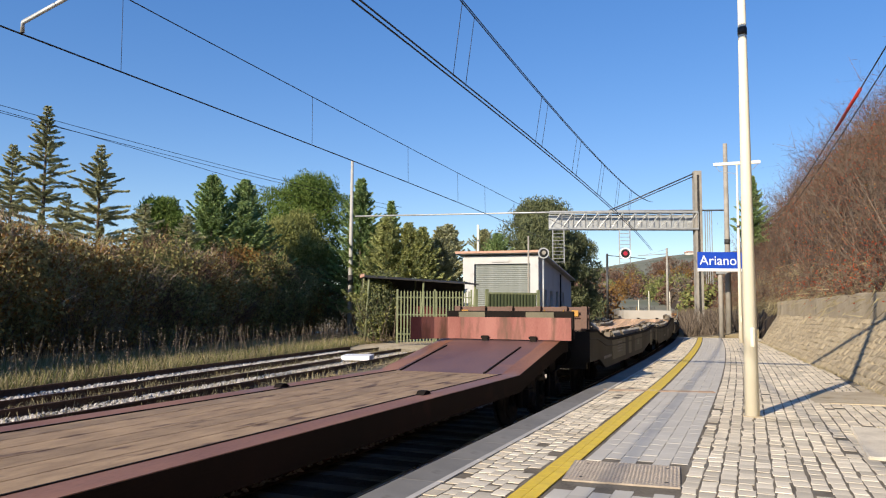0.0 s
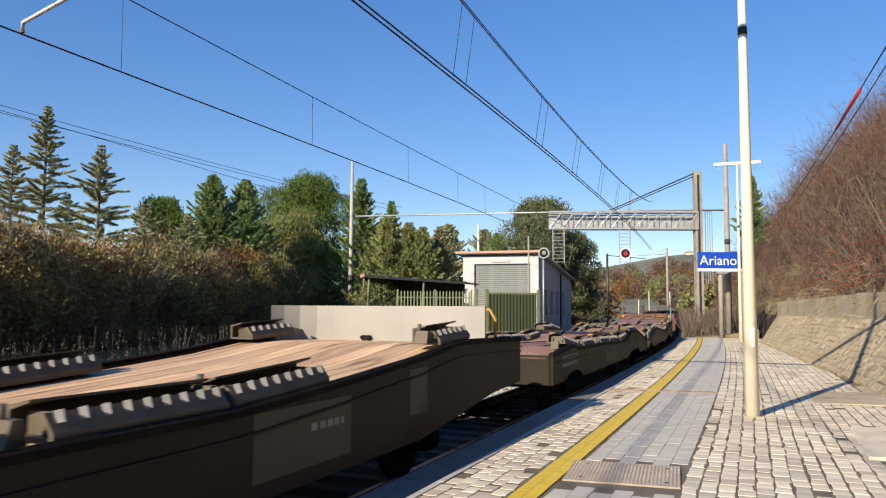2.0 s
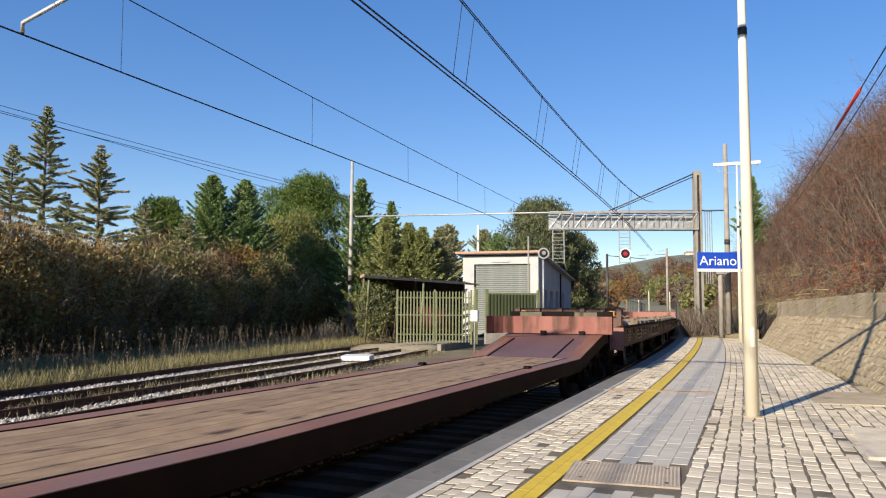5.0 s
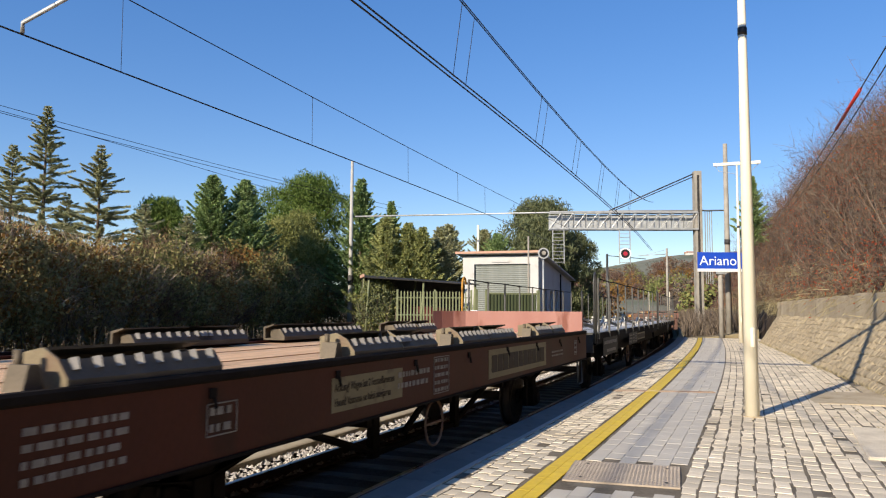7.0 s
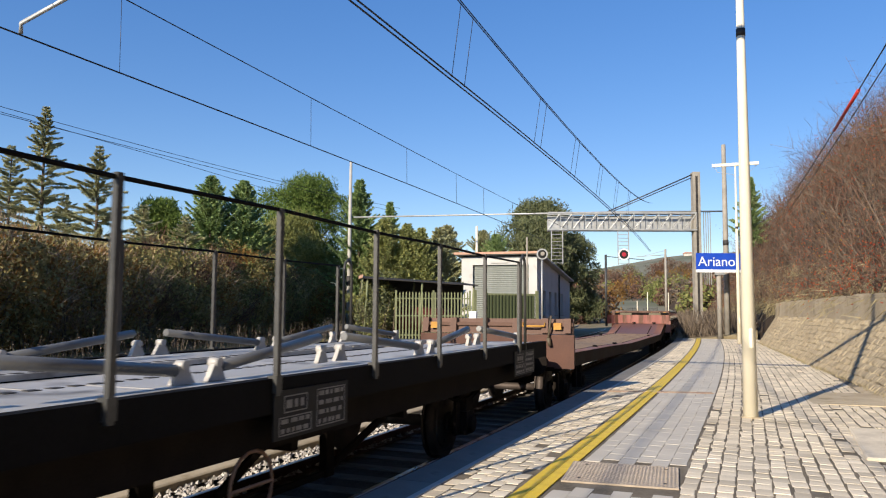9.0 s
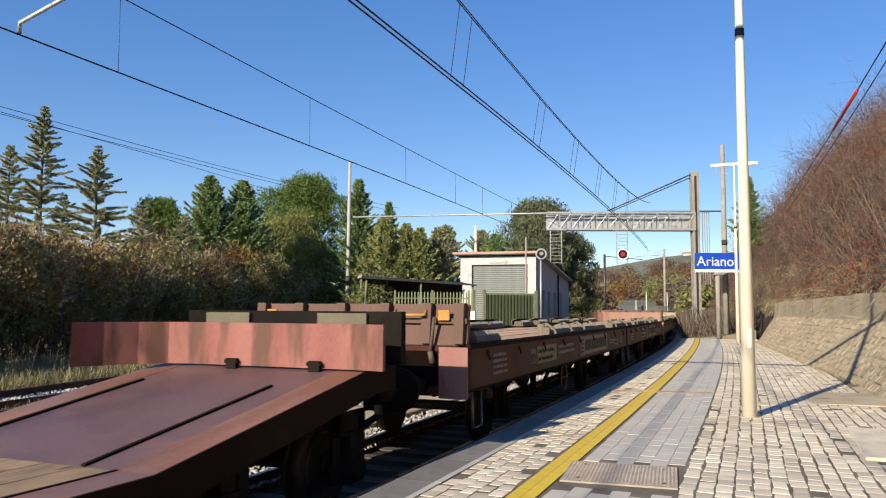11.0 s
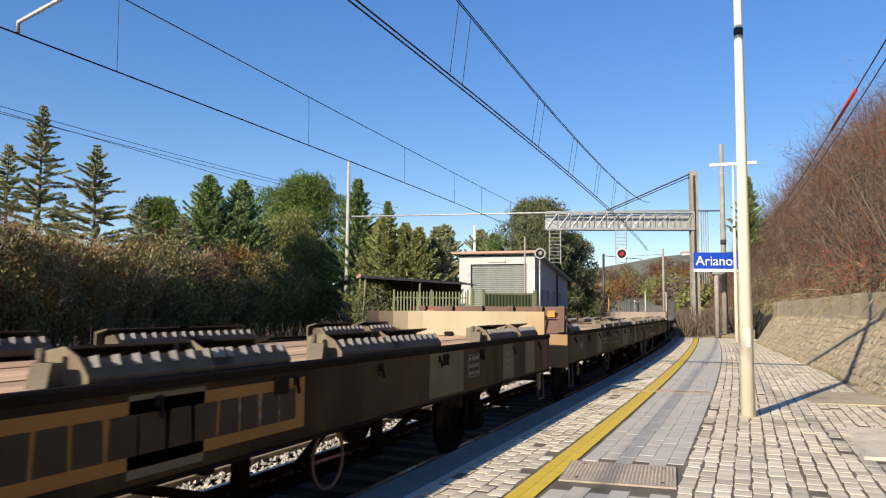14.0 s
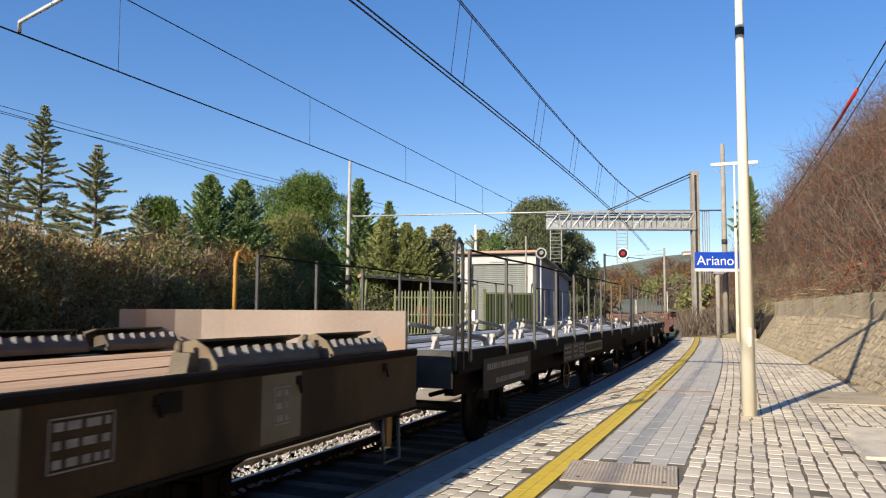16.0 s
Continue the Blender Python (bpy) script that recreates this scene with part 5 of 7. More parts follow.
broad_tree(-26.2, 51.0, 0.6, 7.2, 1.9, "needle2", 37, "dark bushy tree beside the mast", 12000)
broad_tree(-18.6, 69.6, 0.5, 11.2, 5.2, "cedar", 34, "large dark spreading cedar behind the building", 60000, 0.03, 0.15)
broad_tree(-15.8, 71.5, 0.5, 8.6, 3.2, "cedar", 35, "dark lower cedar beside the large one", 26000, 0.02, 0.14)


def far_woods():
    rng = np.random.default_rng(77)
    for mat, n, label in (("autumn", 60, "distant orange-brown autumn woods"), ("twig", 150, "distant bare brown woods"), ("twig_grey", 110, "distant bare grey woods"), ("olive", 50, "distant green trees")):
        pts = []
        for i in range(n):
            a, r = math.radians(rng.uniform(-1.0, 13)), 105 + 300 * rng.uniform(0, 1) ** 1.6
            if rng.random() < 0.3:
                a, r = math.radians(rng.uniform(38, 60)), rng.uniform(120, 300)
            x, y = -r * math.sin(a), r * math.cos(a)
            lx = along(-4.5, r)
            if abs(x - lx[0]) < 9:
                x += 14 if rng.random() < 0.5 else -14
            h = rng.uniform(3.0, 6.5)
            pts.append(crown(rng, 560, (x, y, terrain(x, y) + h * 0.5), (h * 0.55, h * 0.55, h * 0.55), 0.3, i))
        tagged(quads("far_woods", leaves(rng, np.concatenate(pts), 0.3), mat), label, "woods", kind="stuff")


far_woods()


def far_houses():
    rng = random.Random(4)
    for i in range(9):
        a, r = math.radians(rng.uniform(2.6, 5.6)), rng.uniform(520, 600)
        x, y = -r * math.sin(a), r * math.cos(a)
        w, h = rng.uniform(1.2, 2.2), rng.uniform(1.3, 2.2)
        th = thing("far_house", "tiny pale house on the distant hilltop", "house", m=pose(x, y, terrain(x, y) - 1, rz=rng.uniform(0, 60)), group="hilltop houses")
        part("wall", shape(box, -w, w, -2, 2, 0, h), "houses", th)
        part("roof", shape(prism, [(-2.3, h), (2.3, h), (0, h + 1.1)], -w - 0.4, w + 0.4, "x"), "brick", th)


far_houses()


def grass():
    rng = np.random.default_rng(9)
    n = 52000
    y = rng.uniform(2, 46, n)
    edge = np.array([siding_x("b", v) - 1.9 for v in y])
    x = edge - rng.uniform(0, 1, n) ** 1.4 * 6.0
    z = np.array([-0.58 + 0.0 * a for a in x])
    up = np.stack((rng.normal(0, 0.4, n), rng.normal(0, 0.4, n), np.ones(n)), 1)
    up /= np.linalg.norm(up, axis=1, keepdims=True)
    v = blades(rng, np.stack((x, y, z), 1), up, rng.uniform(0.12, 0.5, n), rng.uniform(0.006, 0.014, n))
    tagged(quads("dry_grass", v[: n * 2 // 3], "drygrass"), "tall dry yellow grass beside the sidings", "grass", kind="stuff")
    tagged(quads("green_grass", v[n * 2 // 3:], "greengrass"), "low green grass beside the sidings", "grass", kind="stuff")
    m = 6500
    y = rng.uniform(4, 34.5, m)
    k = rng.integers(0, 4, m)
    x = np.array([siding_x("d", b) + 0.4 * (j == 0) - 0.6 * (j == 1) - (siding_x("d", b) - siding_x("b", b) - 0.45) * (j == 2) - 1.8 * (j == 3) + c for b, j, c in zip(y, k, rng.normal(0, 0.26, m))])
    up = np.stack((rng.normal(0, 0.4, m), rng.normal(0, 0.4, m), np.ones(m)), 1)
    up /= np.linalg.norm(up, axis=1, keepdims=True)
    tagged(quads("siding_grass", blades(rng, np.stack((x, y, np.full(m, -0.6)), 1), up, rng.uniform(0.06, 0.24, m), rng.uniform(0.004, 0.008, m)), "drygrass"), "thin dry weeds between the siding rails", "grass", kind="stuff")
    # tall dead weeds before the shrubs
    w = 520
    y = rng.uniform(3, 40, w)
    x = np.array([siding_x("b", b) - 2.6 for b in y]) - rng.uniform(0, 2.2, w)
    base = np.stack((x, y, np.full(w, -0.6)), 1)
    up = np.stack((rng.normal(0, 0.16, w), rng.normal(0, 0.16, w), np.ones(w)), 1)
    ln = rng.uniform(0.5, 1.5, w)
    out = [blades(rng, base, up, ln, np.full(w, 0.008))]
    for i in range(9):
        at = base + up * (ln * rng.uniform(0.5, 1.0, w))[:, None]
        out.append(leaves(rng, at + rng.normal(0, 0.03, (w, 3)), 0.028))
    tagged(quads("dead_weeds", np.concatenate(out), "twig_grey"), "tall dead seed-headed weeds before the shrubs", "weeds", kind="stuff")
    # litter and weeds on the verge
    q = 1600
    s = rng.uniform(6, 17.5, q)
    x = rng.uniform(1.3, 3.2, q)
    p = np.stack((x, s, 0.03 + np.clip(x - 2.2, 0, 2) * 0.24), 1)
    tagged(quads("leaf_litter", leaves(rng, p[:350], 0.018), "drygrass"), "fallen dry leaves on the dirt verge", "leaf litter", kind="stuff")
    up = np.stack((rng.normal(0, 0.5, q), rng.normal(0, 0.5, q), np.ones(q)), 1)
    s = rng.uniform(8, 40, q)
    x = np.array([wall_foot(a) for a in s]) + rng.normal(0.0, 0.06, q)
    p = np.array([(*along(a, b)[:2], 0.0) for a, b in zip(x, s)])
    tagged(quads("foot_grass", blades(rng, p, up, rng.uniform(0.03, 0.12, q), np.full(q, 0.004)), "drygrass"), "dry grass along the wall's foot", "grass", kind="stuff")
    # scrub at the platform's end
    e = 9000
    s = rng.uniform(47, 110, e)
    x = rng.uniform(-2.6, 1.5, e)
    p = np.array([(*along(a, b)[:2], -0.1) for a, b in zip(x, s)])
    up = np.stack((rng.normal(0, 0.35, e), rng.normal(0, 0.35, e), np.ones(e)), 1)
    up /= np.linalg.norm(up, axis=1, keepdims=True)
    tagged(quads("end_scrub", blades(rng, p, up, rng.uniform(0.4, 2.0, e), rng.uniform(0.01, 0.03, e)), "twig_grey"), "dry brown scrub beyond the platform", "scrub", kind="stuff")


grass()


# ---- the train: units keyed along the line ----
UNITS, WHEELS = [], []
SPEED, WHEEL_R = 16.0, 0.44
FACE = Matrix(((0, 0, 1, 0), (1, 0, 0, 0), (0, 1, 0, 0), (0, 0, 0, 1)))      # writing on the platform side


def on_side(y, z, x=1.475):
    return Matrix.Translation((x, y, z)) @ FACE


MESHES = {}


def shared(name, key, build, material, parent, m, label=""):
    """A part whose mesh is made once and used by all units."""
    if (key, material) not in MESHES:
        bm = bmesh.new()
        build(bm)
        me = bpy.data.meshes.new(name)
        bm.to_mesh(me)
        bm.free()
        me.materials.append(M[material])
        MESHES[key, material] = me
    ob = new(name, MESHES[key, material])
    ob.parent, ob.matrix_basis = parent, m
    if label:
        ob["label"] = label
    return ob


def b_wheel(bm):
    rod(bm, (-0.065, 0, 0), (0.065, 0, 0), WHEEL_R, 28)
    rod(bm, (-0.09, 0, 0), (-0.065, 0, 0), WHEEL_R + 0.03, 28)
    rod(bm, (0.065, 0, 0), (0.08, 0, 0), WHEEL_R * 0.8, 24, WHEEL_R * 0.74)
    rod(bm, (0.08, 0, 0), (0.14, 0, 0), 0.13, 14)
    for i in range(5):
        a = i * 2 * math.pi / 5
        c = Vector((0.085, 0.24 * math.cos(a), 0.24 * math.sin(a)))
        rod(bm, c, c + Vector((0.012, 0, 0)), 0.035, 8)


def running_gear(th, ys):
    """Wheelsets with axle boxes and leaf springs."""
    for y in ys:
        ws = part("wheelset", shape(rod, (-0.98, 0, 0), (0.98, 0, 0), 0.075, 10), "tyre", th, m=pose(0, y, WHEEL_R))
        shared("wheel", "wheel", b_wheel, "tyre", ws, pose(0.75, 0, 0))
        shared("wheel", "wheel", b_wheel, "tyre", ws, pose(-0.75, 0, 0, rz=180))
        WHEELS.append((ws, y))
        for x in (-1.05, 1.05):
            shared("axle_box", "axlebox", lambda bm: (box(bm, -0.1, 0.1, -0.14, 0.14, -0.13, 0.16), rod(bm, (-0.1, 0, 0), (0.15, 0, 0), 0.1, 12)), "under", th, pose(x, y, WHEEL_R))

            def spring(bm):
                for i in range(6):
                    w = 0.62 - i * 0.09
                    prism(bm, [(-w, 0.1 - i * 0.016), (0, 0.0 - i * 0.016), (w, 0.1 - i * 0.016), (w, 0.114 - i * 0.016), (0, 0.014 - i * 0.016), (-w, 0.114 - i * 0.016)], -0.05, 0.05, "x")
                box(bm, -0.07, 0.07, -0.08, 0.08, -0.12, 0.04)
            shared("leaf_spring", "spring", spring, "under", th, pose(x, y, WHEEL_R + 0.28))
            shared("axle_guard", "guard", lambda bm: (box(bm, -0.02, 0.02, -0.3, -0.17, -0.12, 0.5), box(bm, -0.02, 0.02, 0.17, 0.3, -0.12, 0.5), box(bm, -0.02, 0.02, -0.3, 0.3, 0.3, 0.5)), "under", th, pose(x * 1.0, y, WHEEL_R))


def buffers(th, y, out):
    for x in (-0.875, 0.875):
        shared("buffer", "buffer%d" % out, lambda bm: (rod(bm, (0, 0, 0), (0, out * 0.35, 0), 0.11, 14), rod(bm, (0, out * 0.3, 0), (0, out * 0.55, 0), 0.07, 12), rod(bm, (0, out * 0.55, 0), (0, out * 0.6, 0), 0.24, 20)), "under", th, pose(x, y, 1.0))
    shared("coupling_hook", "hook%d" % out, lambda bm: (box(bm, -0.05, 0.05, min(0, out * 0.4), max(0, out * 0.4), -0.06, 0.06), box(bm, -0.03, 0.03, min(out * 0.3, out * 0.44), max(out * 0.3, out * 0.44), -0.4, 0.05)), "under", th, pose(0, y, 1.0))


def chock_body(n, ln):
    def make(bm):
        h = ln / 2
        prism(bm, [(-0.16, 0.0), (0.17, 0.0), (0.17, 0.05), (0.10, 0.145), (0.075, 0.14), (0.14, 0.045), (0.14, 0.025), (-0.13, 0.025), (-0.13, 0.15), (0.0, 0.19), (0.0, 0.205), (-0.16, 0.17)], -h, h)
        box(bm, -0.1, 0.1, -h + 0.08, -h + 0.12, 0.02, 0.14)
        box(bm, -0.1, 0.1, h - 0.12, h - 0.08, 0.02, 0.14)
    return make


def chock_teeth(n, ln):
    def make(bm):
        for i in range(n):
            y = -ln / 2 + (i + 0.5) * ln / n
            w = ln / n * 0.2
            v = [bm.verts.new(p) for p in ((0.132, y - w, 0.095), (0.132, y + w, 0.095), (0.1, y + w * 1.6, 0.152), (0.1, y - w * 0.6, 0.152), (0.16, y, 0.1), (0.125, y + w * 0.5, 0.16))]
            for f in ((0, 4, 5, 3), (4, 1, 2, 5), (0, 1, 4), (3, 5, 2), (0, 3, 2, 1)):
                bm.faces.new([v[k] for k in f])
        bmesh.ops.recalc_face_normals(bm, faces=bm.faces)
    return make


def chock(th, x, y, z, ln=1.25, yaw=0, tilt=0, top="", ends=False):
    n = max(5, int(ln * 7.5))
    c = shared("wheel_chock", "chock%.2f" % ln, chock_body(n, ln), "chock", th, pose(x, y, z, tilt, 0, yaw), "grey steel wheel chock")
    if ends:
        shared("end_plate", "chockend%.2f" % ln, lambda bm: prism(bm, [(-0.16, 0.0), (0.175, 0.0), (0.175, 0.055), (0.105, 0.15), (0.0, 0.205), (-0.16, 0.172)], -ln / 2 - 0.014, -ln / 2), "chockend", c, Matrix.Identity(4), "cream-painted end plate")
    tagged(shared("tooth_row", "teeth%.2f" % ln, chock_teeth(n, ln), "tooth", c, Matrix.Identity(4), "scuffed bright teeth"), kind="stuff")
    if top:
        shared("ridge", "ridge%.2f" % ln, lambda bm: box(bm, -0.15, -0.05, -ln * 0.4, ln * 0.36, 0.186, 0.212), top, c, Matrix.Identity(4), "orange-yellow ridge board")
    return c


def chock_row(th, spots, z, x=1.26, far=True, tilt=None, top="", ends=False):
    for k, (y, ln) in enumerate(spots):
        t = tilt(y) if tilt else 0
        chock(th, x, y, z(y) if callable(z) else z, ln, 0, t, top if k % 2 == 0 else "", ends)
        if far:
            chock(th, -x, y + 0.15, z(y) if callable(z) else z, ln, 0, t, top if k % 3 == 1 else "")
        shared("chock_bracket", "bracket", lambda bm: (prism(bm, [(-0.06, 0), (0.06, 0), (0.03, 0.13), (-0.03, 0.13)], -0.05, 0.09, "x"), rod(bm, (-0.02, 0, 0.1), (-0.02, 0, 0.2), 0.022, 8)), "chock", th, pose(x, y - ln / 2 - 0.13, z(y) if callable(z) else z))


def side_beam(th, L, material, lo=0.97, hi=1.46, posts=9):
    for sx in (1, -1):
        y0, y1 = -L / 2, L / 2
        prof = [(1.47, lo), (1.47, hi), (1.36, hi), (1.36, hi - 0.02), (1.455, hi - 0.02), (1.455, lo + 0.02), (1.38, lo + 0.02), (1.38, lo)]
        part("side_beam", shape(prism, [(sx * x, z) for x, z in prof], y0, y1), material, th)
        lip = part("top_rail", shape(prism, [(sx * x, z) for x, z in ((1.475, hi - 0.035), (1.49, hi - 0.02), (1.49, hi + 0.015), (1.475, hi + 0.03), (1.42, hi + 0.03), (1.42, hi))], y0 + 0.02, y1 - 0.02), "under", th, "dark worn upper rail")
        shared("foot_rail", "foot%.1f%d%.2f" % (L, sx, lo), lambda bm: box(bm, min(sx * 1.4, sx * 1.488), max(sx * 1.4, sx * 1.488), y0, y1, lo - 0.022, lo), "under", th, Matrix.Identity(4))
    for k in range(posts):
        y = -L / 2 + (k + 0.5) * L / posts
        shared("tie_hook", "tiehook", lambda bm: (box(bm, 0, 0.015, -0.03, 0.03, -0.03, 0.03), rod(bm, (0.02, 0, -0.02), (0.035, 0, -0.09), 0.012, 6)), "under", th, pose(1.47, y, hi - 0.1))
    shared("centre_sill", "sill%.1f" % L, lambda bm: (box(bm, -0.35, -0.2, -L / 2, L / 2, 0.95, 1.3), box(bm, 0.2, 0.35, -L / 2, L / 2, 0.95, 1.3), box(bm, -1.36, 1.36, -L / 2, -L / 2 + 0.12, 1.0, 1.4), box(bm, -1.36, 1.36, L / 2 - 0.12, L / 2, 1.0, 1.4)), "under", th, Matrix.Identity(4))


def plank_deck(th, L, z, material="wood", half=1.36, n=9):
    w = 2 * half / n
    for k in range(n):
        shared("deck_plank", "plank%.2f%.2f%d" % (L, w, k % 3), lambda bm: box(bm, -w / 2 + 0.006, w / 2 - 0.006, -L / 2 + 0.13, L / 2 - 0.13, -0.04 - 0.0, 0.0 + 0.004 * (k % 3)), material, th, pose(-half + (k + 0.5) * w, 0, z))


def under_truss(th, L):
    """Queen posts, rods and brake gear that show below the side beam."""
    for x in (-0.85, 0.85):
        for y in (-1.15, 1.15):
            shared("queen_post", "queenpost", lambda bm: box(bm, -0.04, 0.04, -0.07, 0.07, 0.35, 0.98), "under", th, pose(x, y, 0))
            shared("truss_rod", "trussrod%d" % (y > 0), lambda bm: rod(bm, (0, 0, 0.4), (0, y * 1.6, 0.95), 0.04, 6), "under", th, pose(x, y, 0))
        shared("tie_rod", "tierod", lambda bm: rod(bm, (0, -1.15, 0.38), (0, 1.15, 0.38), 0.03, 6), "under", th, pose(x, 0, 0))
        shared("brake_lever", "lever", lambda bm: rod(bm, (0, -0.4, 0.5), (0, 0.4, 0.9), 0.04, 6), "under", th, pose(x, 0, 0))
    shared("pull_rod", "pullrod%.1f" % L, lambda bm: rod(bm, (0.1, -L * 0.32, 0.62), (0.1, L * 0.32, 0.62), 0.035, 6), "under", th, Matrix.Identity(4))
    shared("brake_cylinder", "cylinder", lambda bm: (rod(bm, (-0.5, -0.5, 0.7), (-0.5, 0.6, 0.7), 0.2, 14), rod(bm, (-0.5, 0.6, 0.7), (-0.5, 0.68, 0.7), 0.23, 14)), "under", th, Matrix.Identity(4))
    for y in (-2.0, 0.0, 2.0):
        shared("cross_member", "crossmember", lambda bm: box(bm, -1.25, 1.25, -0.045, 0.045, 0.8, 0.97), "under", th, pose(0, y, 0))

    def wheel(bm):
        ring = [(0, 0.24 * math.cos(i * math.pi / 9), 0.24 * math.sin(i * math.pi / 9)) for i in range(19)]
        rods(bm, ring + [(0, 0.1, 0.0), (0, -0.1, 0.0), (0, -0.24, 0.0)], 0.015, 5)

    shared("brake_handwheel", "handwheel", wheel, "rustboard", th, pose(1.3, -0.6, 0.66), "rusty brake handwheel")


def step(th, y, material="tube"):
    shared("foot_step", "step", lambda bm: rods(bm, [(0, -0.16, 0.98), (0.02, -0.16, 0.5), (0.02, 0.16, 0.5), (0, 0.16, 0.98)], 0.018, 6), material, th, pose(1.43, y, 0), "bent steel foot step")


def bars(th, y, z, w, h, rows, material="chalk", frame_=False, seed=0):
    """Unreadable stencilled writing: rows of plain bars."""
    rng = random.Random(seed + int(y * 100))
    bm = bmesh.new()
    for r in range(rows):
        zz = z + h / 2 - (r + 0.5) * h / rows
        a = y - w / 2 + (0.03 if frame_ else 0)
        while a < y + w / 2 - 0.05:
            b = min(y + w / 2 - (0.03 if frame_ else 0), a + rng.uniform(0.03, 0.09))
            box(bm, 1.472, 1.476, a, b, zz - h / rows * 0.24, zz + h / rows * 0.24)
            a = b + rng.uniform(0.018, 0.035)
    if frame_:
        t = 0.008
        for a, b, c, d in ((y - w / 2, y + w / 2, z + h / 2 - t, z + h / 2), (y - w / 2, y + w / 2, z - h / 2, z - h / 2 + t), (y - w / 2, y - w / 2 + t, z - h / 2, z + h / 2), (y + w / 2 - t, y + w / 2, z - h / 2, z + h / 2)):
            box(bm, 1.472, 1.476, a, b, c, d)
    part("stencil", bm, material, th, "small white stencilled marks" if material == "chalk" else "dark stencilled marks")["kind"] = "stuff"


def panel(th, y, z, w, h, material, label="painted panel"):
    return part("painted_panel", shape(box, 1.462, 1.4735, y - w / 2, y + w / 2, z - h / 2, z + h / 2), material, th, label)


def name_plate(th, y, z, w, h, material, ink="ink"):
    """The owner's name board, its word drawn as plain blocks."""
    p = panel(th, y, z, w, h, material, "cream board with a word in heavy dark capitals")
    n = 11
    lw = w * 0.92 / n
    bm = bmesh.new()
    for i in range(n):
        a = y - w * 0.46 + i * lw
        k0, k1 = 0.02 + 0.07 * (i % 2), 0.96 - 0.06 * (i % 3)
        prism(bm, [(a + lw * 0.03, z - h * 0.3), (a + lw * 0.93, z - h * 0.3), (a + lw * k1, z + h * 0.3), (a + lw * k0, z + h * 0.3)], 1.4735, 1.477, "x")
    part("block_letters", bm, ink, p)


def flap(th, y, material, h=0.42, base=1.44, bend=0.8):
    """An end flap: a smooth low wall at a unit's end, curved towards the deck on its far side."""
    line = [(-1.43, y - bend), (-1.34, y - bend * 0.66), (-1.2, y - bend * 0.32), (-1.0, y - bend * 0.09), (-0.75, y), (1.05, y), (1.43, y - 0.06)]
    prof = line + [(x, q + 0.05) for x, q in reversed(line)]
    f = part("end_flap", shape(prism, prof, base, base + h, "z"), material, th, "low steel end flap")
    for x in (-0.25, 0.7):
        shared("flap_hinge", "hinge", lambda bm: (box(bm, -0.06, 0.06, -0.05, -0.004, -0.06, 0.05), rod(bm, (-0.08, -0.03, 0.02), (0.08, -0.03, 0.02), 0.02, 8)), "under", th, pose(x, y, base + 0.02))
    return f


def head_end(th, y, paint, flap_mat, edge="orange", h=0.46, corner=""):
    """The front of a two-unit wagon: head beam below, ribbed outer face of a flap above."""
    part("head_beam", shape(box, -1.47, 1.47, y, y + 0.1, 0.88, 1.46), paint, th)
    top = part("end_flap", shape(prism, [(y + 0.02, 1.47), (y + 0.09, 1.47), (y + 0.16, 1.47 + h), (y + 0.1, 1.47 + h + 0.02)], -1.45, 1.45, "x"), flap_mat, th, "raised end flap with outer ribs")
    for x in (-1.36, -0.8, -0.2, 0.4, 0.95, 1.36):
        shared("rib", "rib%.2f" % h, lambda bm: prism(bm, [(-0.05, 0.03), (0.03, 0.03), (0.1, h + 0.04), (0.0, h + 0.04)], -0.06, 0.06, "x"), flap_mat, top, pose(x, y, 1.46))
    shared("rail", "flaprail", lambda bm: box(bm, -1.45, 1.45, -0.04, 0.03, 0.0, 0.06), flap_mat, top, pose(0, y + 0.05, 1.47 + h * 0.55))
    shared("marker", "marker", lambda bm: box(bm, -0.07, 0.07, -0.012, 0.012, -0.06, 0.06), edge, th, pose(1.18, y - 0.02, 1.36 + h), "orange-yellow marker plate")
    shared("marker", "marker", lambda bm: box(bm, -0.07, 0.07, -0.012, 0.012, -0.06, 0.06), edge, th, pose(-1.18, y - 0.02, 1.36 + h), "orange-yellow marker plate")
    shared("grab_handle", "handle", lambda bm: rods(bm, [(-0.2, 0, 0.06), (-0.2, -0.07, 0), (0.2, -0.07, 0), (0.2, 0, 0.06)], 0.018, 6), "orange", th, pose(0.75, y, 1.36 + h), "bent orange handle")
    shared("latch", "latch", lambda bm: (rod(bm, (0.02, -0.05, 0.3), (-0.03, -0.05, -0.12), 0.02, 8), rod(bm, (-0.03, -0.05, -0.1), (0.0, -0.05, -0.24), 0.035, 8)), "chock", th, pose(1.05, y, 1.5))
    # corner colour is lighter than the sides, standing for the sun on it
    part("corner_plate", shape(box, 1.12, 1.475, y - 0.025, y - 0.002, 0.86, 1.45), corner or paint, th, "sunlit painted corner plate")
    buffers(th, y, -1)


def unit(name, u0, u1, label, category="railway wagon"):
    th = tagged(new(name), label, category, "train of empty flat wagons")
    UNITS.append((th, (u0 + u1) / 2))
    return th, u1 - u0


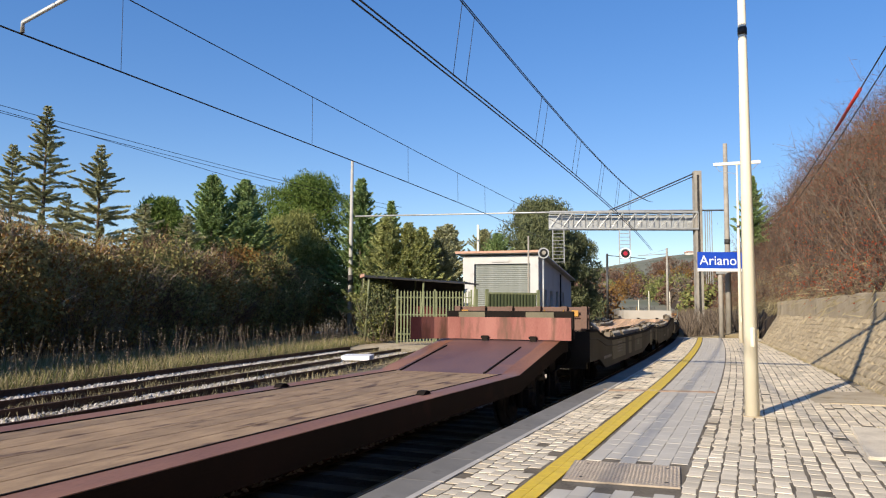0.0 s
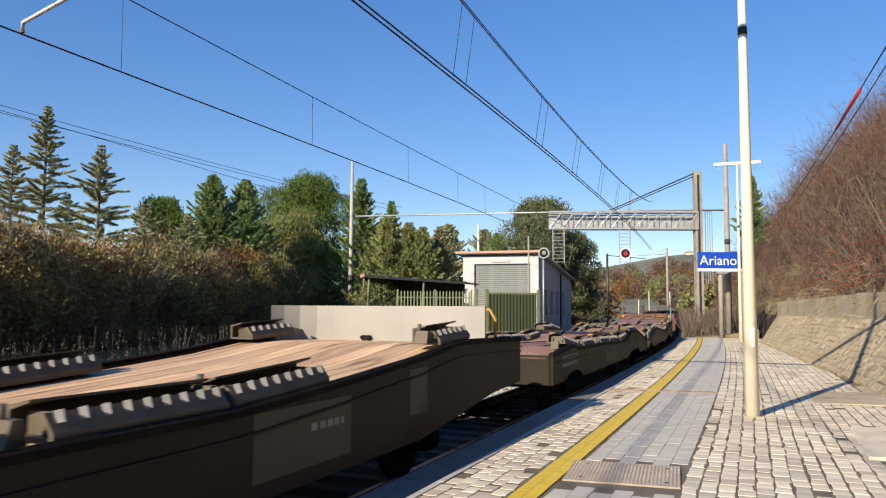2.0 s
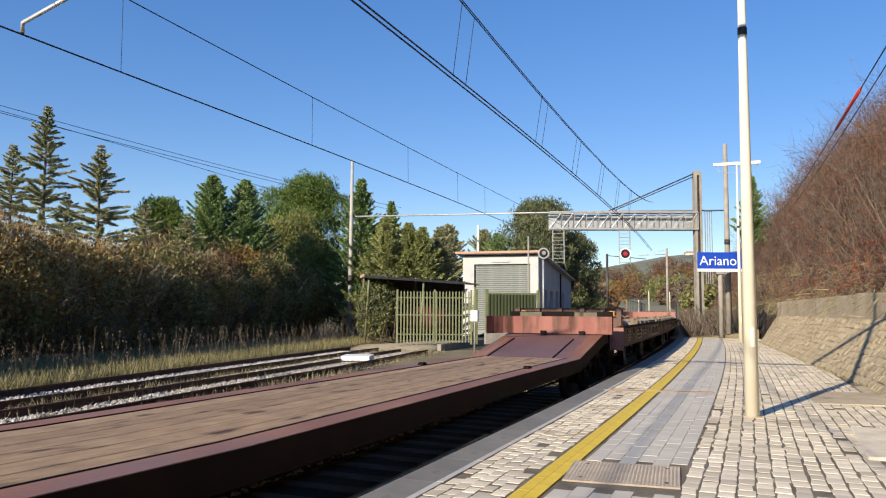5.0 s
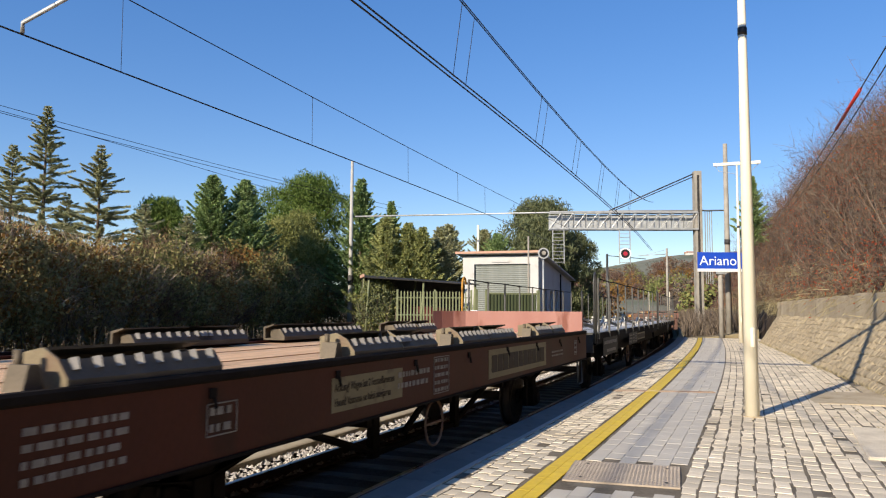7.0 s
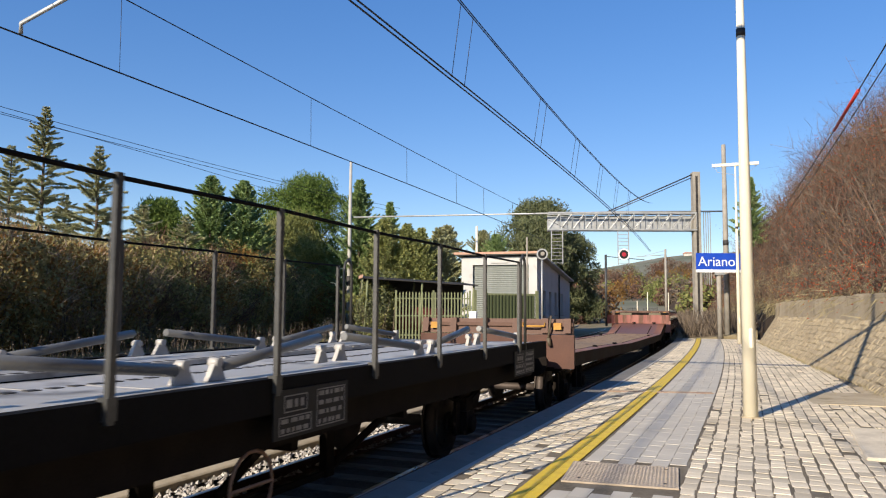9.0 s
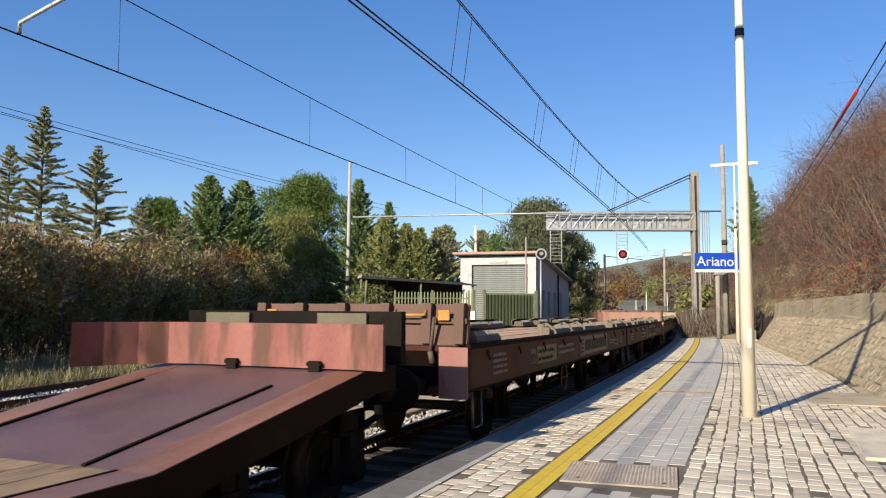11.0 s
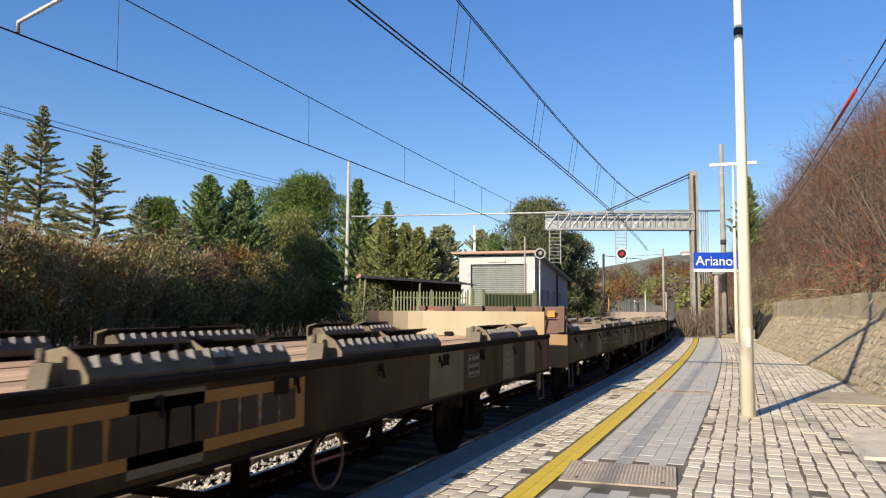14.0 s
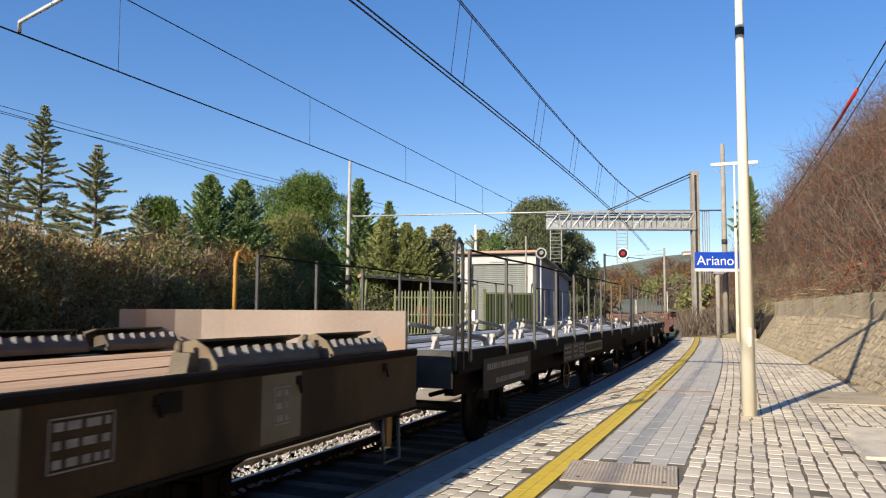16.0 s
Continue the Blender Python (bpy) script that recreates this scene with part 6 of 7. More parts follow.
def flat_unit(u0, u1, paint, style, front="", rear="", seed=0):
    """Plank-decked half of a two-unit car-carrying wagon."""
    words = {"tw": "rust-brown low flat wagon unit with plank deck and steel wheel chocks", "tan": "dirty tan flat wagon unit with plank deck and steel wheel chocks"}[paint]
    th, L = unit("flat_wagon_unit", u0, u1, words)
    running_gear(th, (-L / 2 + 2.6, L / 2 - 2.6))
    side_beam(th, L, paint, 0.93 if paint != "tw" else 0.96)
    plank_deck(th, L, 1.43)
    under_truss(th, L)
    h = -L / 2
    if style == "a":        # front half
        chock_row(th, [(h + 0.95, 0.95), (h + 5.2, 1.15), (h + 6.5, 1.0), (h + 7.85, 1.25), (h + 9.15, 1.1), (h + 12.0, 1.2)], 1.47, ends=True)
    else:
        chock_row(th, [(-h - 11.6, 1.15), (-h - 8.75, 1.15), (-h - 7.95, 0.85), (-h - 6.2, 1.15)] + ([(-h - 2.35, 1.2), (-h - 1.05, 0.95)] if paint == "tan" else [(-h - 3.0, 0.9), (-h - 2.05, 0.8)]) + ([(-h - 5.2, 1.15)] if seed in (8, 15) else []), 1.47, ends=True)
    if front:
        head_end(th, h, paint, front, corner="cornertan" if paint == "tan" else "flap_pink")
    else:
        part("head_beam", shape(box, -1.46, 1.46, h, h + 0.1, 0.9, 1.46), paint, th)
        shared("corner_post", "cpost", lambda bm: box(bm, -0.05, 0.05, -0.06, 0.06, -0.3, 0.2), paint, th, pose(1.3, h + 0.02, 1.4))
    if rear:
        flap(th, -h - 0.12, rear)
        buffers(th, -h, 1)
    step(th, -h - 0.5)
    step(th, h + 0.4)
    s = seed
    if paint == "tw":
        bars(th, h + 1.26, 1.2, 0.62, 0.3, 4, seed=s)
        if style == "a":
            text("load_stencil", "25 500kg", 0.11, "chalk", th, on_side(h + 2.74, 1.24), 0.78)
            text("load_stencil", "2 x 28.0 t", 0.11, "chalk", th, on_side(h + 2.74, 1.09), 0.78)
            text("brake_stencil", "KE-GP", 0.11, "chalk", th, on_side(h + 7.05, 1.05), 0.8)
            q = panel(th, h + 10.9, 1.14, 0.5, 0.13, "patch", "pale destination plate")
            text("destination", "Maschen Rbf", 0.085, "ink", q, on_side(h + 10.68, 1.115), 0.85)
        else:
            bars(th, h + 2.33, 1.2, 0.29, 0.2, 2, frame_=True, seed=s + 1)
        wy = h + (3.81 if style == "a" else 4.28)
        p = panel(th, wy, 1.2, 1.28, 0.27, "plate", "cream warning board with dark writing")
        for k, w in enumerate(("Achtung! Wagen hat 2 Feststellbremsen", "Huom! Vaunussa on kaksi ruuvijarrua")):
            text("warning_text", w, 0.095, "ink", p, on_side(wy - 0.6, 1.225 - 0.115 * k), 0.69)
        bars(th, h + (5.25 if style == "a" else 5.2), 1.22, 1.3 if style == "a" else 0.75, 0.2, 2, seed=s + 2)
        bars(th, h + (6.7 if style == "a" else 5.88), 1.2, 0.42, 0.38, 5, frame_=True, seed=s + 3)
        name_plate(th, L / 2 - (4.17 if seed == 7 else 4.57), 1.2, 2.82, 0.36, "plate")
        bars(th, L / 2 - 2.4, 1.17, 0.75, 0.12, 2, seed=s + 4)
        bars(th, L / 2 - 1.0, 1.2, 0.2, 0.26, 3, frame_=True, seed=s + 5)
    elif paint == "tan":
        panel(th, h + 3.5, 1.19, 0.6, 0.44, "patch", "pale repainted patch")
        bars(th, h + 4.3, 1.2, 0.7, 0.16, 2, seed=s)
        if style == "a":
            text("home_stencil", "RESIDENZA TORINO ORBASSANO", 0.085, "chalk", th, on_side(h + 5.45, 1.26), 0.8)
            text("home_stencil", "TRASPORTO MERCI VARIE", 0.085, "chalk", th, on_side(h + 5.5, 1.08), 0.8)
        panel(th, h + 7.75, 1.19, 1.0, 0.46, "patch", "pale repainted patch")
        bars(th, h + 8.6, 1.22, 0.4, 0.26, 3, frame_=True, seed=s + 1)
        bars(th, h + 1.3, 1.2, 0.35, 0.16, 1, frame_=True, seed=s + 2)
        if style == "b":
            name_plate(th, h + 3.6, 1.2, 2.6, 0.36, "ochre")
        panel(th, L / 2 - 2.3, 1.19, 0.48, 0.46, "patch", "pale repainted patch")
        bars(th, L / 2 - 2.3, 1.2, 0.2, 0.26, 3, frame_=True, seed=s + 7)
        if seed == 15:
            panel(th, L / 2 - 1.2, 1.19, 0.5, 0.46, "patch", "pale repainted patch")
            panel(th, L / 2 - 0.32, 1.2, 0.3, 0.42, "twdark", "rust-brown repainted patch")
        shared("reflector", "reflector", lambda bm: box(bm, -0.01, 0.012, -0.05, 0.05, -0.14, 0.14), "ochre", th, pose(1.44, L / 2 - 0.55, 0.78), "yellow hanging plate")
        for y in (h + 2.2, h + 4.6, h + 7.7, L / 2 - 3.4):
            part("recess", shape(box, 1.4735, 1.479, y - 0.09, y + 0.09, 1.28, 1.4), "under", th, "dark pocket in the side beam")
        shared("reflector", "reflector", lambda bm: box(bm, -0.01, 0.012, -0.05, 0.05, -0.14, 0.14), "plate", th, pose(1.44, h + 1.1, 0.78), "pale yellow hanging plate")
    return th


def stake_unit(u0, u1, front, rear, first=0.6, seed=0):
    """Black frame, bright deck panels, row of stakes joined by a top rod."""
    th, L = unit("stake_wagon_unit", u0, u1, "black flat wagon unit with bright deck and rows of steel stakes")
    h = -L / 2
    running_gear(th, (h + 2.7, -h - 2.7))
    for sx in (1, -1):
        part("side_beam", shape(prism, [(sx * x, z) for x, z in ((1.46, 1.16), (1.46, 1.4), (1.36, 1.4), (1.36, 1.37), (1.43, 1.37), (1.43, 1.19), (1.36, 1.19), (1.36, 1.16))], h, -h), "blackw", th)
        part("lower_beam", shape(box, min(sx * 1.18, sx * 1.3), max(sx * 1.18, sx * 1.3), h + 0.3, -h - 0.3, 0.88, 1.16), "under", th)
    under_truss(th, L)
    n = 5
    for k in range(n):
        a, b = h + 0.1 + k * (L - 0.2) / n, h + 0.1 + (k + 1) * (L - 0.2) / n - 0.03
        for x0, x1 in ((-1.34, -0.5), (0.5, 1.34)):
            part("deck_panel", shape(box, x0, x1, a, b, 1.34, 1.385), "lightdeck", th, "bright worn deck panel")
        part("deck_trough", shape(box, -0.5, 0.5, a, b, 1.26, 1.33), "lightdeck", th, "sunken deck trough")
    def slots(bm):
        for i in range(int(L / 0.16)):
            y = h + 0.3 + i * 0.16
            if y > -h - 0.3:
                break
            for x in (0.53, -0.6):
                box(bm, x, x + 0.07, y, y + 0.085, 1.37, 1.39)
    shared("slot_row", "slots%.1f" % L, slots, "dark", th, Matrix.Identity(4), "row of dark locking slots")["kind"] = "stuff"
    ys = [h + first + k * 1.47 for k in range(9)]
    for sx in (1, -1):
        for y in ys:
            shared("stake", "stake", lambda bm: (prism(bm, [(-0.018, -0.022), (0.018, -0.022), (0.018, 0.022), (-0.018, 0.022)], 1.28, 2.58, "z"), box(bm, -0.05, 0.022, -0.035, 0.035, 1.3, 1.42)), "stake", th, pose(sx * 1.47, y, 0, rz=0 if sx > 0 else 180))
        part("top_rod", shape(rods, [(sx * 1.47, y, 2.57 - 0.015 * (k % 2)) for k, y in enumerate(ys)], 0.014, 6), "blackw", th, "thin rod joining the stake tops")
        for y in [ys[0] - 0.3] + ([ys[-1] + 0.28] if rear else []):
            if front and sx < 0:
                shared("hooked_stanchion", "hookpost", lambda bm: rods(bm, [(0, 0, 1.2), (0, 0, 2.46), (0, 0.04, 2.57), (0, 0.12, 2.6), (0, 0.2, 2.56), (0, 0.24, 2.46)], 0.026, 8), "orange", th, pose(-1.45, y - 0.2, 0), "orange-yellow hooked end stanchion")
            else:
                shared("hoop", "hoop", lambda bm: rods(bm, [(0, -0.12, 1.2), (0, -0.12, 2.5), (0, -0.09, 2.62), (0, 0, 2.68), (0, 0.09, 2.62), (0, 0.12, 2.5), (0, 0.12, 1.2)], 0.022, 8), "stake", th, pose(sx * 1.45, y, 0), "hooped end stanchion")
    # folded support tubes on white brackets
    def rest(bm):
        rod(bm, (0, -0.72, 0.09), (0, 0.72, 0.24), 0.04, 10)

    def foot(bm):
        prism(bm, [(-0.1, 0), (0.1, 0), (0.035, 0.11), (-0.035, 0.11)], -0.02, 0.02, "x")
        rod(bm, (-0.04, 0, 0.12), (0.04, 0, 0.12), 0.034, 12)
    for k in range(7):
        y = h + 1.25 + k * (L - 2.5) / 6
        for sx in (1, -1):
            t = shared("support_tube", "tube", rest, "tube", th, pose(sx * 1.05, y, 1.39, rz=(4 if k % 2 else 176)), "folded grey support tube")
            shared("bracket", "tubefoot", foot, "lightdeck", t, pose(0, -0.78, -0.0), "white bracket")
            shared("bracket", "tubefoot", foot, "lightdeck", t, pose(0, 0.78, 0.02), "white bracket")
    if front:
        part("end_plate", shape(box, -1.4, 1.4, h - 0.06, h, 1.0, 1.42), "stake", th)
        shared("tail_marker", "tail", lambda bm: box(bm, -0.08, 0.08, -0.015, 0, -0.08, 0.08), "redlamp", th, pose(0.75, h - 0.062, 1.25), "red square marker")
        buffers(th, h, -1)
    if rear:
        buffers(th, -h, 1)
    if front:
        panel(th, h + 1.95, 1.08, 2.2, 0.4, "boardgrey", "dark grey number board with white writing")
        bars(th, h + 1.95, 1.17, 1.9, 0.16, 1, seed=seed)
        bars(th, h + 2.05, 0.98, 1.4, 0.14, 1, seed=seed + 1)
        panel(th, h + 6.25, 1.12, 1.92, 0.32, "boardgrey", "dark grey data board with framed tables")
        for y, w, rows in ((5.65, 0.6, 3), (6.35, 0.4, 3), (6.9, 0.44, 4)):
            bars(th, h + y, 1.12, w, 0.26, rows, frame_=True, seed=seed + rows)
        name_plate(th, h + 8.26, 1.13, 1.95, 0.2, "plate")
    else:
        for y, seed_ in ((6.8, seed), (12.5, seed + 5)):
            panel(th, h + y, 1.14, 1.02, 0.34, "boardgrey", "dark grey data board with framed tables")
            bars(th, h + y - 0.24, 1.21, 0.3, 0.12, 1, frame_=True, seed=seed_)
            bars(th, h + y - 0.24, 1.06, 0.42, 0.13, 2, frame_=True, seed=seed_ + 1)
            bars(th, h + y + 0.25, 1.14, 0.42, 0.28, 4, frame_=True, seed=seed_ + 2)
    return th


def swept(bm, ys, ring, z):
    """A ring of (x, dz) points carried along y at the height z(y)."""
    prev = first = None
    for y in ys:
        cur = [bm.verts.new((x, y, z(y) + dz)) for x, dz in ring]
        if prev:
            for i in range(len(ring)):
                bm.faces.new((prev[i], prev[(i + 1) % len(ring)], cur[(i + 1) % len(ring)], cur[i]))
        first, prev = first or cur, cur
    bm.faces.new(first[::-1])
    bm.faces.new(prev)
    bmesh.ops.recalc_face_normals(bm, faces=bm.faces)


def wavy_sides(th, L, top, low, paint, ys):
    """Side plates with a dipping upper edge and wheel arches below, and a dark bead on top."""
    for sx in (1, -1):
        bm = bmesh.new()
        prev = first = None
        for y in ys:
            cur = [bm.verts.new((sx * x, y, z)) for x, z in ((1.47, low(y)), (1.47, top(y)), (1.4, top(y) + 0.015), (1.4, low(y)))]
            if prev:
                for i in range(4):
                    bm.faces.new((prev[i], prev[(i + 1) % 4], cur[(i + 1) % 4], cur[i]))
            first, prev = first or cur, cur
        bm.faces.new(first[::-1])
        bm.faces.new(prev)
        bmesh.ops.recalc_face_normals(bm, faces=bm.faces)
        part("side_plate", bm, paint, th)
        part("top_bead", shape(swept, ys, [(sx * 1.49, -0.02), (sx * 1.49, 0.025), (sx * 1.46, 0.045), (sx * 1.4, 0.035), (sx * 1.4, -0.0)], top), "under", th)
        part("mid_bead", shape(swept, ys, [(sx * 1.468, -0.14), (sx * 1.486, -0.145), (sx * 1.486, -0.165), (sx * 1.468, -0.17)], top), paint, th)


def dip_unit(u0, u1, table, front="", rear="", seed=0):
    """Grey-brown plank-decked unit whose deck dips between its ends."""
    th, L = unit("dipped_deck_wagon_unit", u0, u1, "dark grey-brown dipped flat wagon unit with plank deck and chocks")
    h = -L / 2
    running_gear(th, (h + 2.4, -h - 2.4))
    ys = np.linspace(h, -h, 45)

    def top(y):
        return lerp(y - h, *table)
    wavy_sides(th, L, top, lambda y: lerp(y - h, (0, 1.2, 2.0, L - 3.4, L - 1.2, L), (0.84, 0.84, 0.6, 0.6, 0.84, 0.88)), "greyw", ys)
    for k in range(9):
        x = -1.36 + (k + 0.5) * 2.72 / 9
        part("deck_plank", shape(swept, ys, [(x - 0.145, -0.06), (x + 0.145, -0.06), (x + 0.145, -0.025), (x - 0.145, -0.025)], top), "wood", th)

    def tilt(y):
        return math.degrees(math.atan((top(y + 0.2) - top(y - 0.2)) / 0.4))
    if front:
        head_end(th, h, "greyw", front)
        spots = [(h + 1.1, 0.9), (h + 4.2, 1.15), (h + 5.9, 1.2), (h + 7.2, 1.2), (h + 8.5, 1.15), (h + 10.6, 1.0), (h + 12.0, 1.1)]
    else:
        spots = [(h + 0.9, 1.2), (h + 2.7, 1.2), (h + 5.2, 1.2), (h + 6.9, 1.3), (h + 8.2, 1.15), (-h - 2.4, 0.9)]
    chock_row(th, spots, lambda y: top(y) + 0.02, 1.26, True, tilt)
    if rear:
        flap(th, -h - 1.35, rear, 0.46, 1.46, 0.5)
        part("end_platform", shape(box, -1.4, 1.4, -h - 1.2, -h, 1.36, 1.42), "under", th)
        shared("end_handrail", "endrail", lambda bm: rods(bm, [(0, 0, 1.3), (0, 0, 1.75), (-0.08, 0, 1.88), (-0.3, 0, 1.88)], 0.022, 6), "orange", th, pose(1.4, -h - 0.9, 0), "yellow end handrail")
        buffers(th, -h, 1)
    part("sill", shape(box, -0.3, 0.3, h, -h, 0.7, 1.0), "under", th)
    part("cross_plate", shape(box, -1.4, 1.4, h + 0.02, h + 0.1, 0.7, top(h) - 0.03), "greyw", th)
    part("cross_plate", shape(box, -1.4, 1.4, -h - 0.1, -h - 0.02, 0.9, top(-h) - 0.03), "greyw", th)
    if front:
        panel(th, h + 4.15, 0.95, 2.30, 0.46, "patch", "pale grey owner's board with small writing")
        bars(th, h + 4.30, 0.99, 0.9, 0.3, 4, seed=seed)
        bars(th, h + 2.3, 0.84, 1.1, 0.13, 1, seed=seed + 1)
        panel(th, h + 6.26, 0.95, 0.59, 0.46, "patch", "pale patch")
        panel(th, h + 8.21, 0.95, 1.89, 0.46, "olivew", "paler repainted panel")
        bars(th, h + 8.21, 0.98, 0.5, 0.2, 3, seed=seed + 2)
        panel(th, h + 11.9, 0.98, 0.55, 0.5, "patch", "pale patch")
    else:
        panel(th, h + 0.9, 0.95, 0.35, 0.52, "patch", "pale patch")
        part("coupling_cover", shape(box, 0.55, 1.3, h - 0.1, h - 0.05, 0.72, 0.84), "cornertan", th, "bent tan coupling cover")
        panel(th, h + 8.4, 0.95, 1.3, 0.46, "olivew", "paler repainted panel")
        bars(th, h + 8.7, 1.0, 0.5, 0.12, 1, seed=seed)
        panel(th, h + 10.4, 1.08, 0.42, 0.44, "olivew", "paler repainted panel")
        bars(th, h + 6.0, 0.85, 0.8, 0.08, 1, seed=seed + 1)
    return th


def rib_unit(u0, u1, front, table, seed=0):
    """Olive-grey unit with stepped sides and two ribbed lanes on its dipping deck."""
    th, L = unit("ribbed_deck_wagon_unit", u0, u1, "olive-grey low wagon unit with ribbed purple-brown wheel lanes")
    h = -L / 2
    running_gear(th, (h + 2.4, -h - 2.6))
    ys = np.linspace(h, -h, 47)

    def top(y):
        return lerp(y - h, *table)
    wavy_sides(th, L, top, lambda y: lerp(y - h, (0, 0.9, 1.5, 2.2, 2.5, L * 0.6, L - 4.2, L - 3.6, L - 2.0, L - 1.5, L), (0.66, 0.66, 0.8, 0.78, 0.62, 0.62, 0.62, 0.78, 0.78, 0.62, 0.66)), "olivedark" if front else "olivew", ys)
    for x0, x1 in ((-1.36, -0.5), (0.5, 1.36)):
        part("wheel_lane", shape(swept, ys, [(x0, -0.06), (x1, -0.06), (x1, -0.028), (x0, -0.028)], top), "ribdeck", th, "purple-brown ribbed wheel lane")
        ribs = bmesh.new()
        yy = h + 0.2
        while yy < -h - 0.2:
            prism(ribs, [(yy - 0.022, top(yy - 0.022) - 0.029), (yy + 0.022, top(yy + 0.022) - 0.029), (yy + 0.01, top(yy) - 0.02), (yy - 0.01, top(yy) - 0.02)], x0 + 0.02, x1 - 0.02, "x")
            yy += 0.14
        part("lane_ribs", ribs, "ribdeck", th, "low pressed cross ribs")["kind"] = "stuff"
        studs = bmesh.new()
        yy, row = h + 0.2, 0
        while yy < -h - 0.2:
            for k in range(7):
                x = x0 + 0.08 + (k + 0.5 * (row % 2)) * 0.11
                z = top(yy) - 0.022
                v = [studs.verts.new(p) for p in ((x - 0.022, yy - 0.014, z), (x + 0.022, yy - 0.014, z), (x + 0.022, yy + 0.014, z), (x - 0.022, yy + 0.014, z), (x, yy, z + 0.014))]
                for i in range(4):
                    studs.faces.new((v[i], v[(i + 1) % 4], v[4]))
            yy, row = yy + 0.14, row + 1
        part("grip_studs", studs, "patch", th, "small worn grip studs")["kind"] = "stuff"
    part("centre_plate", shape(swept, ys, [(-0.42, -0.2), (0.42, -0.2), (0.42, -0.02), (-0.42, -0.02)], top), "rustdeck", th, "smooth brown centre plate")
    for x in (-0.46, 0.46):
        def strip_teeth(bm):
            yy = h + 0.3
            while yy < -h - 0.3:
                box(bm, x - 0.02, x + 0.02, yy, yy + 0.09, top(yy) - 0.06, top(yy + 0.05) - 0.006)
                yy += 0.2
        ob = part("toothed_strip", shape(strip_teeth), "under", th)
        ob["kind"] = "stuff"

    def tilt(y):
        return math.degrees(math.atan((top(y + 0.2) - top(y - 0.2)) / 0.4))
    chock_row(th, [(h + 1.9, 1.4), (h + 3.6, 1.15), (h + 5.6, 1.2), (h + 7.0, 1.2), (h + 8.7, 1.3), (h + 10.3, 1.3), (-h - 1.9, 1.3)], lambda y: top(y) + 0.01, 1.24, True, tilt, "orange")
    part("sill", shape(box, -0.3, 0.3, h, -h, 0.6, 0.85), "under", th)
    # front plates are coloured dark for the shade of the wagon ahead
    part("cross_plate", shape(box, -1.44, 1.44, h, h + 0.08, 0.66, top(h)), "olivedark", th)
    part("cross_plate", shape(box, -1.4, 1.4, -h - 0.08, -h, 0.8, top(-h) - 0.02), "greyw", th)
    if front:
        cb = shape(box, -0.48, -0.08, h + 0.1, h + 0.4, 1.14, 1.68)
        bevel(cb, 0.015)
        cb = part("control_box", cb, "under", th, "tall dark equipment box")
        part("box_lid", shape(box, -0.51, -0.04, h + 0.07, h + 0.43, 1.68, 1.74), "greyw", cb, "overhanging steel lid")
        part("box_door", shape(box, -0.44, -0.12, h + 0.085, h + 0.1, 1.2, 1.62), "greyw", cb)
        part("box_post", shape(box, -0.62, -0.52, h + 0.1, h + 0.25, 1.05, 1.7), "patch", th, "pale post beside the box")
        part("nose_panel", shape(box, -1.0, -0.1, h - 0.02, h, 0.7, 1.12), "olivedark", th, "olive-brown nose panel, dark for the shade of the wagon ahead")
        bars(th, h + 1.35, 1.0, 1.3, 0.26, 2, seed=seed)
        panel(th, h + 6.0, 0.86, 1.6, 0.3, "patchdark", "paler panel")
    else:
        bars(th, h + 3.0, 0.86, 0.5, 0.24, 3, frame_=True, seed=seed)
        panel(th, h + 0.7, 0.95, 0.7, 0.44, "greenpaint", "faded grey-green panel")
        bars(th, h + 7.4, 0.82, 0.5, 0.16, 2, seed=seed + 4)
        part("roundel", shape(rod, (1.472, h + 11.85, 0.92), (1.478, h + 11.85, 0.92), 0.15, 20), "patch", th, "pale round badge")
        shared("hoop", "greenhoop", lambda bm: rods(bm, [(0, -0.1, 1.3), (0, -0.1, 1.95), (0, -0.05, 2.06), (0, 0.05, 2.06), (0, 0.1, 1.95), (0, 0.1, 1.3)], 0.026, 8), "greenpaint", th, pose(1.42, -h - 0.3, 0), "green hooped handrail")
        for x0, x1 in ((-1.35, -0.1), (0.05, 1.1)):
            part("bridge_plate", shape(prism, [(-h - 2.0, top(-h - 2) + 0.02), (-h - 0.2, 1.44), (-h - 0.2, 1.46), (-h - 2.0, top(-h - 2) + 0.05)], x0, x1, "x"), "ribdeck", th, "raised bridging plate")
        buffers(th, -h, 1)
    return th


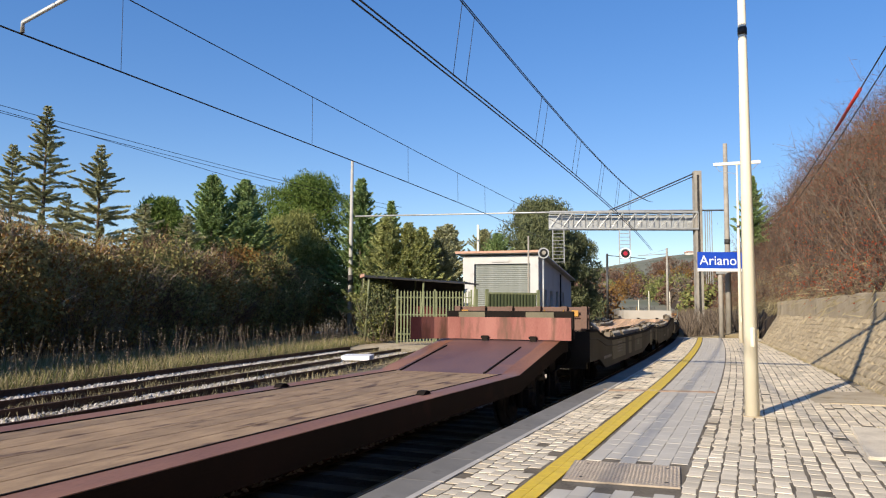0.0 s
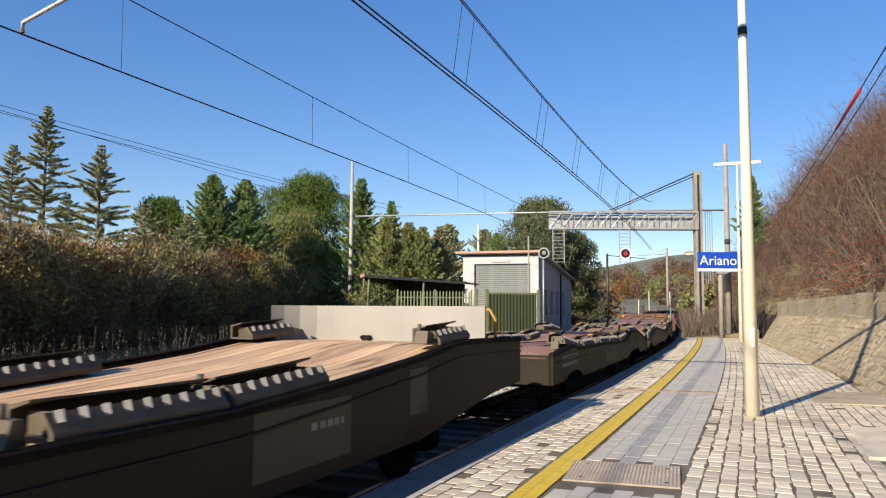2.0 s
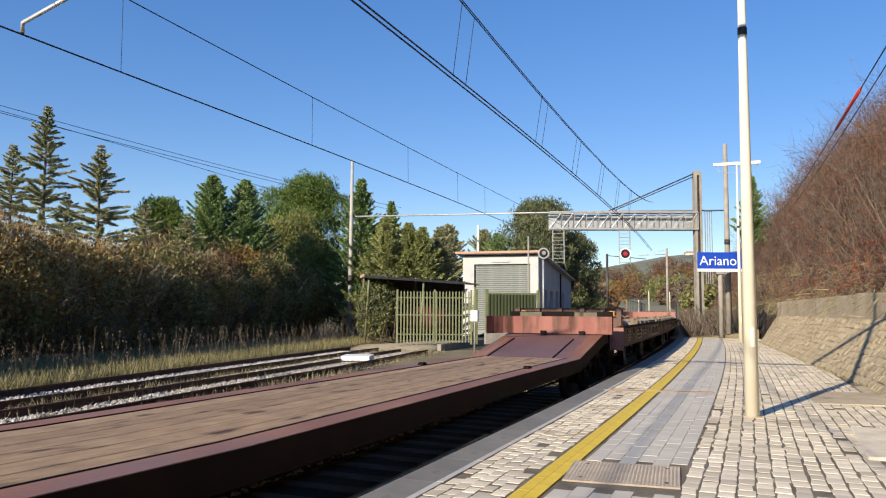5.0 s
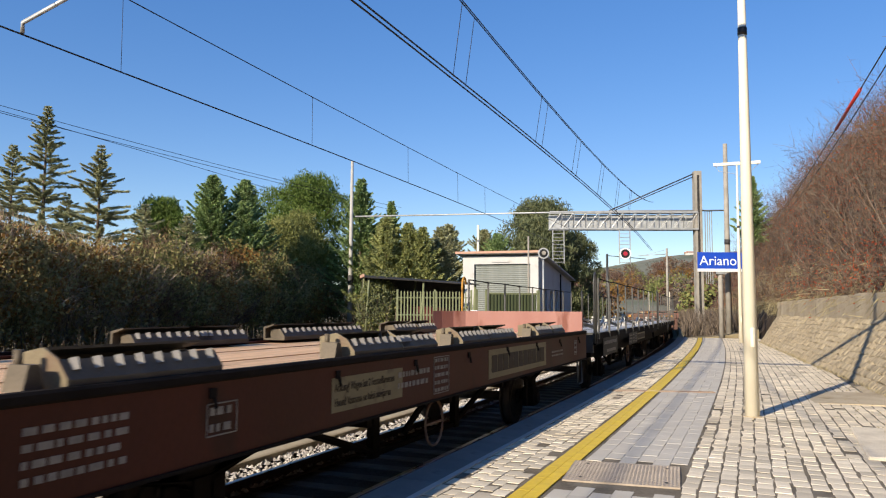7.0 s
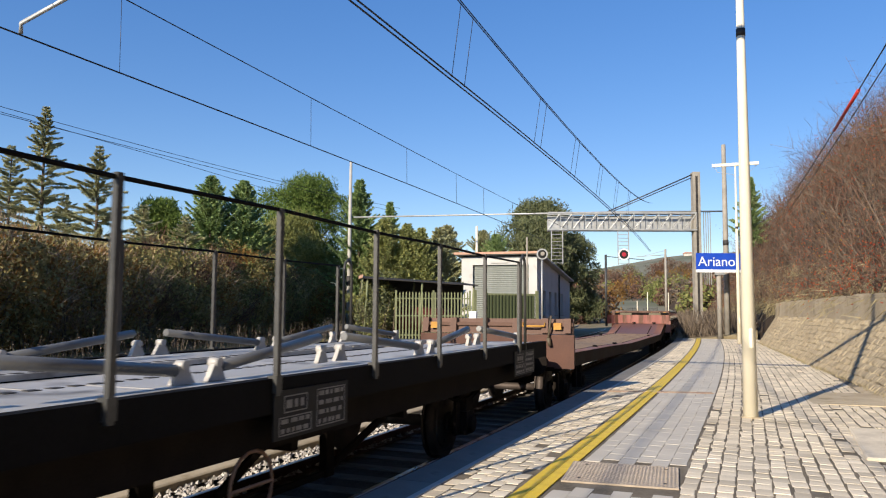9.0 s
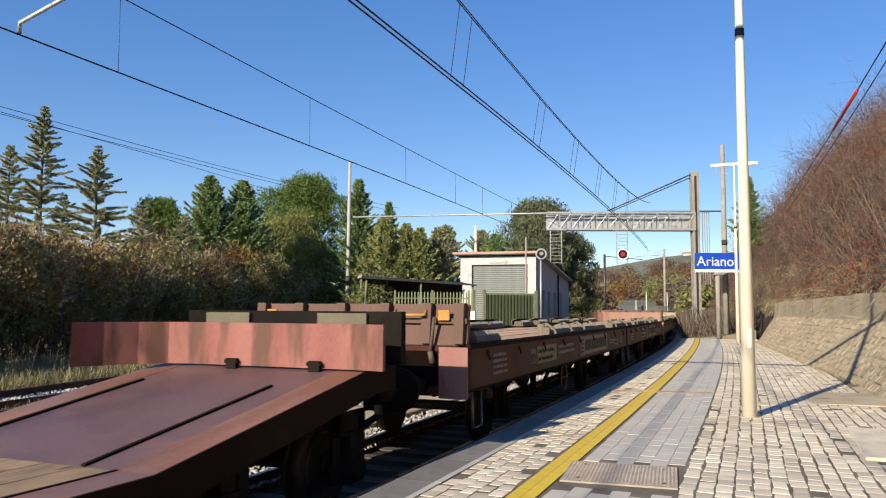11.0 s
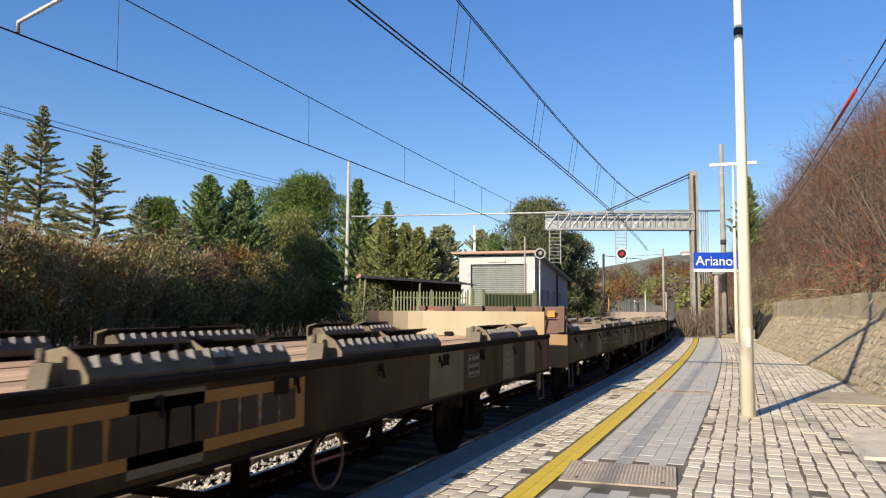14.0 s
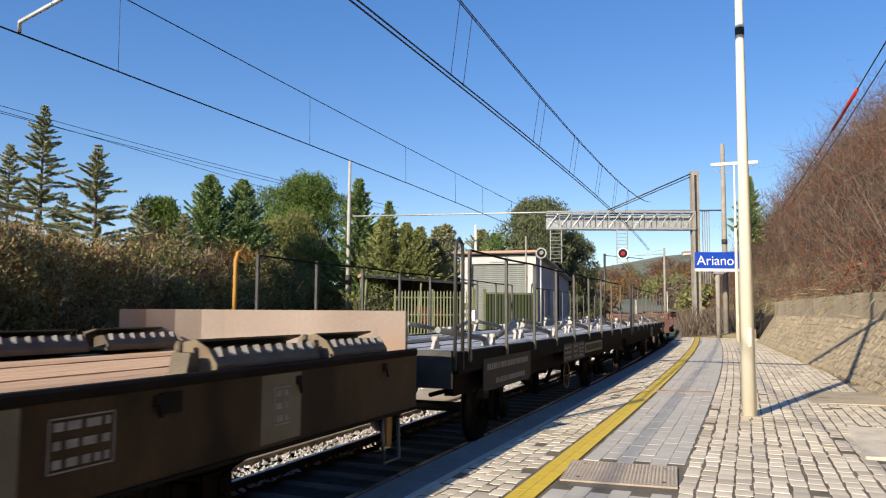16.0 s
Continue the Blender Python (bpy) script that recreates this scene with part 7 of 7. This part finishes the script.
def ramp_wagon(u0, u1, deck_flap, seed=0):
    """Long low deck that ramps up to a flap at its far end."""
    th, L = unit("low_ramp_wagon", u0, u1, "rust-red low-deck wagon with a ramp up to its end flap")
    h, half = -L / 2, 1.2
    running_gear(th, (h + 0.8, h + 2.6, -h - 2.6, -h - 0.8))
    table = ((1.3, 6, 11, L - 3.4, L - 0.5, L), (1.07, 1.0, 0.9, 0.88, 1.34, 1.34))

    def top(y):
        return lerp(y - h, *table)
    ys = [h + v for v in (1.3, 3.5, 6, 8.5, 11, 14, L - 5.5, L - 3.4, L - 2.4, L - 1.4, L - 0.5, L - 0.1)]
    for sx in (1, -1):
        # the side's shade is put into this beam's colour
        part("side_beam", shape(swept, ys, [(sx * half, 0.0), (sx * half, -0.26), (sx * (half - 0.07), -0.26), (sx * (half - 0.07), 0.0)], top), "rampside_shaded", th, "rusty brown side beam, darkened for its shaded side")
        part("deck_margin", shape(swept, ys, [(sx * half * 0.995, 0.006), (sx * (half - 0.3), 0.006), (sx * (half - 0.3), -0.05), (sx * half * 0.995, -0.05)], top), "rustdeck", th, "red-brown steel deck margin")
    k, inner = 6, half - 0.3
    flat = [y for y in ys if y <= -h - 3.4 + 1e-6]
    for i in range(k):
        a, b = -inner + i * 2 * inner / k + 0.006, -inner + (i + 1) * 2 * inner / k - 0.006
        part("deck_plank", shape(swept, flat, [(a, 0.003), (a, -0.05), (b, -0.05), (b, 0.003)], top), "oldwood", th)
    ramp = [y for y in ys if y >= -h - 3.4 - 1e-6]
    part("ramp_plate", shape(swept, ramp, [(-inner, 0.003), (-inner, -0.05), (inner, -0.05), (inner, 0.003)], top), "purpledeck", th, "purple-brown ramp plate")
    for x in (-0.82, 0.62):
        part("guide_strip", shape(swept, [y for y in ramp[:-2]], [(x - 0.015, 0.02), (x - 0.015, 0.0), (x + 0.015, 0.0), (x + 0.015, 0.02)], top), "under", th)
    for x in (-inner, inner):
        part("deck_seam", shape(swept, flat, [(x - 0.012, 0.012), (x - 0.012, 0.0), (x + 0.012, 0.0), (x + 0.012, 0.012)], top), "under", th)
    for y in (h + 5.5, h + 9.0, -h - 6.5):
        for x in (-1.0, 0.95):
            shared("lashing_eye", "eye", lambda bm: prism(bm, [(-0.12, 0), (0.12, 0), (0.05, 0.05), (-0.05, 0.05)], -0.05, 0.05, "x"), "under", th, pose(x, y, top(y)))
    flap(th, -h - 0.8, deck_flap, 0.42, 1.32, 0.9)
    part("rear_ridge", shape(box, -1.25, 1.35, -h - 0.3, -h - 0.2, 1.34, 1.86), "under", th, "dark brown rear ridge behind the flap")
    for x in (-0.7, 0.7):
        part("pale_pad", shape(box, x - 0.28, x + 0.28, -h - 0.34, -h - 0.305, 1.72, 1.84), "patch", th, "pale pad with a catch")
    part("head_block", shape(box, -1.2, 1.2, h + 0.15, h + 1.28, 0.8, 1.2), "under", th)
    head_end(th, h, "twdark", "flap_brown", "orange", 0.25)
    buffers(th, -h, 1)
    part("sill", shape(box, -0.3, 0.3, h + 1, -h - 0.2, 0.45, 0.62), "under", th)
    return th


ramp_wagon(-10.8, 14.6, "flap_red", 1)
dip_unit(15.25, 28.15, ((0, 0.9, 2.2, 3.5, 10.5, 12.9), (1.46, 1.44, 1.24, 1.2, 1.22, 1.34)), "flap_brown", "", 2)
dip_unit(28.4, 42.3, ((0, 3, 7.6, 9.0, 10.4, 11.5, 14.2), (1.28, 1.2, 1.2, 1.28, 1.38, 1.5, 1.46)), "", "flap_grey", 3)
rib_unit(44.1, 57.3, True, ((0, 1.6, 2.3, 4.7, 8.0, 9.0, 9.6, 11.2, 12.3, 13.2), (1.14, 1.23, 1.15, 1.14, 1.07, 1.12, 1.3, 1.26, 1.1, 0.96)), 4)
rib_unit(57.5, 72.2, False, ((0, 1.0, 1.7, 2.9, 4.0, 5.2, 6.7, 9.0, 10.4, 11.1, 11.9, 12.8, 13.6, 14.2, 14.7), (0.96, 0.9, 1.0, 1.14, 1.22, 1.2, 1.1, 1.0, 1.0, 1.1, 1.2, 1.24, 1.28, 1.33, 1.38)), 5)
ramp_wagon(73.5, 99.0, "flap_red", 6)
flat_unit(100.0, 113.2, "tw", "a", "flap_brown", "", 7)
flat_unit(113.5, 126.9, "tw", "b", "", "flap_pink", 8)
stake_unit(128.0, 141.8, True, False, 0.28, 9)
stake_unit(142.1, 155.9, False, True, 0.44, 10)
ramp_wagon(157.4, 183.0, "flap_red", 11)
flat_unit(184.2, 197.0, "tw", "a", "flap_brown", "", 12)
flat_unit(197.3, 209.8, "tw", "b", "", "flap_rust", 13)
flat_unit(211.0, 223.6, "tan", "a", "flap_brown", "", 14)
flat_unit(223.9, 236.2, "tan", "b", "", "flap_tan", 15)
flat_unit(237.5, 249.9, "tan", "a", "flap_brown", "", 16)
flat_unit(250.2, 262.8, "tan", "b", "", "flap_worn", 17)
stake_unit(263.9, 277.7, True, False, 0.35, 18)
stake_unit(278.0, 291.8, False, True, 0.6, 19)
ramp_wagon(293.5, 318.9, "flap_red", 20)

lay_setts()


def motions():
    """The train rolls towards the camera and past it at an even pace."""
    for th, u in UNITS:
        rows = []
        for i in range(33):
            t = i * 0.5
            px, py, a = along(TRACK_X, u - SPEED * t)
            rows.append((t, pose(px, py, RAIL_Z, rz=math.degrees(a))))
        walk(th, rows)
    turn = math.degrees(SPEED / WHEEL_R)
    for ws, y in WHEELS:
        walk(ws, [(k / 30, pose(0, y, WHEEL_R, rx=(turn * k / 30) % 360)) for k in range(481)])


motions()
